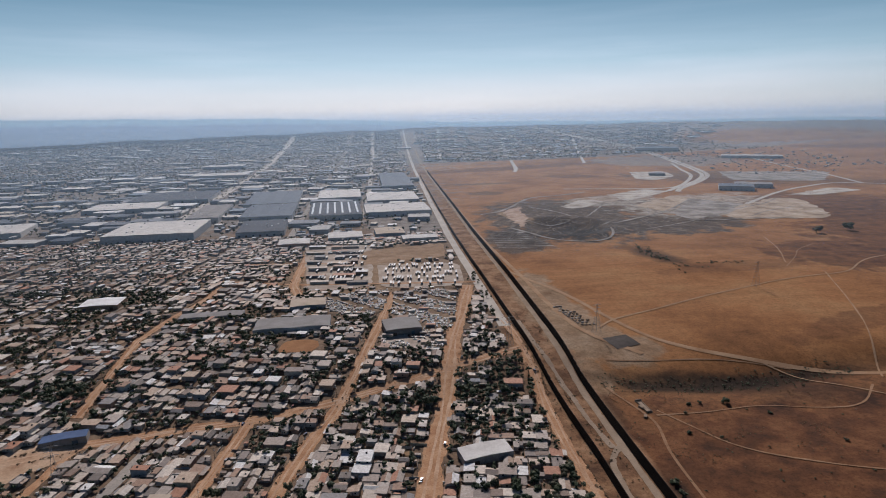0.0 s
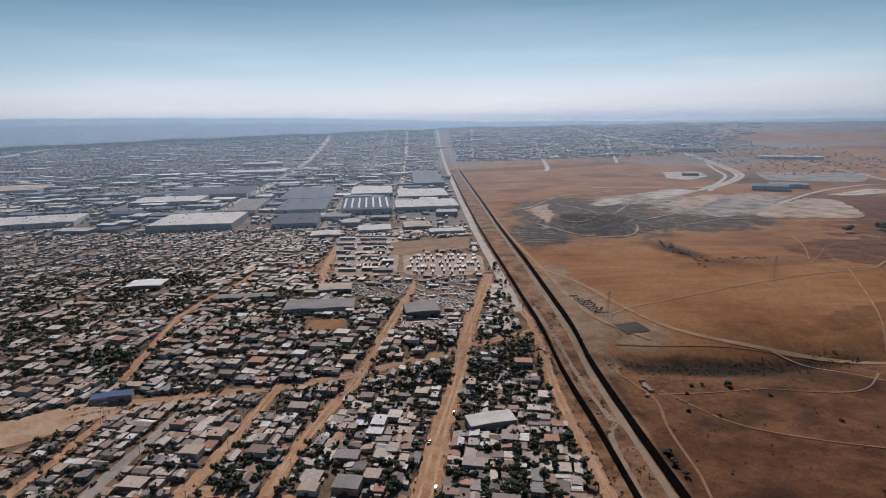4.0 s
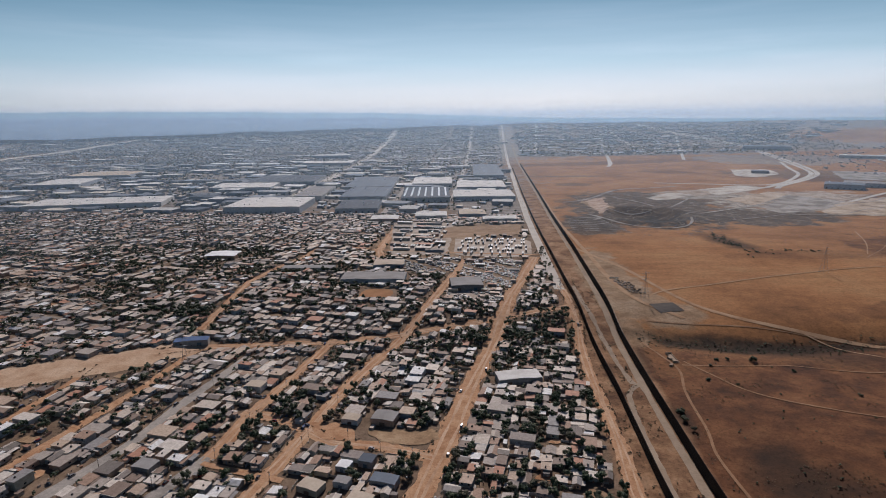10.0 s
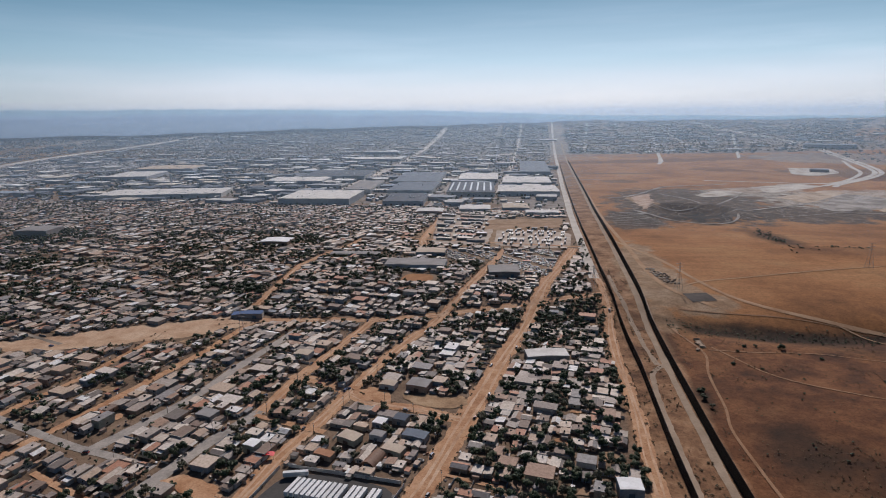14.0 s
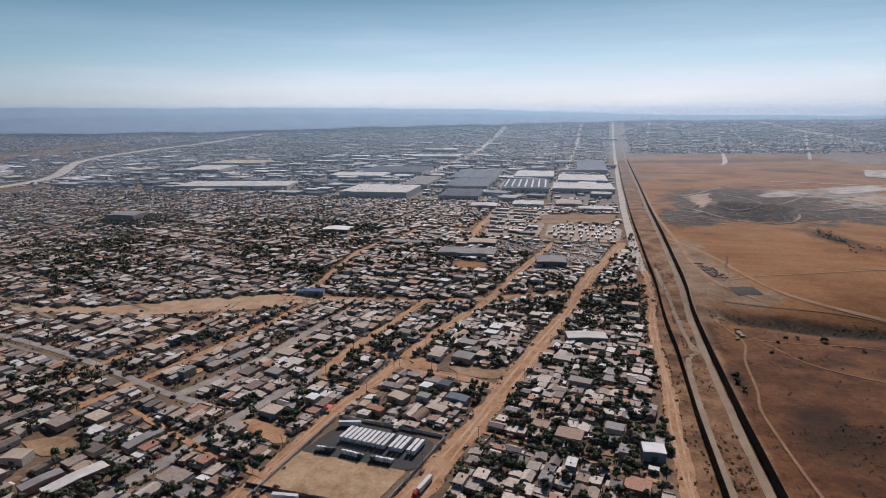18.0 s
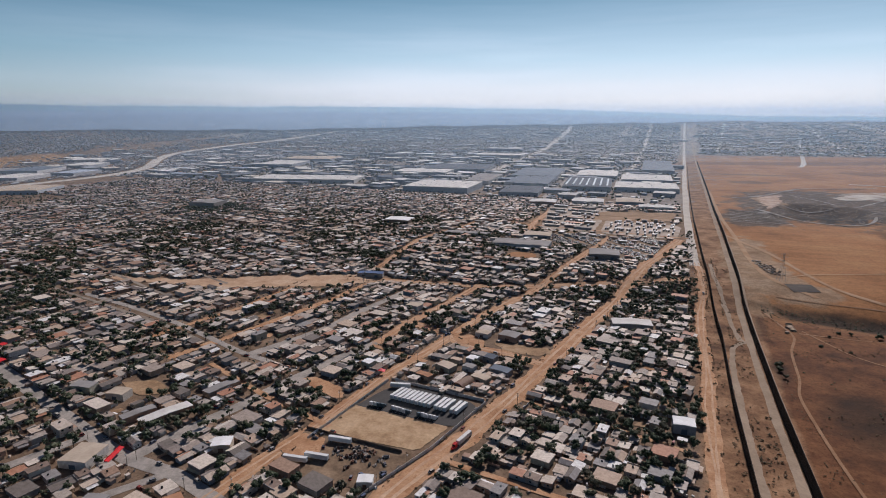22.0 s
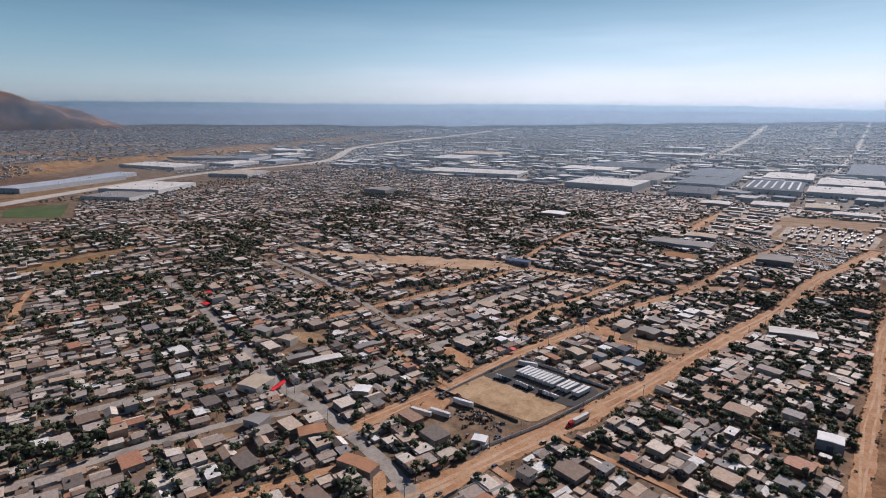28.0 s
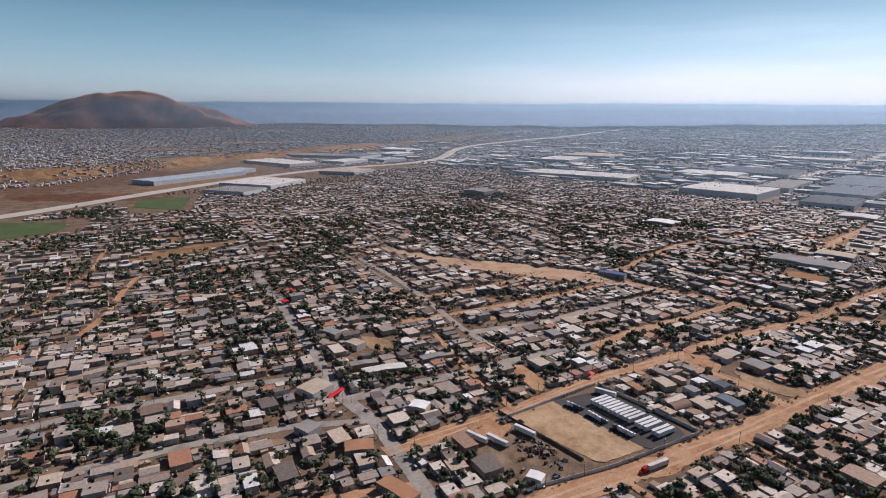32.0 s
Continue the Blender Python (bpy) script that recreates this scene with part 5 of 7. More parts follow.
mid = ~near & (hy < 620) & (hx > -620)
far = ~near & ~mid
sz = np.where(rng.random(len(hx)) < 0.14, 1.0, rng.uniform(0.9, 1.42, len(hx)))
rows = np.stack([hx, hy, ground_z(hx, hy) - 0.1, ha, sz * rng.uniform(0.85, 1.15, len(hx)), sz * rng.uniform(0.85, 1.15, len(hx)), rng.uniform(0.9, 1.15, len(hx))], 1)
many("town_houses", TEMPLATES, pick[mid], rows[mid], [M_WALL_MANY, M_ROOF_MANY, M_DOOR, M_GLASS, M_TANK, M_WOOD], "dense low houses with grey and tan roofs", "houses")
fr = rows[far].copy()
fr[:, 4], fr[:, 5], fr[:, 6] = np.clip(rng.lognormal(1.95, 0.32, far.sum()), 4, 22), np.clip(rng.lognormal(2.15, 0.35, far.sum()), 4.5, 30), np.where(rng.random(far.sum()) < 0.09, 5.6, rng.uniform(2.5, 3.6, far.sum()))
many("town_houses", [simple], np.zeros(far.sum(), int), fr, [M_WALL_MANY, M_ROOF_MANY], "dense far houses with pale and grey flat roofs", "houses")
# sheds and lean-tos between the houses
sx, sy = lots(-640, 94, -230, 640, 10, 11, 9, rng)
ok = keep_off(sx, sy, 2.5) & (rng.random(len(sx)) < 0.5)
sx, sy = sx[ok], sy[ok]
ns = len(sx)
srow = np.stack([sx, sy, ground_z(sx, sy) - 0.1, rng.uniform(-0.25, -0.05, ns) + rng.choice([0, math.pi / 2], ns), rng.uniform(2, 4.5, ns), rng.uniform(2, 6, ns), rng.uniform(1.7, 2.6, ns)], 1)
many("yard_sheds", [simple], np.zeros(ns, int), srow, [M_WALL_MANY, M_ROOF_MANY], "small sheds and lean-tos in the yards", "sheds")
# walls between the lots
wx, wy = lots(-640, 94, -230, 560, 10, 9.6, 12.5, rng)
ok = keep_off(wx, wy, 2.0) & (rng.random(len(wx)) < 0.7)
wx, wy = wx[ok], wy[ok]
nw = len(wx)
wrow = np.stack([wx, wy, ground_z(wx, wy) - 0.1, np.full(nw, -0.17) + rng.choice([0, math.pi / 2], nw) + rng.normal(0, 0.03, nw), rng.uniform(5, 13, nw), np.full(nw, 0.18), rng.uniform(1.2, 2.2, nw)], 1)
many("yard_walls", [Build().box(-0.5, -0.5, 0, 0.5, 0.5, 1.0)], np.zeros(nw, int), wrow, [M_WALL_MANY], "low block walls between the yards", "walls")

made = {}
for i in near_i:
    k = int(pick[i])
    m = at_ground(hx[i], hy[i], math.degrees(ha[i]), -0.1)
    if k in made:
        copy_thing(made[k], m)
        continue
    kind, parts = VARIANTS[k]
    root = thing("house", HOUSE_WORDS[kind], "house", "houses of the near blocks", m)
    for name, b in parts:
        p = part(name, b, HOUSE_LOOK[HOUSE_MATS[name]], root)
        if name == "window":
            q = np.array(b.v)
            lo, hi_ = q.min(0), q.max(0)
            part("sill", Build().box(lo[0] - 0.1, lo[1] - 0.1, lo[2] - 0.12, hi_[0] + 0.1, hi_[1] - 0.003, lo[2] - 0.004, bottom=True), M_WALL, p)
    made[k] = root

# ---- halls ----
for row in HALLS:
    hall(*row)
# a tall slim tank tower in the factory district
tower = thing("water_tower", "tall slim pale concrete water tower among factories", "tower", at=at_ground(-1150, 1560))
part("shaft", Build().tube((0, 0, 0), (0, 0, 30), 3.6, 3.0, 12), M_SKYLIGHT, tower)
part("tank", Build().tube((0, 0, 30), (0, 0, 36), 4.6, 4.6, 12).tube((0, 0, 36), (0, 0, 38), 4.6, 0.6, 12), M_SKYLIGHT, tower)

# ---- far districts ----
big = Build().box(-0.5, -0.5, 0, 0.5, 0.5, 0.95, 0).box(-0.505, -0.505, 0.95, 0.505, 0.505, 1.0, 1, True)


HALL_WALL_MESH = Build().box(-0.5, -0.5, 0, 0.5, 0.5, 0.95, 0).mesh("wall", piece_mat("single_hall_wall", [(0.45, 0.46, 0.47), (0.58, 0.56, 0.52), (0.36, 0.38, 0.41)], 0.8, dirt=0.4, scale=0.1))
HALL_ROOF_MESH = Build().box(-0.505, -0.505, 0.95, 0.505, 0.505, 1.0, 0, True).mesh("roof", piece_mat("single_hall_roof", BIGROOFS, 0.85, spec=0.1, dirt=0.35, scale=0.03))


def district(name, x0, x1, y0, y1, turn, cw, cd, size, height, mats, label, skip=0.2, keep=None, tpl=simple, category="buildings", single=0):
    x, y = lots(x0, x1, y0, y1, turn, cw, cd, rng, 0.5)
    crowd = np.array([noise.noise(Vector((a / 150, b / 150, 4.4))) + 0.5 * noise.noise(Vector((a / 55, b / 55, 9.4))) for a, b in zip(x, y)])
    ok = (rng.random(len(x)) > skip + 0.55 * crowd) & (np.hypot(x - 30, y + 100) < 4560)
    for poly in RESERVED:
        ok &= ~inside(x, y, poly)
    if keep is not None:
        ok &= keep(x, y)
    x, y = x[ok], y[ok]
    n = len(x)
    r = np.stack([x, y, ground_z(x, y) - 0.3, np.full(n, -math.radians(turn)) + rng.normal(0, 0.02, n), rng.uniform(*size[0], n), rng.uniform(*size[1], n), rng.uniform(*height, n)], 1)
    if single:
        order = np.argsort(r[:, 1])
        for row in r[order[:single]]:
            root = thing("factory_hall", "factory hall with a flat sheet roof among streets", "hall", "halls of the factory district", pose(row[0], row[1], row[2], 0, 0, math.degrees(row[3])))
            for nm, mesh in (("wall", HALL_WALL_MESH), ("roof", HALL_ROOF_MESH)):
                o = new(nm, mesh)
                o.parent = root
                o.scale = row[4:7]
        r = r[order[single:]]
        n = len(r)
        if not n:
            return None
    return many(name, [tpl], np.zeros(n, int), r, mats, label, category)


def off_big_roads(x, y):
    b = np.interp(y, [1400, 2236, 3655, 4500], [-535, -588, -657, -690])
    return (np.abs(x - b) > 24) & (np.abs(x - np.interp(y, [1420, 4770], [-80, -113])) > 16) & (np.abs(x - np.interp(y, [1180, 2300], [-225, -262])) > 12) & (x < 88)


def east_of_freeway(x, y):
    return off_big_roads(x, y) & (x > np.interp(y, [1000, 1140, 1400, 1610, 1790, 1990, 2240, 2670, 3040, 4500], [-1670, -1665, -1760, -1935, -2105, -2255, -2355, -2405, -2340, -2250]))


FAR_MATS = [M_HAZED_WALL, M_HAZED_ROOF]
HALL_MATS = [M_BIG_WALL, M_BIG_ROOF]
district("factory_district", -1700, 88, 1190, 2500, 5, 94, 66, ((40, 88), (26, 54)), (6, 12), HALL_MATS, "far factory halls with grey and white roofs", 0.28, east_of_freeway, big, single=290)
district("factory_sheds", -1700, 88, 1190, 2700, 5, 30, 34, ((6, 22), (8, 24)), (3, 7), HALL_MATS, "small far sheds and lorries between factory halls", 0.45, east_of_freeway, big)
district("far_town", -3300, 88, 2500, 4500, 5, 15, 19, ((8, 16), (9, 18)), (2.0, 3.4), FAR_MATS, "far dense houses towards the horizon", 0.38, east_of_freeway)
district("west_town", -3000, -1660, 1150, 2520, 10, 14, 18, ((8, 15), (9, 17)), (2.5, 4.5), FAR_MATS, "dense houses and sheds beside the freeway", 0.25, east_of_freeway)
district("west_halls", -2600, -1660, 1250, 2600, 25, 90, 110, ((30, 70), (40, 80)), (7, 11), HALL_MATS, "white and grey halls beside the freeway", 0.55, east_of_freeway, big)
district("far_halls", -2600, 88, 2600, 4500, 5, 120, 120, ((40, 110), (34, 84)), (4, 7), HALL_MATS, "far scattered white and grey halls", 0.42, east_of_freeway, big)


def on_mesa(x, y):
    edge = np.interp(y, [-1500, 0, 600, 1300, 1950, 2419, 3100, 4500], [-1760, -1930, -2190, -2480, -2740, -2860, -2880, -2880])
    return (x < edge) & (np.hypot(x, y) < 4500)


def off_slopes(x, y):
    """Clear of the bare slopes below the mesa."""
    ok = np.ones(len(x), bool)
    for cx, cy, rx, ry, turn in ((-2600, 560, 220, 60, 45), (-2950, 1050, 220, 70, 60)):
        a = math.radians(turn)
        u, v = (x - cx) * math.cos(a) + (y - cy) * math.sin(a), (y - cy) * math.cos(a) - (x - cx) * math.sin(a)
        ok &= (u / rx) ** 2 + (v / ry) ** 2 > 1
    return ok


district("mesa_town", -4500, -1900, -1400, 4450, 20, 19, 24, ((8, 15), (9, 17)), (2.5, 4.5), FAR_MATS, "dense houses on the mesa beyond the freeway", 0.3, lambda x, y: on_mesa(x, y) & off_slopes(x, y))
district("mesa_foot_town", -2050, -1690, -300, 700, 25, 12, 15, ((6, 10), (6, 11)), (3, 5), [M_WALL_MANY, M_ROOF_MANY], "houses climbing the mesa's edge", 0.5, lambda x, y: (x < -1480 - 0.75 * (y + 300)) & (x < -1700))


def below_bluff(x, y):
    """Between the freeway and the bluff."""
    road = np.interp(y, [430, 740, 960, 1140, 1400, 1610, 1790, 1990, 2240, 2670, 3040, 3700], [-1545, -1680, -1712, -1705, -1800, -1980, -2150, -2300, -2400, -2450, -2385, -2300])
    edge = np.interp(y, [600, 1300, 1950, 2419, 3100, 4500], [-2130, -2420, -2680, -2800, -2830, -2830])
    return (x < road - 45) & (x > edge)


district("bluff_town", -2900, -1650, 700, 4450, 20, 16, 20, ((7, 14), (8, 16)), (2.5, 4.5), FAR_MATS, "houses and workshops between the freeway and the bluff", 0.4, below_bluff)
district("bluff_halls", -2800, -1750, 1300, 3600, 25, 120, 110, ((40, 95), (30, 70)), (7, 11), HALL_MATS, "pale halls between the freeway and the bluff", 0.5, below_bluff, big)


def in_city(x, y):
    """Clear of the freeway and the golden hills north of the border."""
    return (np.hypot(x, y) < 4550) & (np.abs(x - np.interp(y, [2571, 2905, 3310, 3789, 4300], [1346, 1399, 1436, 1292, 1100])) > 32) & (x < 1500 + 0.9 * (y - 2960)) & (((x - 2300) / 560) ** 2 + ((y - 3300) / 240) ** 2 > 1)


district("far_city", 190, 3300, 3010, 4500, -8, 112, 84, ((44, 104), (30, 62)), (2.5, 5), [M_HAZED_WALL, M_CITY_ROOF], "far pale business halls north of the border", 0.12, in_city, big)
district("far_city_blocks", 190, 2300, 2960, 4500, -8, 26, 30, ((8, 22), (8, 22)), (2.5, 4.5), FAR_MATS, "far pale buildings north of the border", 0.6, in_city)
district("site_sheds", 1350, 2100, 2100, 3000, -20, 26, 34, ((3, 9), (4, 16)), (2.5, 4.5), HALL_MATS, "parked lorries and sheds on graded land", 0.72, None, big)

# ---- trees ----


ICO_V = [Vector(p).normalized() for p in ((0, 0, 1), *[(0.894 * math.cos(a * 1.2566), 0.894 * math.sin(a * 1.2566), 0.447) for a in range(5)], *[(0.894 * math.cos((a + 0.5) * 1.2566), 0.894 * math.sin((a + 0.5) * 1.2566), -0.447) for a in range(5)], (0, 0, -1))]
ICO_F = [(0, 1 + a, 1 + (a + 1) % 5) for a in range(5)] + [(1 + a, 6 + a, 1 + (a + 1) % 5) for a in range(5)] + [(6 + a, 6 + (a + 1) % 5, 1 + (a + 1) % 5) for a in range(5)] + [(11, 6 + (a + 1) % 5, 6 + a) for a in range(5)]


def crown_build(r, height, spread, leaves, size, clumps=9):
    """Leaf clumps round several limb ends, uneven and with gaps."""
    b = Build()
    knots = [(0, 0, height * 0.66, spread * 0.5)]
    for _ in range(clumps):
        a, q = r.uniform(0, 6.28), r.uniform(0.3, 0.68)
        knots.append((math.cos(a) * q * spread, math.sin(a) * q * spread, height * r.uniform(0.42, 0.86), spread * r.uniform(0.24, 0.42)))
    for kx, ky, kz, kr in knots:
        a = r.uniform(0, 6.28)
        vs = []
        for p in ICO_V:
            s = kr * r.uniform(0.62, 1.02)
            vs.append((kx + s * (p.x * math.cos(a) - p.y * math.sin(a)), ky + s * (p.x * math.sin(a) + p.y * math.cos(a)), kz + s * 0.8 * p.z))
        b.add(vs, ICO_F)
    for _ in range(leaves):
        kx, ky, kz, kr = r.choice(knots)
        d = Vector((r.gauss(0, 1), r.gauss(0, 1), r.gauss(0, 0.8))).normalized() * kr * r.uniform(0.75, 1.05)
        c = Vector((kx, ky, kz)) + d
        n = (d.normalized() + Vector((r.uniform(-0.5, 0.5), r.uniform(-0.5, 0.5), r.uniform(0.0, 0.8)))).normalized()
        u = n.orthogonal().normalized()
        v = n.cross(u)
        a = r.uniform(0, 6.28)
        u, v = u * math.cos(a) + v * math.sin(a), v * math.cos(a) - u * math.sin(a)
        s = size * r.uniform(0.6, 1.3)
        b.add([c - u * s, c - v * s * 0.6, c + u * s, c + v * s * 0.6 + n * s * 0.2], [(0, 1, 2, 3)])
    return b, knots


def trunk_build(r, height, knots):
    b = Build().tube((0, 0, -0.3), (0, 0, height * 0.4), 0.22, 0.15, 6)
    for kx, ky, kz, kr in knots[1:6]:
        b.tube((0, 0, height * 0.35), (kx * 0.8, ky * 0.8, kz), 0.1, 0.03, 5)
    return b


tr = random.Random(21)
TREES, TREE_TPL = [], []
for k in range(6):
    hgt, spr = tr.uniform(5.0, 8.5), tr.uniform(3.0, 4.6)
    crown, knots = crown_build(tr, hgt, spr, 700, 0.34, 12)
    TREES.append((crown.mesh("crown", M_LEAF), trunk_build(tr, hgt, knots).mesh("trunk", M_BARK)))
for k in range(6):
    hgt, spr = tr.uniform(4.5, 8.5), tr.uniform(2.8, 4.5)
    crown, knots = crown_build(tr, hgt, spr, 46, 0.6, 5)
    t = Build().tube((0, 0, -0.3), (0, 0, hgt * 0.55), 0.2, 0.1, 4, 1, False)
    t.add(crown.v, crown.f, 0)
    TREE_TPL.append(t)
tx, ty = lots(-900, 110, -230, 800, 10, 6.6, 7.4, rng)
ok = keep_off(tx, ty, 0.8)
tx, ty = tx[ok], ty[ok]
field = np.array([noise.noise(Vector((a / 46, b / 46, 7.7))) for a, b in zip(tx, ty)])
wood = np.exp(-(((tx - 70) / 32) ** 2 + ((ty - 455) / 75) ** 2)) * 0.9 + np.exp(-(((tx + 20) / 30) ** 2 + ((ty - 420) / 25) ** 2)) * 0.6 + np.exp(-(((tx + 95) / 60) ** 2 + ((ty - 560) / 30) ** 2)) * 0.4 \
    + np.exp(-(((tx + 860) / 100) ** 2 + ((ty - 720) / 90) ** 2)) * 0.9 + np.exp(-(((tx + 700) / 90) ** 2 + ((ty - 680) / 40) ** 2)) * 0.4 + np.exp(-(((tx + 360) / 90) ** 2 + ((ty - 535) / 30) ** 2)) * 0.35
wood += 0.30 * np.exp(-(((tx - 60) / 50) ** 2 + ((ty - 260) / 240) ** 2)) + 0.3 * np.exp(-(((tx + 420) / 130) ** 2 + ((ty - 430) / 60) ** 2)) + 0.45 * np.exp(-(((tx + 480) / 70) ** 2 + ((ty + 10) / 60) ** 2))
wood += 0.8 * copse_at(tx, ty)
west = (tx < -235) | ((ty > 330) & (tx < -60))
wood += np.where(west, 0.55, 0.0) * np.array([noise.noise(Vector((a / 120, b / 90, 2.4))) for a, b in zip(tx, ty)])
chance = np.clip(np.where(west, np.where(ty > 330, 0.58, 0.48), 0.46) + 0.95 * field + wood, 0.08, 0.97)
ok = rng.random(len(tx)) < chance
# trees do not stand in the middle of a house
near_house = np.zeros(len(tx), bool)
for x, y, w, d in wide:
    near_house |= (np.abs(tx - x) < w / 2 + 2) & (np.abs(ty - y) < d / 2 + 2)
cells = {}
for a, b in zip(hx, hy):
    cells.setdefault((int(a // 10), int(b // 10)), []).append((a, b))
for i in np.nonzero(ok)[0]:
    cx, cy = int(tx[i] // 10), int(ty[i] // 10)
    for dx in (-1, 0, 1):
        for dy in (-1, 0, 1):
            for a, b in cells.get((cx + dx, cy + dy), ()):
                if (a - tx[i]) ** 2 + (b - ty[i]) ** 2 < 14:
                    near_house[i] = True
ok &= ~near_house
tx, ty = tx[ok], ty[ok]
tnear = (tx > -200) & (tx < 112) & (ty > 0) & (ty < 330)
ti = np.nonzero(tnear)[0]
ti = ti[rng.permutation(len(ti))][:300]
tnear[:] = False
tnear[ti] = True
made = {}
for i in ti:
    k = int(rng.integers(6))
    m = at_ground(tx[i], ty[i], float(rng.uniform(0, 360)))
    if k in made:
        copy_thing(made[k], m)
        continue
    root = thing("tree", "bushy dark green yard tree", "tree", "trees among the houses", m)
    part("trunk", TREES[k][1], M_BARK, root)
    part("crown", TREES[k][0], M_LEAF, root)
    made[k] = root
tx, ty = tx[~tnear], ty[~tnear]
nt_ = len(tx)
copse = np.array([noise.noise(Vector((a / 120, b / 90, 2.4))) for a, b in zip(tx, ty)])
trow = np.stack([tx, ty, ground_z(tx, ty) - 0.1, rng.uniform(0, 6.28, nt_), *([rng.uniform(0.5, 1.2, nt_) * np.clip(1.05 + 0.7 * copse + 0.35 * copse_at(tx, ty), 0.85, 1.5)] * 3)], 1)
many("town_trees", TREE_TPL, rng.integers(0, 6, nt_), trow, [M_LEAF_MANY, M_BARK], "dark green trees between the houses", "trees")


# simple trees further off
fx, fy = lots(-1500, 90, -250, 1180, 12, 11, 12, rng)
fm = ((fx < -900) | (fy > 800)) & keep_off(fx, fy, 1.0) & (rng.random(len(fx)) < np.clip(0.45 + 0.9 * np.array([noise.noise(Vector((a / 60, b / 60, 7.7))) for a, b in zip(fx, fy)]), 0.1, 0.9)) & (fx > -1215 - 0.64 * np.clip(fy + 94, -200, 700) + 60)
fx, fy = fx[fm], fy[fm]
FAR_TPL = []
for k in range(4):
    crown, knots = crown_build(tr, tr.uniform(5, 7.5), tr.uniform(2.6, 4.2), 14, 0.9, 2)
    FAR_TPL.append(Build().tube((0, 0, -0.3), (0, 0, 3.4), 0.2, 0.12, 4, 1, False).add(crown.v, crown.f, 0))
nf = len(fx)
many("far_trees", FAR_TPL, rng.integers(0, 4, nf), np.stack([fx, fy, ground_z(fx, fy) - 0.1, rng.uniform(0, 6.28, nf), *([rng.uniform(0.6, 1.3, nf)] * 3)], 1), [M_LEAF_MANY, M_BARK], "dark trees between far houses", "trees")


mx_, my_ = lots(-4500, -1750, -1300, 3900, 20, 34, 38, rng)
fm = on_mesa(mx_, my_) & (rng.random(len(mx_)) < 0.55)
mx_, my_ = mx_[fm], my_[fm]
nf = len(mx_)
many("far_trees", FAR_TPL, rng.integers(0, 4, nf), np.stack([mx_, my_, ground_z(mx_, my_) - 0.1, rng.uniform(0, 6.28, nf), *([rng.uniform(0.9, 1.7, nf)] * 3)], 1), [M_LEAF_MANY, M_BARK], "dark trees between the mesa's houses", "trees")


def grove(name, cx, cy, sx, sy, n, lo, hi, label):
    x, y = rng.normal(cx, sx, n), rng.normal(cy, sy, n)
    r = np.stack([x, y, ground_z(x, y) - 0.1, rng.uniform(0, 6.28, n), *([rng.uniform(lo, hi, n)] * 3)], 1)
    many(name, TREE_TPL, rng.integers(0, 6, n), r, [M_LEAF_MANY, M_BARK], label, "trees")


grove("tree_row", -1150, 0, 35, 25, 60, 1.0, 1.8, "dark trees beside green fields")
x = rng.uniform(200, 1900, 6500)
y = rng.uniform(2960, 4450, 6500)
many("far_trees", FAR_TPL, rng.integers(0, 4, 6500), np.stack([x, y, ground_z(x, y), rng.uniform(0, 6, 6500), *([rng.uniform(0.8, 1.7, 6500)] * 3)], 1), [M_LEAF_MANY, M_BARK], "dark trees between far halls", "trees")
x, y = np.concatenate([rng.uniform(-1700, 80, 2400), rng.uniform(-2300, 60, 4200)]), np.concatenate([rng.uniform(1200, 2700, 2400), rng.uniform(2500, 4450, 4200)])
n = len(x)
many("far_trees", FAR_TPL, rng.integers(0, 4, n), np.stack([x, y, ground_z(x, y), rng.uniform(0, 6, n), *([rng.uniform(0.9, 1.7, n)] * 3)], 1), [M_LEAF_MANY, M_BARK], "dark trees between factory halls", "trees")
# scrub bushes on the dry slopes
n = 2600
x, y = rng.uniform(165, 620, n), np.concatenate([rng.normal(449, 8, n // 2), rng.uniform(120, 400, n - n // 2)])
m = ((y < 400) & (rng.random(n) < 0.13)) | (y >= 400) & (x > 168) & (x < 420) & (rng.random(n) < 0.55)
y = np.where(y >= 400, y + 8 * np.sin(x / 60.0), y)
x, y = x[m], y[m]
s = rng.uniform(0.10, 0.30, len(x))
many("scrub_bushes", TREE_TPL, rng.integers(0, 6, len(x)), np.stack([x, y, ground_z(x, y) - 1.0 * s, rng.uniform(0, 6, len(x)), s * 1.5, s * 1.5, s], 1), [M_LEAF_MANY, M_BARK], "low dry scrub bushes on the slope", "bushes")
M_DRY = piece_mat("dry_weeds", [(0.10, 0.070, 0.038), (0.15, 0.105, 0.058), (0.075, 0.062, 0.036), (0.19, 0.135, 0.075)], 0.9, island=True, dirt=0.5, scale=0.9)
y = rng.uniform(-120, 640, 1500)
k = rng.choice(3, 1500, p=[0.45, 0.25, 0.30])
x = np.where(k == 0, np.interp(y, FENCE_Y, SOUTH_X) + 8 + np.abs(rng.normal(0, 4.5, 1500)), np.where(k == 1, np.interp(y, FENCE_Y, NORTH_X) - 9 - np.abs(rng.normal(0, 2.5, 1500)), np.interp(y, FENCE_Y, SOUTH_X) - 2 - np.abs(rng.normal(0, 3.0, 1500))))
lump = np.array([noise.noise(Vector((a / 30, b / 30, 1.1))) for a, b in zip(x, y)])
m = lump > rng.uniform(-0.5, 0.6, 1500)
x, y = x[m], y[m]
s = rng.uniform(0.06, 0.22, len(x))
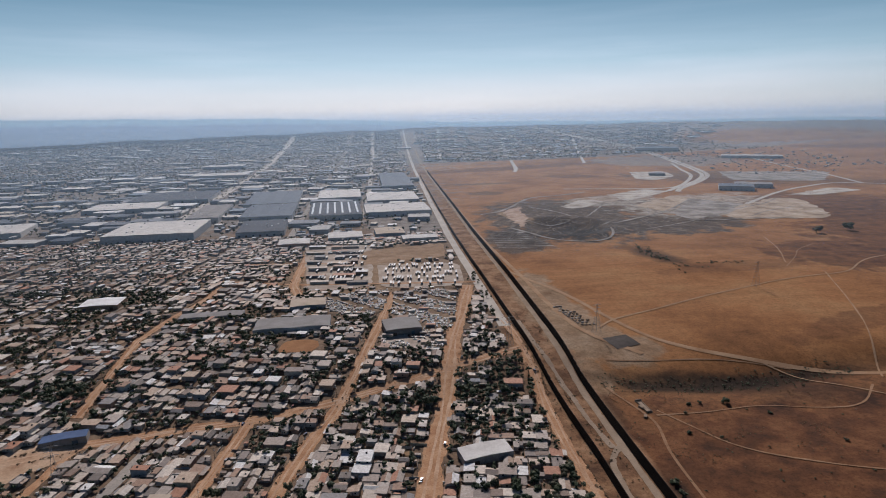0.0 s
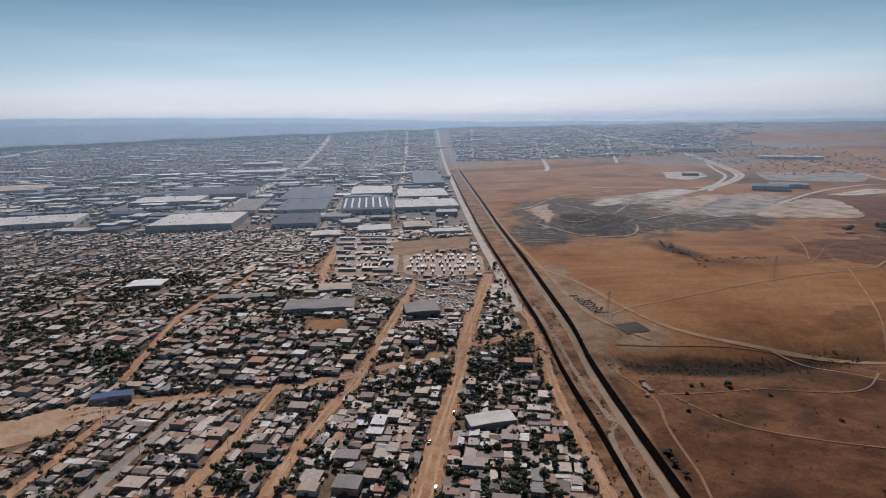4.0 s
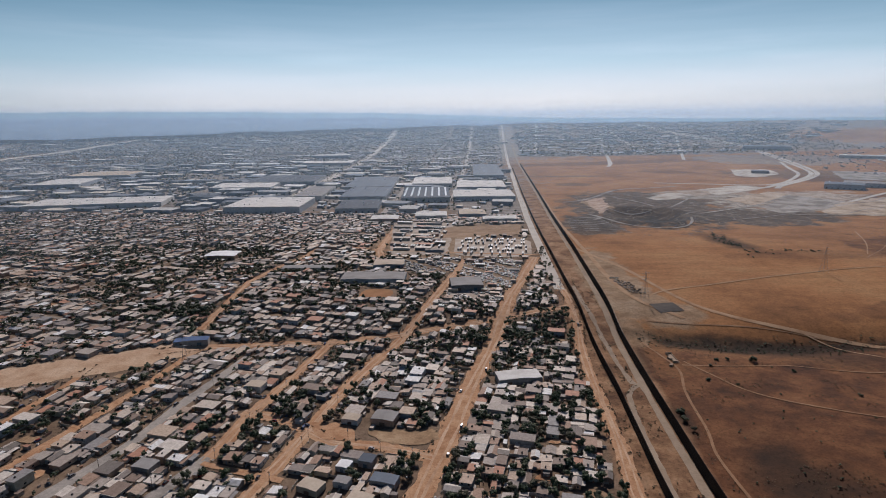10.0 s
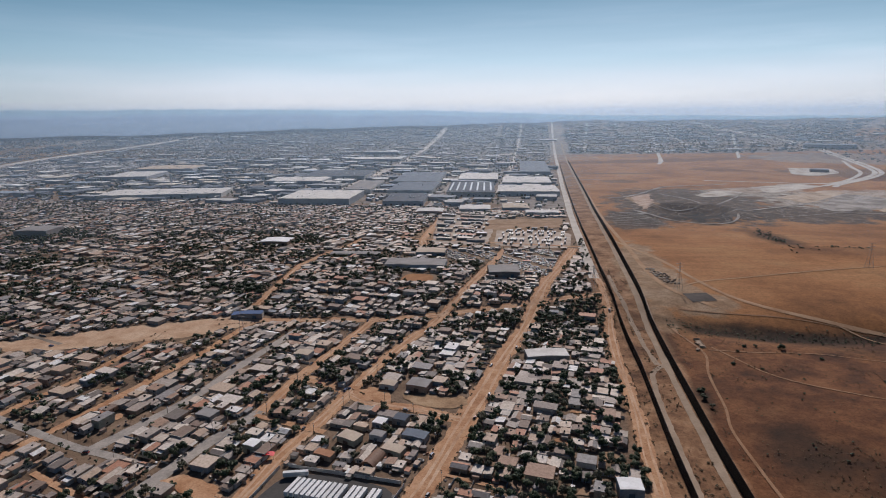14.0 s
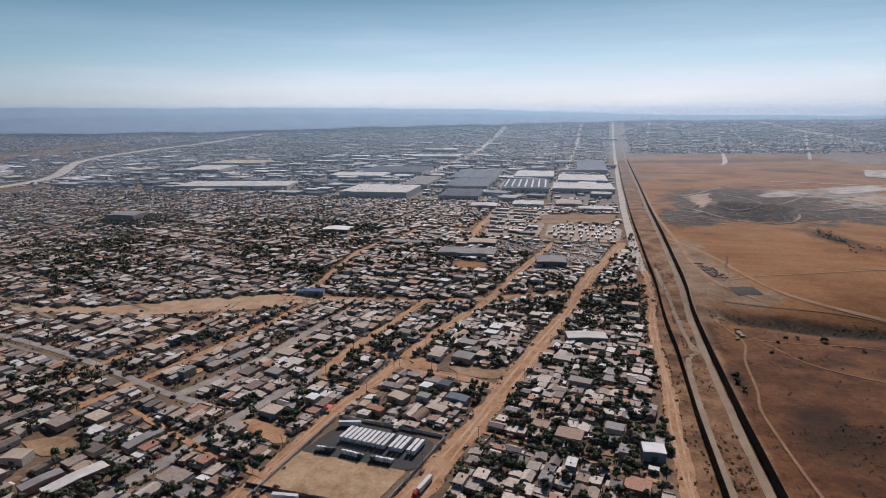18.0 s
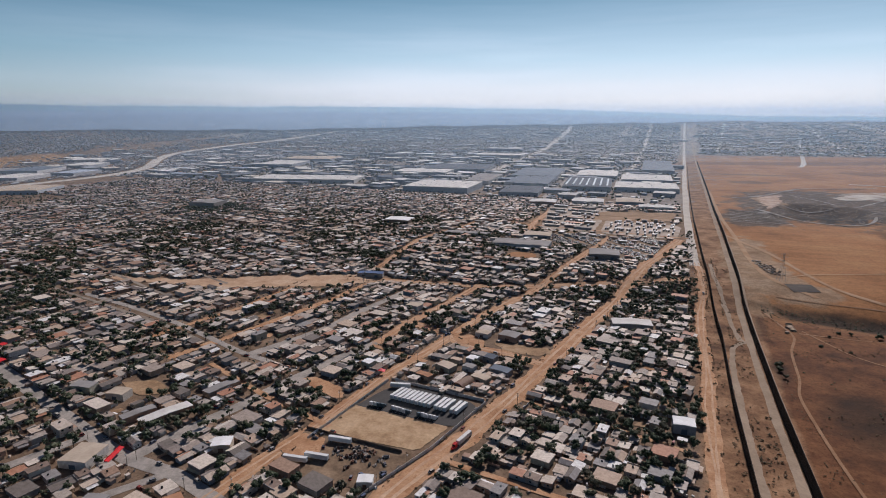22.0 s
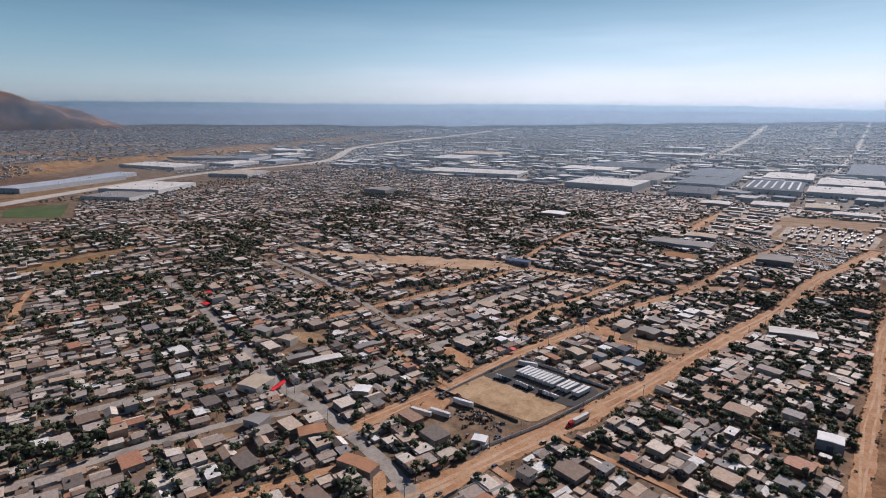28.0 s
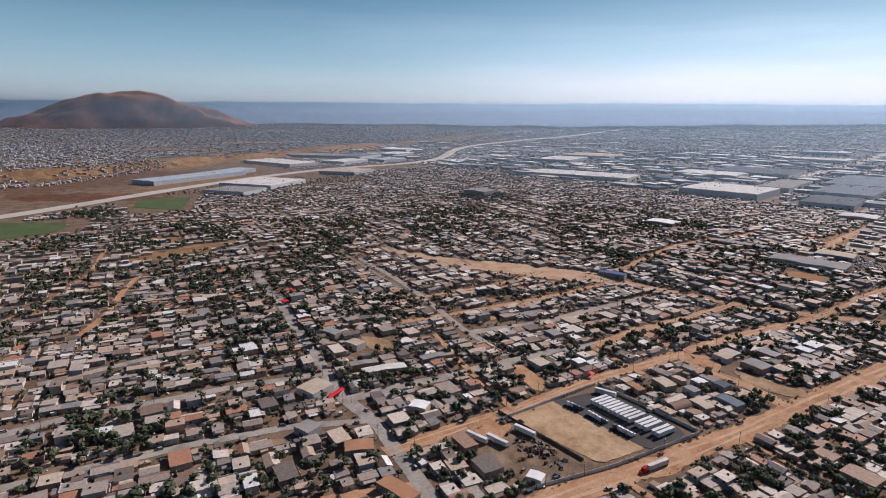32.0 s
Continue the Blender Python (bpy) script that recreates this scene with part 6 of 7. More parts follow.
many("dry_weeds", TREE_TPL, rng.integers(0, 6, len(x)), np.stack([x, y, ground_z(x, y) - 0.8 * s, rng.uniform(0, 6, len(x)), s * 1.8, s * 1.8, s], 1), [M_DRY, M_BARK], "dry brown weeds beside the border fences", "weeds")
# dry brush along the verges of the dirt streets
vr = np.random.default_rng(21)
vx, vy = [], []
for tag, w, kind, pts in STREETS:
    if kind == "d":
        p = resample(pts, 1.6)
        t = np.gradient(p, axis=0)
        nrm = np.stack([-t[:, 1], t[:, 0]], 1) / np.hypot(t[:, 0], t[:, 1])[:, None]
        for side in (-1, 1):
            m = vr.random(len(p)) < np.clip(0.22 + 0.5 * np.array([noise.noise(Vector((a / 25, b / 25, 3.1 * side))) for a, b in p]), 0.02, 0.7)
            q = (p + nrm * (side * (w * 0.5 + vr.normal(0.2, 0.8, len(p))))[:, None])[m]
            vx, vy = np.append(vx, q[:, 0]), np.append(vy, q[:, 1])
vs = vr.uniform(0.09, 0.26, len(vx))
many("dry_weeds", TREE_TPL, vr.integers(0, 6, len(vx)), np.stack([vx, vy, ground_z(vx, vy) - 1.2 * vs, vr.uniform(0, 6, len(vx)), vs * 1.7, vs * 1.7, vs], 1), [M_DRY, M_BARK], "dry brown brush along the dirt streets", "weeds")
x, y = rng.uniform(163, 600, 22000), rng.uniform(-60, 436, 22000)
lump = np.array([noise.noise(Vector((a / 34, b / 26, 3.1))) + 0.5 * noise.noise(Vector((a / 9, b / 9, 5.1))) for a, b in zip(x, y)])
lump += 0.55 * np.exp(-(((x - 232) / 34) ** 2 + ((y - 205) / 40) ** 2)) + 0.4 * np.exp(-((x - 166) / 5) ** 2)
m = lump > rng.uniform(0.12, 0.75, 22000)
x, y = x[m], y[m]
s = rng.uniform(0.05, 0.17, len(x))
many("scrub_bushes", TREE_TPL, rng.integers(0, 6, len(x)), np.stack([x, y, ground_z(x, y) - 0.8 * s, rng.uniform(0, 6, len(x)), s * 1.6, s * 1.6, s], 1), [M_DRY, M_BARK], "dark dry scrub in patches on the slope", "bushes")
x, y = np.concatenate([rng.normal(424, 8, 90), rng.normal(492, 24, 22), rng.normal(425, 25, 20)]), np.concatenate([rng.normal(890, 34, 90), rng.normal(812, 3, 22), rng.normal(800, 10, 20)])
s = rng.uniform(0.15, 0.6, len(x))
many("scrub_bushes", TREE_TPL, rng.integers(0, 6, len(x)), np.stack([x, y, ground_z(x, y) - 1.0 * s, rng.uniform(0, 6, len(x)), s * 1.5, s * 1.5, s], 1), [M_LEAF_MANY, M_BARK], "dark scrub along a dry gully", "bushes")
for k, (x, y, s) in enumerate(((828, 1024, 2.6), (907, 1038, 2.6), (1000, 1010, 1.4), (260, 403, 0.9), (228, 404, 0.6), (238, 405, 0.5), (218, 391, 0.5), (164, 303, 0.8), (165, 277, 0.6), (163, 290, 0.7), (205, 361, 0.6), (225, 350, 0.4), (285, 380, 0.5), (310, 330, 0.5), (290, 250, 0.5), (340, 240, 0.5))):
    root = thing("tree" if s > 1 else "bush", "lone dark spreading tree on dry grass" if s > 1 else "round dark green bush on dry slope", "tree" if s > 1 else "bush", at=at_ground(x, y, 40.0 * k))
    if s > 1:
        part("trunk", TREES[k % 6][1], M_BARK, root)
    part("crown", TREES[k % 6][0], M_LEAF, root)
    root.scale = (s * 1.15, s * 1.15, s)
    if s < 1:
        root.location.z -= 1.6 * s

made = {}
rowpts = [(-242 + 22 * k / 9 + cr_, 16 + 44 * k / 9) for k, cr_ in zip(range(10), (0, 1, -1, 0.5, -0.6, 1, 0, -1, 0.6, 0))] + [(-229, 112), (-233, 104), (-226, 120), (-262, 66), (-268, 60), (-258, 72), (-236, 66), (-22, 112), (-70, 208), (-66, 205)]
for k, (x, y) in enumerate(rowpts):
    m = at_ground(x, y, 47.0 * k)
    v = k % 6
    if v in made:
        copy_thing(made[v], m)
        continue
    root = thing("tree", "large bushy dark green street tree", "tree", "street trees", m)
    part("trunk", TREES[v][1], M_BARK, root)
    part("crown", TREES[v][0], M_LEAF, root)
    made[v] = root

# ---- vehicles ----
M_CAR = piece_mat("car_paint", [(0.36, 0.36, 0.36), (0.05, 0.05, 0.055), (0.18, 0.19, 0.21), (0.09, 0.09, 0.10), (0.25, 0.04, 0.03), (0.08, 0.11, 0.2), (0.16, 0.16, 0.17), (0.45, 0.42, 0.36)], 0.3, spec=0.5, dirt=0.25)
M_TYRE = piece_mat("tyre_rubber", [(0.02, 0.02, 0.02)], 0.9)
M_TRAILER = piece_mat("trailer_white", [(0.66, 0.66, 0.65), (0.58, 0.58, 0.57), (0.70, 0.70, 0.69)], 0.45, dirt=0.25, scale=0.4)
M_CAB = piece_mat("cab_paint", [(0.72, 0.72, 0.72), (0.7, 0.7, 0.7), (0.05, 0.09, 0.12), (0.66, 0.66, 0.67), (0.72, 0.73, 0.72), (0.6, 0.6, 0.6), (0.68, 0.68, 0.7), (0.7, 0.7, 0.7)], 0.35, spec=0.5, dirt=0.2)
M_RED = piece_mat("red_cloth", [(0.62, 0.015, 0.02)], 0.6, dirt=0.3)
M_FRAME = piece_mat("chassis_steel", [(0.05, 0.05, 0.05)], 0.7)


def wheel_build(x, y, r, w):
    return Build().tube((x - w / 2, y, r), (x + w / 2, y, r), r, r, 10)


def wheel_rim(x, y, r, w):
    s = 1 if x > 0 else -1
    return Build().tube((x + s * w * 0.3, y, r), (x + s * (w / 2 + 0.02), y, r), r * 0.6, r * 0.55, 8)


def car_thing(m, van=False):
    root = thing("van" if van else "car", "parked pale van with dark windows" if van else "parked saloon car with dark windows", "van" if van else "car", "parked cars", m)
    L, W = (2.5, 0.95) if van else (2.2, 0.88)
    hood = 0.95 if not van else 1.1
    part("body", Build().add([(-W, -L, 0.3), (W, -L, 0.3), (W, L, 0.3), (-W, L, 0.3), (-W, -L + 0.1, hood - 0.1), (W, -L + 0.1, hood - 0.1), (W, L - 0.1, hood), (-W, L - 0.1, hood)],
                             [(4, 5, 6, 7), (0, 1, 5, 4), (1, 2, 6, 5), (2, 3, 7, 6), (3, 0, 4, 7), (3, 2, 1, 0)]), M_CAR, root)
    a, b, t = (-1.1, 1.9, 1.48) if not van else (-1.4, 2.4, 2.0)
    part("glasshouse", Build().add([(-W + 0.05, a - 0.45, hood - 0.08), (W - 0.05, a - 0.45, hood - 0.08), (W - 0.05, b + 0.05, hood), (-W + 0.05, b + 0.05, hood), (-W + 0.2, a + 0.25, t), (W - 0.2, a + 0.25, t), (W - 0.2, b - 0.5, t), (-W + 0.2, b - 0.5, t)],
                                [(0, 1, 5, 4), (1, 2, 6, 5), (2, 3, 7, 6), (3, 0, 4, 7)]), M_GLASS, root)
    part("roof", Build().slab([(-W + 0.18, a + 0.2, t + 0.05), (W - 0.18, a + 0.2, t + 0.05), (W - 0.18, b - 0.45, t + 0.05), (-W + 0.18, b - 0.45, t + 0.05)], 0.06), M_CAR, root)
    for sx_ in (-W + 0.08, W - 0.08):
        for yy in (-1.35, 1.35):
            wh = part("wheel", wheel_build(sx_, yy, 0.32, 0.2), M_TYRE, root)
            part("rim", wheel_rim(sx_, yy, 0.32, 0.2), M_SKYLIGHT, wh)
    return root


def along(pts, step, off, jitter, r):
    p = resample(pts, 2.0)
    out = []
    s = r.uniform(0, step)
    d = np.concatenate([[0], np.cumsum(np.hypot(*np.diff(p, axis=0).T))])
    while s < d[-1] - 3:
        i = int(np.searchsorted(d, s))
        t = p[min(i + 1, len(p) - 1)] - p[max(i - 1, 0)]
        t = t / np.hypot(*t)
        side = r.choice((-1, 1))
        q = p[i] + np.array([-t[1], t[0]]) * off * side
        out.append((q[0], q[1], math.degrees(math.atan2(t[1], t[0])) - 90 + (180 if r.random() < 0.5 else 0) + r.uniform(-jitter, jitter)))
        s += step * r.uniform(0.5, 1.6)
    return out


cr = random.Random(8)
spots = []
for tag, w, kind, pts in STREETS[:11]:
    spots += [p for p in along(pts, 24, w * 0.36, 8, cr) if p[1] < 430]
    cr.random()
cars = {}
for x, y, a in spots[::2][:90]:
    van = cr.random() < 0.2
    m = at_ground(x, y, a, 0.08)
    if van in cars:
        copy_thing(cars[van], m)
    else:
        cars[van] = car_thing(m, van)
# cars far along the streets and in yards, joined
cb = Build().add([(-0.9, -2.2, 0.1), (0.9, -2.2, 0.1), (0.9, 2.2, 0.1), (-0.9, 2.2, 0.1), (-0.9, -2.1, 0.9), (0.9, -2.1, 0.9), (0.9, 2.1, 0.9), (-0.9, 2.1, 0.9)], [(4, 5, 6, 7), (0, 1, 5, 4), (1, 2, 6, 5), (2, 3, 7, 6), (3, 0, 4, 7)]).box(-0.7, -1.2, 0.9, 0.7, 1.5, 1.45)
M_CAR_MANY = piece_mat("car_paint_mixed", [(0.34, 0.33, 0.31), (0.04, 0.04, 0.04), (0.14, 0.135, 0.13), (0.07, 0.065, 0.06), (0.05, 0.045, 0.04), (0.11, 0.09, 0.075), (0.25, 0.04, 0.03), (0.08, 0.11, 0.2), (0.16, 0.16, 0.17)], 0.6, island=True, spec=0.25, dirt=0.4)
cx, cy = lots(-640, 92, -230, 640, 10, 8.3, 10.4, rng)
okc = road_clear(cx, cy, 1.6) & ~road_clear(cx, cy, 6.0) & (rng.random(len(cx)) < 0.2)
sal = []
for pts in SALVAGE:
    q = np.array(pts)
    a, b = lots(q[:, 0].min(), q[:, 0].max(), q[:, 1].min(), q[:, 1].max(), 8, 2.7, 5.4, rng, 0.15)
    m = inside(a, b, pts) & (rng.random(len(a)) < 0.7) & (np.sin(a / 9.0 + 0.1 * b) > -0.7)
    sal.append((a[m], b[m]))
M_WRECK = piece_mat("wreck_paint_mixed", [(0.40, 0.40, 0.39), (0.03, 0.03, 0.03), (0.06, 0.055, 0.05), (0.17, 0.165, 0.16), (0.09, 0.08, 0.07), (0.16, 0.05, 0.035), (0.06, 0.08, 0.14), (0.04, 0.04, 0.04), (0.05, 0.045, 0.04), (0.10, 0.09, 0.08)], 0.5, island=True, spec=0.35, dirt=0.3)
wx, wy = np.concatenate([s_[0] for s_ in sal]), np.concatenate([s_[1] for s_ in sal])
nc = len(wx)
many("salvage_cars", [cb], np.zeros(nc, int), np.stack([wx, wy, ground_z(wx, wy), rng.choice([0, 1.57], nc, p=[0.8, 0.2]) - 0.17 + rng.normal(0, 0.15, nc), *([rng.uniform(0.95, 1.25, nc)] * 3)], 1), [M_WRECK], "old cars packed in rows in salvage yards", "cars")
yx, yy = [], []
for pts in SALVAGE:
    q = np.array(pts)
    a, b = lots(q[:, 0].min(), q[:, 0].max(), q[:, 1].min(), q[:, 1].max(), 8, 17, 26, rng, 0.3)
    m = inside(a, b, pts) & (rng.random(len(a)) < 0.5)
    yx, yy = np.append(yx, a[m]), np.append(yy, b[m])
ns = len(yx)
many("yard_sheds", [simple], np.zeros(ns, int), np.stack([yx, yy, ground_z(yx, yy) - 0.1, np.full(ns, -0.15), rng.uniform(6, 13, ns), rng.uniform(4, 8, ns), rng.uniform(3, 4.5, ns)], 1), [M_WALL_MANY, M_ROOF_MANY], "small sheds in the salvage yards", "sheds")
cx, cy = cx[okc], cy[okc]
nc = len(cx)
many("parked_cars", [cb], np.zeros(nc, int), np.stack([cx, cy, ground_z(cx, cy), rng.choice([0, 1.57], nc) - 0.17 + rng.normal(0, 0.1, nc), *([np.ones(nc)] * 3)], 1), [M_CAR_MANY], "cars parked in yards and at kerbs", "cars")
dx, dy = np.concatenate([np.full(7, x_) for x_ in (-128, -92, -66)]), np.tile(np.linspace(790, 1050, 7), 3)
dx, dy = dx + rng.uniform(-6, 6, 21) - (dy - 790) * 0.1, dy + rng.uniform(-8, 8, 21)
many("depot_sheds", [simple], np.zeros(21, int), np.stack([dx, dy, ground_z(dx, dy) - 0.2, rng.normal(-0.1, 0.03, 21), rng.uniform(14, 34, 21), rng.uniform(7, 13, 21), rng.uniform(4, 6, 21)], 1), [M_WALL_MANY, M_ROOF_MANY], "long pale sheds between lorry yards", "sheds")
# lorry trailers lined up in the far park
lx, ly = lots(-32, 80, 764, 882, 4, 4.0, 27, rng, 0.1)
lx2, ly2 = lots(-140, -62, 775, 1040, 6, 4.2, 46, rng, 0.1)
lx, ly = np.append(lx, lx2), np.append(ly, ly2)
ok = rng.random(len(lx)) < 0.5
lx, ly = lx[ok], ly[ok]
many("parked_trailers", [Build().box(-1.3, -7, 1.0, 1.3, 7, 4.0, bottom=True).box(-1.0, 3, 0, 1.0, 6, 1.0)], np.zeros(len(lx), int), np.stack([lx, ly, ground_z(lx, ly), rng.normal(-0.07, 0.05, len(lx)), *([np.ones(len(lx))] * 3)], 1), [piece_mat("trailer_paint_mixed", [(0.34, 0.34, 0.335), (0.18, 0.19, 0.21), (0.42, 0.41, 0.395), (0.11, 0.11, 0.12), (0.26, 0.235, 0.21)], 0.5, island=True)], "white trailers parked in rows", "trailers")


def trailer_thing(m):
    root = thing("trailer", "white box trailer parked in a row", "trailer", "trailers in the yard", m)
    part("box", Build().box(-1.22, -7.6, 1.15, 1.22, 7.6, 4.0, bottom=True), M_TRAILER, root)
    part("chassis", Build().box(-0.5, -7.5, 0.85, 0.5, 7.8, 1.14, bottom=True), M_FRAME, root)
    part("door", Build().box(-1.15, -7.66, 1.3, 1.15, -7.6, 3.9, bottom=True), M_SKYLIGHT, root)
    for yy in (5.6, 6.8):
        for xx in (-1.0, 1.0):
            wh = part("wheel", wheel_build(xx, yy, 0.5, 0.45), M_TYRE, root)
            part("rim", wheel_rim(xx, yy, 0.5, 0.45), M_SKYLIGHT, wh)
    for xx in (-0.7, 0.7):
        part("landing_leg", Build().box(xx - 0.08, -5.0, 0, xx + 0.08, -4.8, 0.86), M_FRAME, root)
    return root


def tractor_thing(m):
    root = thing("lorry_tractor", "lorry tractor unit parked in the yard", "lorry", "tractors in the yard", m)
    part("cab", Build().add([(-1.2, -0.6, 0.9), (1.2, -0.6, 0.9), (1.2, 1.9, 0.9), (-1.2, 1.9, 0.9), (-1.1, -0.2, 3.1), (1.1, -0.2, 3.1), (1.1, 1.9, 3.7), (-1.1, 1.9, 3.7)],
                            [(4, 5, 6, 7), (0, 1, 5, 4), (1, 2, 6, 5), (2, 3, 7, 6), (3, 0, 4, 7), (3, 2, 1, 0)]), M_CAB, root)
    part("hood", Build().add([(-0.9, -2.6, 0.7), (0.9, -2.6, 0.7), (1.0, -0.62, 0.7), (-1.0, -0.62, 0.7), (-0.8, -2.5, 1.6), (0.8, -2.5, 1.6), (1.0, -0.62, 2.0), (-1.0, -0.62, 2.0)],
                             [(4, 5, 6, 7), (0, 1, 5, 4), (1, 2, 6, 5), (2, 3, 7, 6), (3, 0, 4, 7), (3, 2, 1, 0)]), M_CAB, root)
    part("windscreen", Build().slab([(-1.0, -0.56, 2.15), (1.0, -0.56, 2.15), (0.95, -0.3, 2.95), (-0.95, -0.3, 2.95)], 0.04), M_GLASS, root)
    part("chassis", Build().box(-0.45, -2.3, 0.55, 0.45, 4.4, 0.89, bottom=True), M_FRAME, root)
    for yy in (-1.7, 2.6, 3.8):
        for xx in (-1.0, 1.0):
            wh = part("wheel", wheel_build(xx, yy, 0.5, 0.35), M_TYRE, root)
            part("rim", wheel_rim(xx, yy, 0.5, 0.35), M_SKYLIGHT, wh)
    return root


first = None
for k in range(15):
    gap = 2.0 if k >= 10 else 0.0
    gap += 2.2 if k >= 13 else 0.0
    m = at_ground(-107.4 + 3.36 * k + gap, 136 - 0.28 * k, -10, 0.15)
    first = copy_thing(first, m) if first else trailer_thing(m)
copy_thing(first, at_ground(-111, 148.5, -75, 0.15))
first = None
for k in range(14):
    gap = (0, 0, 0, 0, 7, 7, 7, 7, 7, 14, 14, 14, 14, 14)[k]
    m = at_ground(-118 + 2.95 * k + gap * 0.8, 117 - 0.2 * k + cr.uniform(-0.5, 0.5), 168, 0.15)
    first = copy_thing(first, m) if first else tractor_thing(m)
# the red lorry on the dirt street
rig = trailer_thing(at_ground(-41.2, 97, -12, 0.1))
rig["label"] = "white trailer behind a red lorry on the dirt street"
cab = tractor_thing(at_ground(-43.9, 86.3, -12, 0.1))
cab["label"] = "red lorry tractor unit on the dirt street"
for o in cab.children:
    if o.name.startswith(("cab", "hood")):
        o.data.materials.clear()
        o.data.materials.append(M_RED)

# ---- yard walls, banner, small things ----
M_WHITE_WALL = piece_mat("whitewashed_block", [(0.62, 0.60, 0.57)], 0.9, dirt=0.5)


def wall_run(name, a, b, h, mat, label):
    a, b = Vector((*a, 0)), Vector((*b, 0))
    d = (b - a).normalized()
    n = max(1, round((b - a).length / 4.0))
    root = thing(name, label, "wall", at=at_ground(a.x, a.y, math.degrees(math.atan2(d.y, d.x))))
    L = (b - a).length / n
    me = Build().box(0.004, -0.1, -0.2, L - 0.15, 0.1, h).mesh("panel", mat)
    po = Build().box(-0.14, -0.16, -0.2, 0.0, 0.16, h + 0.15).mesh("post", mat)
    for k in range(n):
        for nm, mesh in (("panel", me), ("post", po)):
            o = new(nm, mesh)
            o.parent = root
            o.location.x = k * L
    return root


wall_run("yard_wall", (-43, 149.5), (-57, 80), 2.4, M_WHITE_WALL, "whitewashed block wall along the dirt street")
wall_run("yard_wall", (-57, 80), (-73, 30), 2.4, M_WHITE_WALL, "whitewashed block wall beside the bare lot")
wall_run("yard_wall", (-135, 62), (-125, 156), 2.2, M_WHITE_WALL, "whitewashed block wall behind the truck yard")
wall_run("yard_wall", (-120, 158), (-45, 151.5), 2.2, M_WHITE_WALL, "pale block wall at the end of the truck yard")
banner = thing("banner", "red cloth banner hung along a shop front", "banner", at=at_ground(-229, -2, 20))
part("cloth", Build().box(-0.2, -8, 1.2, 0.2, 8, 4.4, bottom=True).slab([(0.2, -8, 3.9), (2.6, -8, 3.4), (2.6, 8, 3.4), (0.2, 8, 3.9)], 0.06), M_RED, banner)
for yy in (-7.5, 0, 7.5):
    part("post", Build().box(2.4, yy - 0.06, 0, 2.52, yy + 0.06, 3.34), M_WOOD, banner)
for x, y, w, d in ((-410, 46, 9, 6), (-442, 68, 7, 5), (-137, 165, 8, 5)):
    aw = thing("awning", "red cloth awning over a street stall", "awning", at=at_ground(x, y, 12))
    part("canopy", Build().slab([(-w / 2, -d / 2, 3.0), (0, -d / 2, 3.9), (0, d / 2, 3.9), (-w / 2, d / 2, 3.0)], 0.08).slab([(0, -d / 2, 3.9), (w / 2, -d / 2, 3.0), (w / 2, d / 2, 3.0), (0, d / 2, 3.9)], 0.08), M_RED, aw)
    for xx in (-w / 2 + 0.2, w / 2 - 0.2):
        for yy in (-d / 2 + 0.2, d / 2 - 0.2):
            part("post", Build().box(xx - 0.05, yy - 0.05, 0, xx + 0.05, yy + 0.05, 2.95), M_WOOD, aw)
# vaulted brown store beside the yard
vault = thing("vaulted_store", "rust-brown vaulted sheet store beside the truck yard", "store", at=at_ground(-68, 171, -15))
vb = Build()
pr = [(5.5 * math.cos(math.pi * i / 10), 5.0 * math.sin(math.pi * i / 10)) for i in range(11)]
vb.add([(px_, yy, pz) for yy in (-8, 8) for px_, pz in pr], [(i, i + 1, 12 + i, 11 + i) for i in range(10)] + [tuple(range(10, -1, -1)), tuple(range(11, 22))])
part("shell", vb, piece_mat("rusty_sheet", [(0.20, 0.11, 0.07)], 0.7, dirt=0.5), vault)
part("door", Build().box(-2, -8.08, 0, 2, -8.0, 3.4), M_DOOR, vault)

# ---- poles, masts ----
pole = None
for tag, w, kind, pts in STREETS[:9]:
    for x, y, a in along(pts, 42, w * 0.5 + 0.6, 0, cr):
        if y > 640:
            continue
        m = at_ground(x, y, a)
        if pole:
            copy_thing(pole, m)
            continue
        pole = thing("utility_pole", "wooden utility pole with a crossarm", "pole", "poles along the streets", m)
        part("post", Build().tube((0, 0, -0.5), (0, 0, 9.5), 0.16, 0.11, 6), M_WOOD, pole)
        part("crossarm", Build().box(-1.1, -0.07, 8.7, 1.1, 0.07, 8.86, bottom=True), M_WOOD, pole)
        part("transformer", Build().tube((0.35, 0, 6.9), (0.35, 0, 7.8), 0.28, 0.28, 8), M_SKYLIGHT, pole)
M_LATTICE = piece_mat("galvanised_steel", [(0.30, 0.31, 0.32)], 0.5, metal=0.6, dirt=0.3)


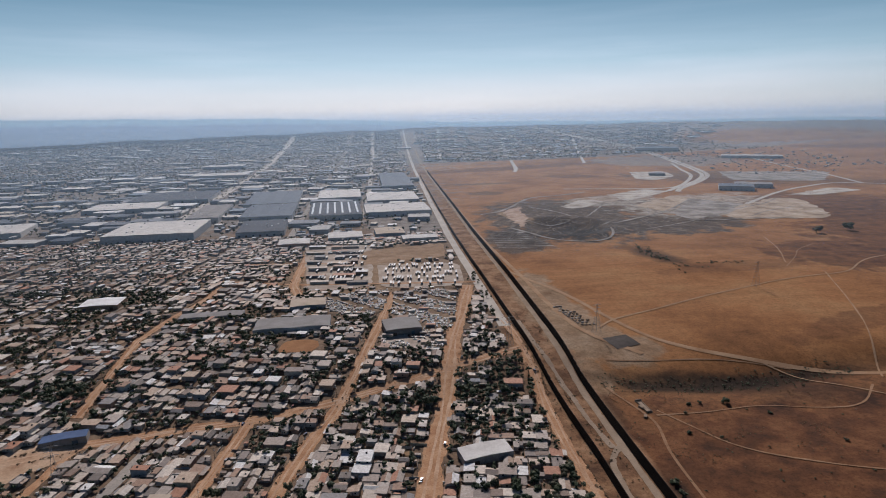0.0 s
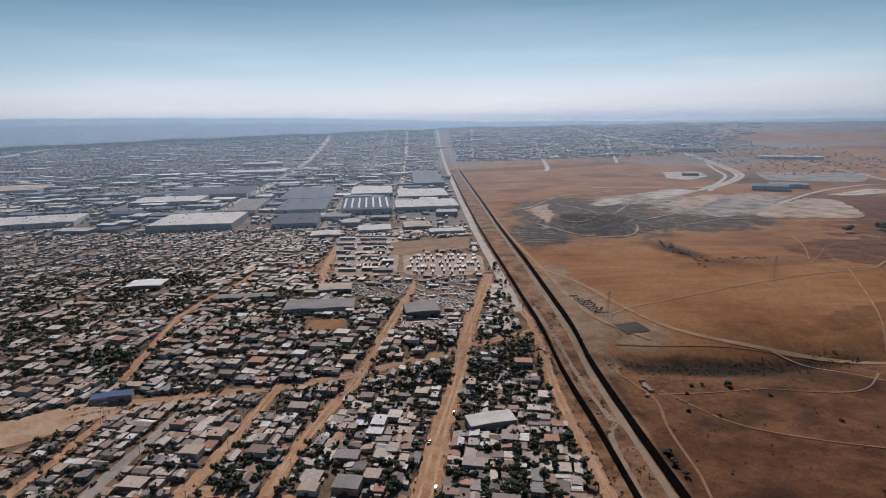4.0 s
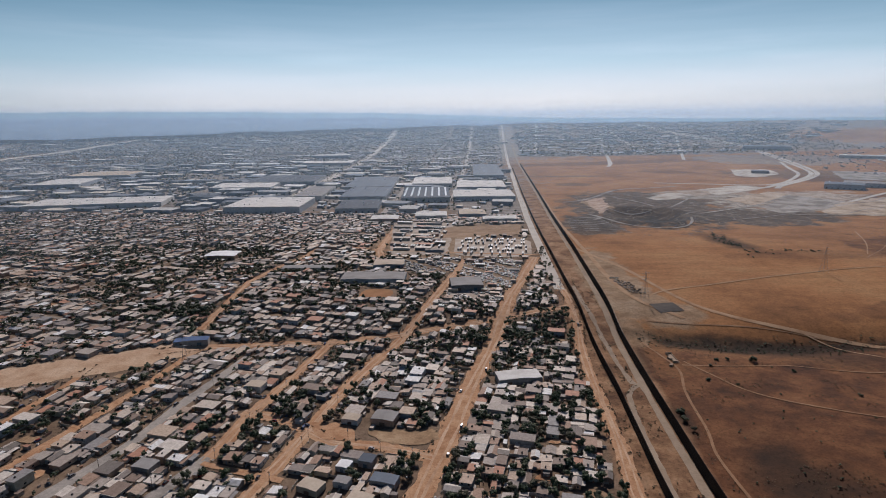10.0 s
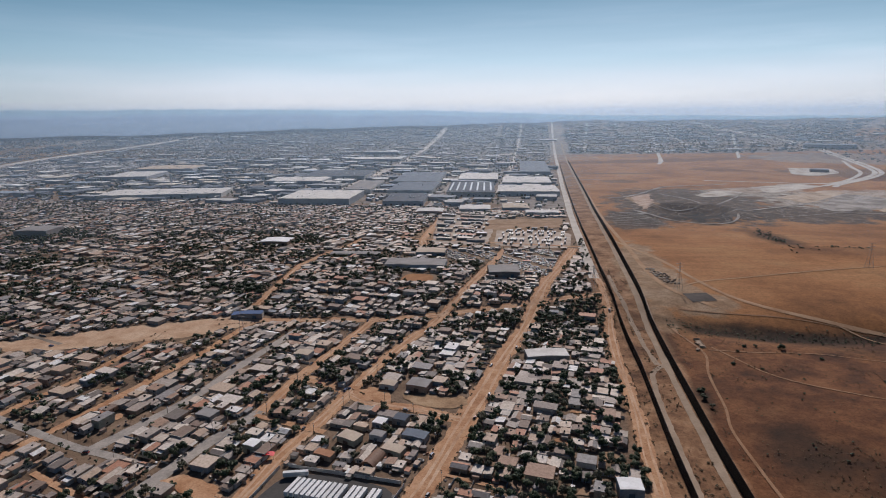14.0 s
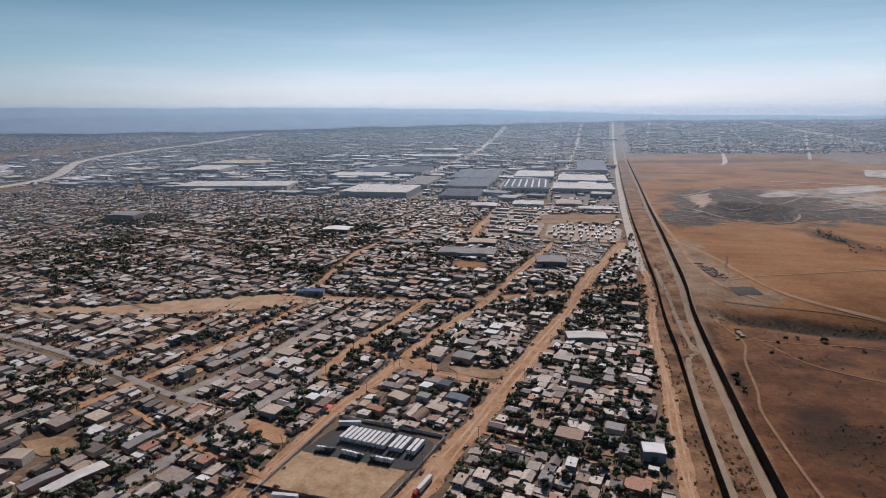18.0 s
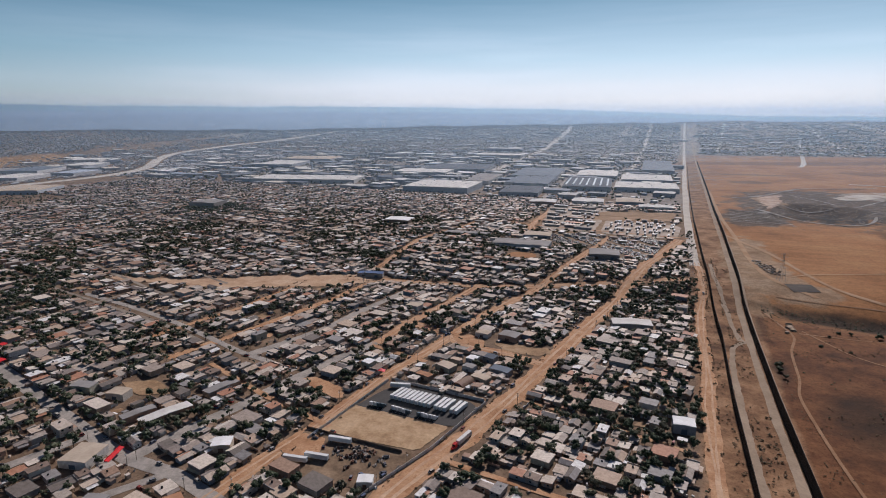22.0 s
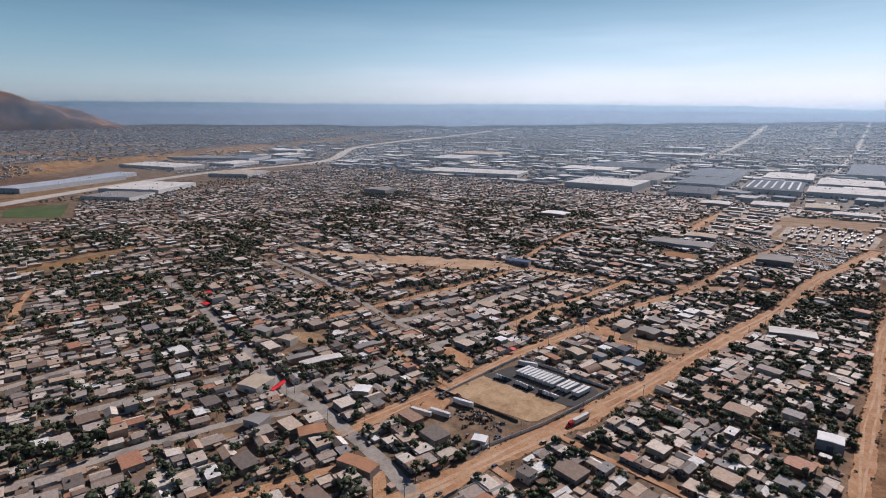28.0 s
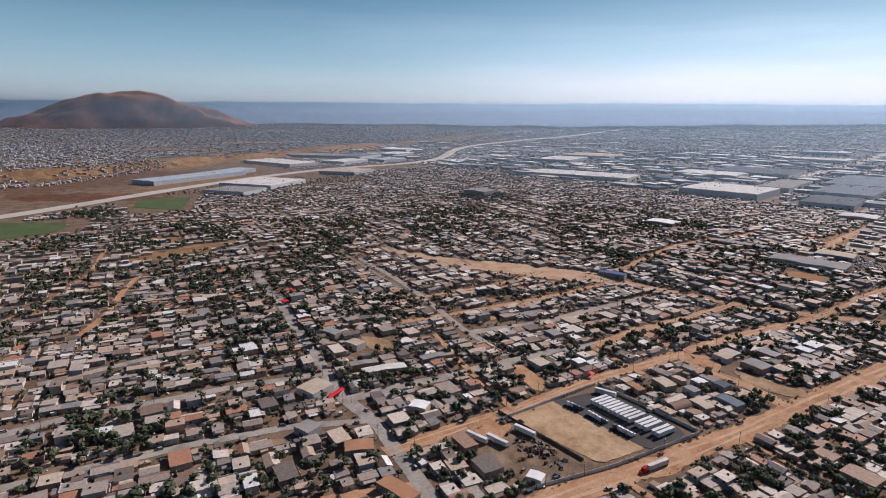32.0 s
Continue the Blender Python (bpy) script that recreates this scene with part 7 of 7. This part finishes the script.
def pylon(x, y, h, label):
    root = thing("pylon", label, "pylon", at=at_ground(x, y, 20))
    s = h * 0.11

    def edge(i, z):
        k = s * (1 - 0.82 * min(1, z / (h * 0.75)))
        return Vector(((-1, 1, 1, -1)[i % 4] * k, (-1, -1, 1, 1)[i % 4] * k, z))
    for i in range(4):
        part("leg", Build().tube(edge(i, -0.5), edge(i, h * 0.75), 0.11, 0.07, 4).tube(edge(i, h * 0.75), edge(i, h), 0.07, 0.05, 4), M_LATTICE, root)
    n = 9
    for i in range(4):
        for k in range(n):
            z0, z1 = h * 0.95 * k / n, h * 0.95 * (k + 1) / n
            part("brace", Build().tube(edge(i, z0), edge(i + 1, z1), 0.035, 0.035, 3, cap=False), M_LATTICE, root)
            part("brace", Build().tube(edge(i + 1, z0), edge(i, z1), 0.035, 0.035, 3, cap=False), M_LATTICE, root)
    for z in (0.72, 0.83, 0.94):
        part("crossarm", Build().tube((-h * 0.16, 0, h * z), (0, 0, h * z + 0.7), 0.06, 0.12, 4).tube((h * 0.16, 0, h * z), (0, 0, h * z + 0.7), 0.06, 0.12, 4).tube((-h * 0.16, 0, h * z), (h * 0.16, 0, h * z), 0.08, 0.08, 4), M_LATTICE, root)


pylon(199, 548, 34, "grey steel lattice pylon in a pale work area")
pylon(99, 530, 32, "grey steel lattice pylon at the town's edge")
pylon(-255, 352, 30, "grey steel lattice pylon beside the wash")
pylon(470, 680, 36, "grey steel lattice pylon on dry grass")
# stacked fence parts and machines in the work area
M_LOAD = piece_mat("building_material", [(0.24, 0.22, 0.20), (0.12, 0.10, 0.085), (0.42, 0.39, 0.35), (0.20, 0.15, 0.11), (0.32, 0.29, 0.26)], 0.8)
for k in range(40):
    row, place = k % 4, k // 4
    if cr.random() < 0.15:
        continue
    x, y = 178 + 4.6 * row + place * 1.5 + cr.uniform(-0.6, 0.6), 637 - 7.2 * place + cr.uniform(-1.2, 1.2)
    st = thing("material_stack", "stack of grey building material on bare ground", "stack", "stacks in the work area", at_ground(x, y, 12 + cr.uniform(-8, 8) + (90 if cr.random() < 0.3 else 0), 0.25))
    part("pallet", Build().box(-1.6, -1.1, 0, 1.6, 1.1, 0.2, bottom=True), M_WOOD, st)
    part("load", Build().box(-1.5, -1.0, 0.204, 1.5, 0.9, cr.uniform(0.6, 1.6), bottom=True), M_LOAD, st)
for x, y in ((186, 405), (189, 398), (183, 390)):
    st = thing("concrete_block", "pale broken concrete block on the slope", "block", "blocks on the slope", at_ground(x, y, 20 * x))
    part("slab", Build().box(-2.2, -1.2, -0.3, 2.2, 1.2, 1.3), M_PATROL, st)
trk = car_thing(at_ground(112, 475, 10, 0.05), True)
trk["label"] = "white van parked by the border fence"

# ---- distance ----


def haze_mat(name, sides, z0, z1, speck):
    """Glowing backdrop colour with haze and sunward brightening painted in. sides: low and high colours away from the
    sun and towards it.
    """
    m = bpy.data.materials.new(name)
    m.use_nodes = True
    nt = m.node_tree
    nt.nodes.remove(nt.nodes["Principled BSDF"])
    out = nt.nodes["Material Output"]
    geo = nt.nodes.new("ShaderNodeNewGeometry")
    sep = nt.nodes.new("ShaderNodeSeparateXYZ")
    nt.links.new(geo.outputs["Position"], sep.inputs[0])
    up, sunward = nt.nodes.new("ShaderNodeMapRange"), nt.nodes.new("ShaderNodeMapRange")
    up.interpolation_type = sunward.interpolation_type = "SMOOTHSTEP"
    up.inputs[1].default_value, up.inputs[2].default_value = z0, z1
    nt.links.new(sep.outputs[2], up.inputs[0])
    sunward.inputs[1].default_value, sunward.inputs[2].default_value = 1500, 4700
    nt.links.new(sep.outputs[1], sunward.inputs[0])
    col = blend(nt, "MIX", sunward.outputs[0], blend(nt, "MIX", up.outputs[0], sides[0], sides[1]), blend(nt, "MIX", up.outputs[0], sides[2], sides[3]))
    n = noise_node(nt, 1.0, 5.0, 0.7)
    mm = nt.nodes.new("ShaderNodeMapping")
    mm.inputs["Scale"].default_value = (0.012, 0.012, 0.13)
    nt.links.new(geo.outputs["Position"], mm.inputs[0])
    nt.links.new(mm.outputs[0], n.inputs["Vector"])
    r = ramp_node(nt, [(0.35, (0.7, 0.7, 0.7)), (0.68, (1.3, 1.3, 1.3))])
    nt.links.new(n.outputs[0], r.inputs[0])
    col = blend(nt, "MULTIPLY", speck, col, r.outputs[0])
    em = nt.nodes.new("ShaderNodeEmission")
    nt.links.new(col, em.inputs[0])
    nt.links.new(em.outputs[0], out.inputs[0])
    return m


def sky_mat():
    """Low sky: white haze at the horizon, deepening to teal blue upwards, brighter towards the sun."""
    m = bpy.data.materials.new("low_sky")
    m.use_nodes = True
    nt = m.node_tree
    nt.nodes.remove(nt.nodes["Principled BSDF"])
    geo = nt.nodes.new("ShaderNodeNewGeometry")
    sep = nt.nodes.new("ShaderNodeSeparateXYZ")
    nt.links.new(geo.outputs["Position"], sep.inputs[0])

    def span(v, a, b, smooth=False):
        k = nt.nodes.new("ShaderNodeMapRange")
        k.interpolation_type = "SMOOTHSTEP" if smooth else "LINEAR"
        k.inputs[1].default_value, k.inputs[2].default_value = a, b
        nt.links.new(v, k.inputs[0])
        return k.outputs[0]
    cloud = noise_node(nt, 1.0, 5.0, 0.55)
    mp = nt.nodes.new("ShaderNodeMapping")
    mp.inputs["Scale"].default_value = (0.0007, 0.0007, 0.012)
    nt.links.new(geo.outputs["Position"], mp.inputs[0])
    nt.links.new(mp.outputs[0], cloud.inputs["Vector"])
    off = nt.nodes.new("ShaderNodeMath")
    off.operation = "MULTIPLY_ADD"
    nt.links.new(cloud.outputs[0], off.inputs[0])
    off.inputs[1].default_value = 110
    nt.links.new(sep.outputs[2], off.inputs[2])
    up = span(off.outputs[0], 230, 1500)
    near_sun = ramp_node(nt, [(0.0, (0.12, 0.20, 0.34)), (0.05, (0.17, 0.26, 0.40)), (0.095, (0.42, 0.44, 0.50)), (0.2, (0.44, 0.46, 0.50)), (0.36, (0.27, 0.37, 0.40)), (0.7, (0.05, 0.13, 0.13)), (1.0, (0.01, 0.04, 0.05))])
    away = ramp_node(nt, [(0.0, (0.13, 0.165, 0.205)), (0.08, (0.19, 0.23, 0.265)), (0.2, (0.18, 0.255, 0.28)), (0.4, (0.10, 0.19, 0.21)), (0.7, (0.02, 0.08, 0.09)), (1.0, (0.0, 0.02, 0.03))])
    for r in (near_sun, away):
        nt.links.new(up, r.inputs[0])
    sunward = span(sep.outputs[1], 2000, 4600, True)
    col = blend(nt, "MIX", sunward, away.outputs[0], near_sun.outputs[0])
    veil = noise_node(nt, 1.0, 6.0, 0.6)
    mv = nt.nodes.new("ShaderNodeMapping")
    mv.inputs["Location"].default_value, mv.inputs["Scale"].default_value = (3.1, 0.7, 2.2), (0.00045, 0.00045, 0.0052)
    nt.links.new(geo.outputs["Position"], mv.inputs[0])
    nt.links.new(mv.outputs[0], veil.inputs["Vector"])
    streaks = ramp_node(nt, [(0.48, (0, 0, 0)), (0.72, (0.085, 0.068, 0.064))])
    nt.links.new(veil.outputs[0], streaks.inputs[0])
    low = ramp_node(nt, [(0.05, (0, 0, 0)), (0.14, (1, 1, 1)), (0.45, (0.75, 0.75, 0.75)), (0.75, (0.15, 0.15, 0.15))])
    nt.links.new(up, low.inputs[0])
    lit = nt.nodes.new("ShaderNodeMath")
    lit.operation = "MULTIPLY"
    nt.links.new(low.outputs[0], lit.inputs[0])
    nt.links.new(span(sep.outputs[1], 500, 4000), lit.inputs[1])
    col = blend(nt, "ADD", lit.outputs[0], col, streaks.outputs[0])
    em = nt.nodes.new("ShaderNodeEmission")
    nt.links.new(col, em.inputs[0])
    thin = nt.nodes.new("ShaderNodeMapRange")
    thin.interpolation_type = "SMOOTHSTEP"
    thin.inputs[1].default_value, thin.inputs[2].default_value, thin.inputs[3].default_value, thin.inputs[4].default_value = 1250, 1690, 1.0, 0.0
    nt.links.new(sep.outputs[2], thin.inputs[0])
    nt.links.new(thin.outputs[0], em.inputs[1])
    tp, ad = nt.nodes.new("ShaderNodeBsdfTransparent"), nt.nodes.new("ShaderNodeAddShader")
    nt.links.new(em.outputs[0], ad.inputs[0])
    nt.links.new(tp.outputs[0], ad.inputs[1])
    nt.links.new(ad.outputs[0], nt.nodes["Material Output"].inputs[0])
    return m


def ring(name, radius, tops, z0, mat, label, a0=-180, a1=180, step=1.0):
    """A far band round the place. tops: height by compass angle, left of the border's line positive."""
    b = Build()
    az = np.arange(a0, a1 + 0.01, step)
    rows_ = []
    for a in az:
        r = math.radians(a)
        rows_ += [(30 - radius * math.sin(r), -100 + radius * math.cos(r), z0), (30 - radius * math.sin(r), -100 + radius * math.cos(r), tops(a))]
    b.add(rows_, [(2 * i, 2 * i + 1, 2 * i + 3, 2 * i + 2) for i in range(len(az) - 1)])
    me = b.mesh(name, mat)
    return tagged(new(name, me), label, "backdrop", kind="structure")


def ridge_top(a):
    base = np.interp(a, [-180, -60, -32, -12, -2, 8, 22, 38, 55, 72, 89, 180], [190, 190, 196, 205, 215, 255, 276, 278, 276, 268, 272, 260])
    return float(base + 11 * noise.noise(Vector((a * 0.13, 1.7, 0))) + 6 * noise.noise(Vector((a * 0.5, 4.2, 0))))


ring("backdrop", 4660, lambda a: 1700.0, -40, sky_mat(), "pale blue sky and haze above the horizon")
def ridge_at(share, seed, rough):
    return lambda a: float(ridge_top(a) * share + rough * noise.noise(Vector((a * 0.09, seed, 0))) + 0.5 * rough * noise.noise(Vector((a * 0.33, seed, 3))) + 0.25 * rough * noise.noise(Vector((a * 1.1, seed, 6))))


# flat glowing bands; distance haze is painted into their colours
ring("backdrop", 4640, ridge_top, -60, haze_mat("far_ridges", ((0.155, 0.235, 0.285), (0.095, 0.165, 0.22), (0.22, 0.335, 0.415), (0.30, 0.42, 0.49)), 150, 285, speck=0.3), "glowing band painted as hazy blue ridges on the horizon", step=0.5)
ring("backdrop", 4630, ridge_at(0.86, 3.3, 12), -60, haze_mat("middle_ridges", ((0.175, 0.22, 0.29), (0.14, 0.185, 0.26), (0.22, 0.29, 0.385), (0.27, 0.345, 0.45)), 110, 240, speck=0.4), "glowing band painted as hazy blue hills with far houses", step=0.25)
ring("backdrop", 4620, ridge_at(0.69, 8.1, 9), -60, haze_mat("near_ridges", ((0.15, 0.19, 0.25), (0.135, 0.18, 0.25), (0.19, 0.245, 0.32), (0.22, 0.285, 0.37)), 100, 190, speck=0.6), "glowing band painted as hazy far city below the hills", step=0.25)


def haze_sheet_mat(name, base, thick, tint):
    """Translucent sheet added to imitate haze: mostly clear, scattering a little of the sunlight that passes through
    it; thickest between the ground and the eye's height.
    """
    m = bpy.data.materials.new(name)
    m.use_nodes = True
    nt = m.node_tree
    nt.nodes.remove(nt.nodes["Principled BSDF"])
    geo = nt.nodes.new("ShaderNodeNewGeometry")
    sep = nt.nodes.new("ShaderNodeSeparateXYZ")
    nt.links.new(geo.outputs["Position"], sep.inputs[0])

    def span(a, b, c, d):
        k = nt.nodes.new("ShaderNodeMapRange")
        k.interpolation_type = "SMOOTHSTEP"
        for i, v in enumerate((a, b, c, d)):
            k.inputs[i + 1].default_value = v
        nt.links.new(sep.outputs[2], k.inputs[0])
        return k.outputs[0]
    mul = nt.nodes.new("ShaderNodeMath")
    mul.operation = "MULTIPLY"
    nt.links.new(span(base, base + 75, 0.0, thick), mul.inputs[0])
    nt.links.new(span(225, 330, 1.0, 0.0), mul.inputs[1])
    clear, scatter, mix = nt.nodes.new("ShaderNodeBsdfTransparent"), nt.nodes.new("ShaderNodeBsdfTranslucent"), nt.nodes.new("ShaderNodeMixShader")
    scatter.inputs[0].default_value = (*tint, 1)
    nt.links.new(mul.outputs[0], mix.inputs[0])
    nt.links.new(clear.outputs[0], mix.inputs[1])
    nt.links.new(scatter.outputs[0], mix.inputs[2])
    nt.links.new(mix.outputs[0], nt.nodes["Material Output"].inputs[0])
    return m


# upright ring sheets added across the plain to stand in for haze
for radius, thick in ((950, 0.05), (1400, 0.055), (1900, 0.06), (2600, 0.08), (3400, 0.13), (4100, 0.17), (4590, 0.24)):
    ring("haze", radius, lambda a: 335.0, -12, haze_sheet_mat("haze_sheet", max(0.0, float(ground_z(0, radius)) - 5), thick, (0.335, 0.465, 0.60)), "translucent ring sheet added to imitate haze over the plain", step=3.0)


def mountain():
    n, m = 60, 22
    v = []
    for j in range(m):
        for i in range(n):
            u, w = i / (n - 1), j / (m - 1)
            az = math.radians(89.5 - 22 * u)
            rad = 4350 + 180 * w
            prof = np.interp(89.5 - 22 * u, [67.5, 70.2, 72.5, 74.3, 75.7, 77.4, 79.1, 82.6, 85.2, 89.5], [90, 165, 222, 262, 292, 330, 322, 272, 190, 60])
            z = prof * math.sin(min(1.0, w * 1.25) * math.pi / 2) ** 0.9
            z += 46 * noise.noise(Vector((u * 9, w * 4, 2))) * math.sin(w * math.pi) + 24 * noise.noise(Vector((u * 26, w * 10, 5))) * math.sin(w * math.pi)
            v.append((30 - rad * math.sin(az), -100 + rad * math.cos(az), z))
    b = Build().add(v, [(j * n + i, j * n + i + 1, (j + 1) * n + i + 1, (j + 1) * n + i) for j in range(m - 1) for i in range(n - 1)])
    me = b.mesh("mountain", ground_mat("bare_mountain", [(0.3, (0.13, 0.062, 0.038)), (0.55, (0.31, 0.155, 0.088)), (0.8, (0.42, 0.23, 0.14))], 0.006, 0.05, grain=0.6))
    me.polygons.foreach_set("use_smooth", [True] * len(me.polygons))
    tagged(new("mountain", me), "bare reddish-brown mountain behind the far town", "mountain", kind="structure")


mountain()


culvert = thing("culvert", "pale broken concrete culvert on the dry slope", "culvert", at=at_ground(189, 408, 4))
part("headwall", Build().box(-3.0, 8.0, -1, 3.0, 8.6, 1.6), M_PATROL, culvert)
for xx in (-2.4, 2.1):
    part("wing_wall", Build().box(xx, -12, -1, xx + 0.3, 7.99, 0.9), M_PATROL, culvert)
part("apron", Build().box(-2.09, -12, -0.6, 2.09, 7.98, 0.25), M_PATROL, culvert)

# ---- scrap yard and yard clutter ----
sr = random.Random(77)
for x, y, a in ((-113.5, 66, 97), (-127.5, 38, 99), (-117, 45, 97)):
    box = trailer_thing(at_ground(x, y, a, 0.05))
    box["label"] = "old pale box trailer standing in a scrap yard"
    box["group"] = "trailers in the scrap yard"
M_SCRAP = piece_mat("scrap_metal", [(0.10, 0.07, 0.05), (0.22, 0.17, 0.13), (0.06, 0.06, 0.06), (0.32, 0.29, 0.26), (0.17, 0.08, 0.05)], 0.8, dirt=0.5)
wall_run("plank_fence", (-143, 72.5), (-72, 70), 2.0, M_WOOD, "dark plank fence between the bare lot and the scrap yard")
for k in range(40):
    x, y = sr.gauss(-99, 8), sr.gauss(57, 5)
    heap = thing("scrap_heap", "heap of rusty scrap on trampled earth", "scrap", "heaps in the scrap yard", at_ground(x, y, sr.uniform(0, 360), 0.05))
    for _ in range(5):
        u, v, s, h = sr.uniform(-2.0, 2.0), sr.uniform(-2.0, 2.0), sr.uniform(0.5, 1.7), sr.uniform(0.4, 1.7)
        part("scrap_piece", Build().add([(u - s, v - s * 0.6, -0.1), (u + s, v - s * 0.5, -0.1), (u + s * 0.8, v + s * 0.6, -0.1), (u - s * 0.9, v + s * 0.5, -0.1), (u - s * 0.6, v - s * 0.4, h), (u + s * 0.5, v - s * 0.3, h * 1.3), (u + s * 0.6, v + s * 0.4, h * 0.8), (u - s * 0.5, v + s * 0.4, h * 1.1)],
                                         [(4, 5, 6, 7), (0, 1, 5, 4), (1, 2, 6, 5), (2, 3, 7, 6), (3, 0, 4, 7)]), M_SCRAP, heap)
for x, y in ((-134, 68), (-131, 64), (-129, 69), (-79, 62), (-73, 47), (-76, 55), (-84, 41), (-120, 57), (-88, 36)):
    copy_thing(cars[False], at_ground(x, y, sr.uniform(0, 360), 0.08))
shed = hall(-78, 35, 9, 7, 3.4, 20, "W", "small white-roofed shed at the edge of a scrap yard")
jx, jy = lots(-640, 96, -230, 620, 10, 5.4, 6.2, rng, 0.5)
ok = keep_off(jx, jy, 0.6) & (rng.random(len(jx)) < 0.36)
jx, jy = jx[ok], jy[ok]
nj = len(jx)
many("yard_clutter", [Build().box(-0.5, -0.5, 0, 0.5, 0.5, 1.0, 0), Build().add([(-0.5, -0.5, 0), (0.5, -0.5, 0), (0.5, 0.5, 0), (-0.5, 0.5, 0), (-0.35, -0.4, 1), (0.3, -0.4, 0.8), (0.35, 0.3, 0.6), (-0.4, 0.4, 0.9)], [(4, 5, 6, 7), (0, 1, 5, 4), (1, 2, 6, 5), (2, 3, 7, 6), (3, 0, 4, 7)], 0)],
     rng.integers(0, 2, nj), np.stack([jx, jy, ground_z(jx, jy) - 0.15, rng.uniform(0, 6.28, nj), rng.uniform(0.5, 2.4, nj), rng.uniform(0.5, 2.0, nj), rng.uniform(0.5, 1.7, nj)], 1), [M_ROOF_MANY], "small sheds, barrels and junk in the yards", "clutter")
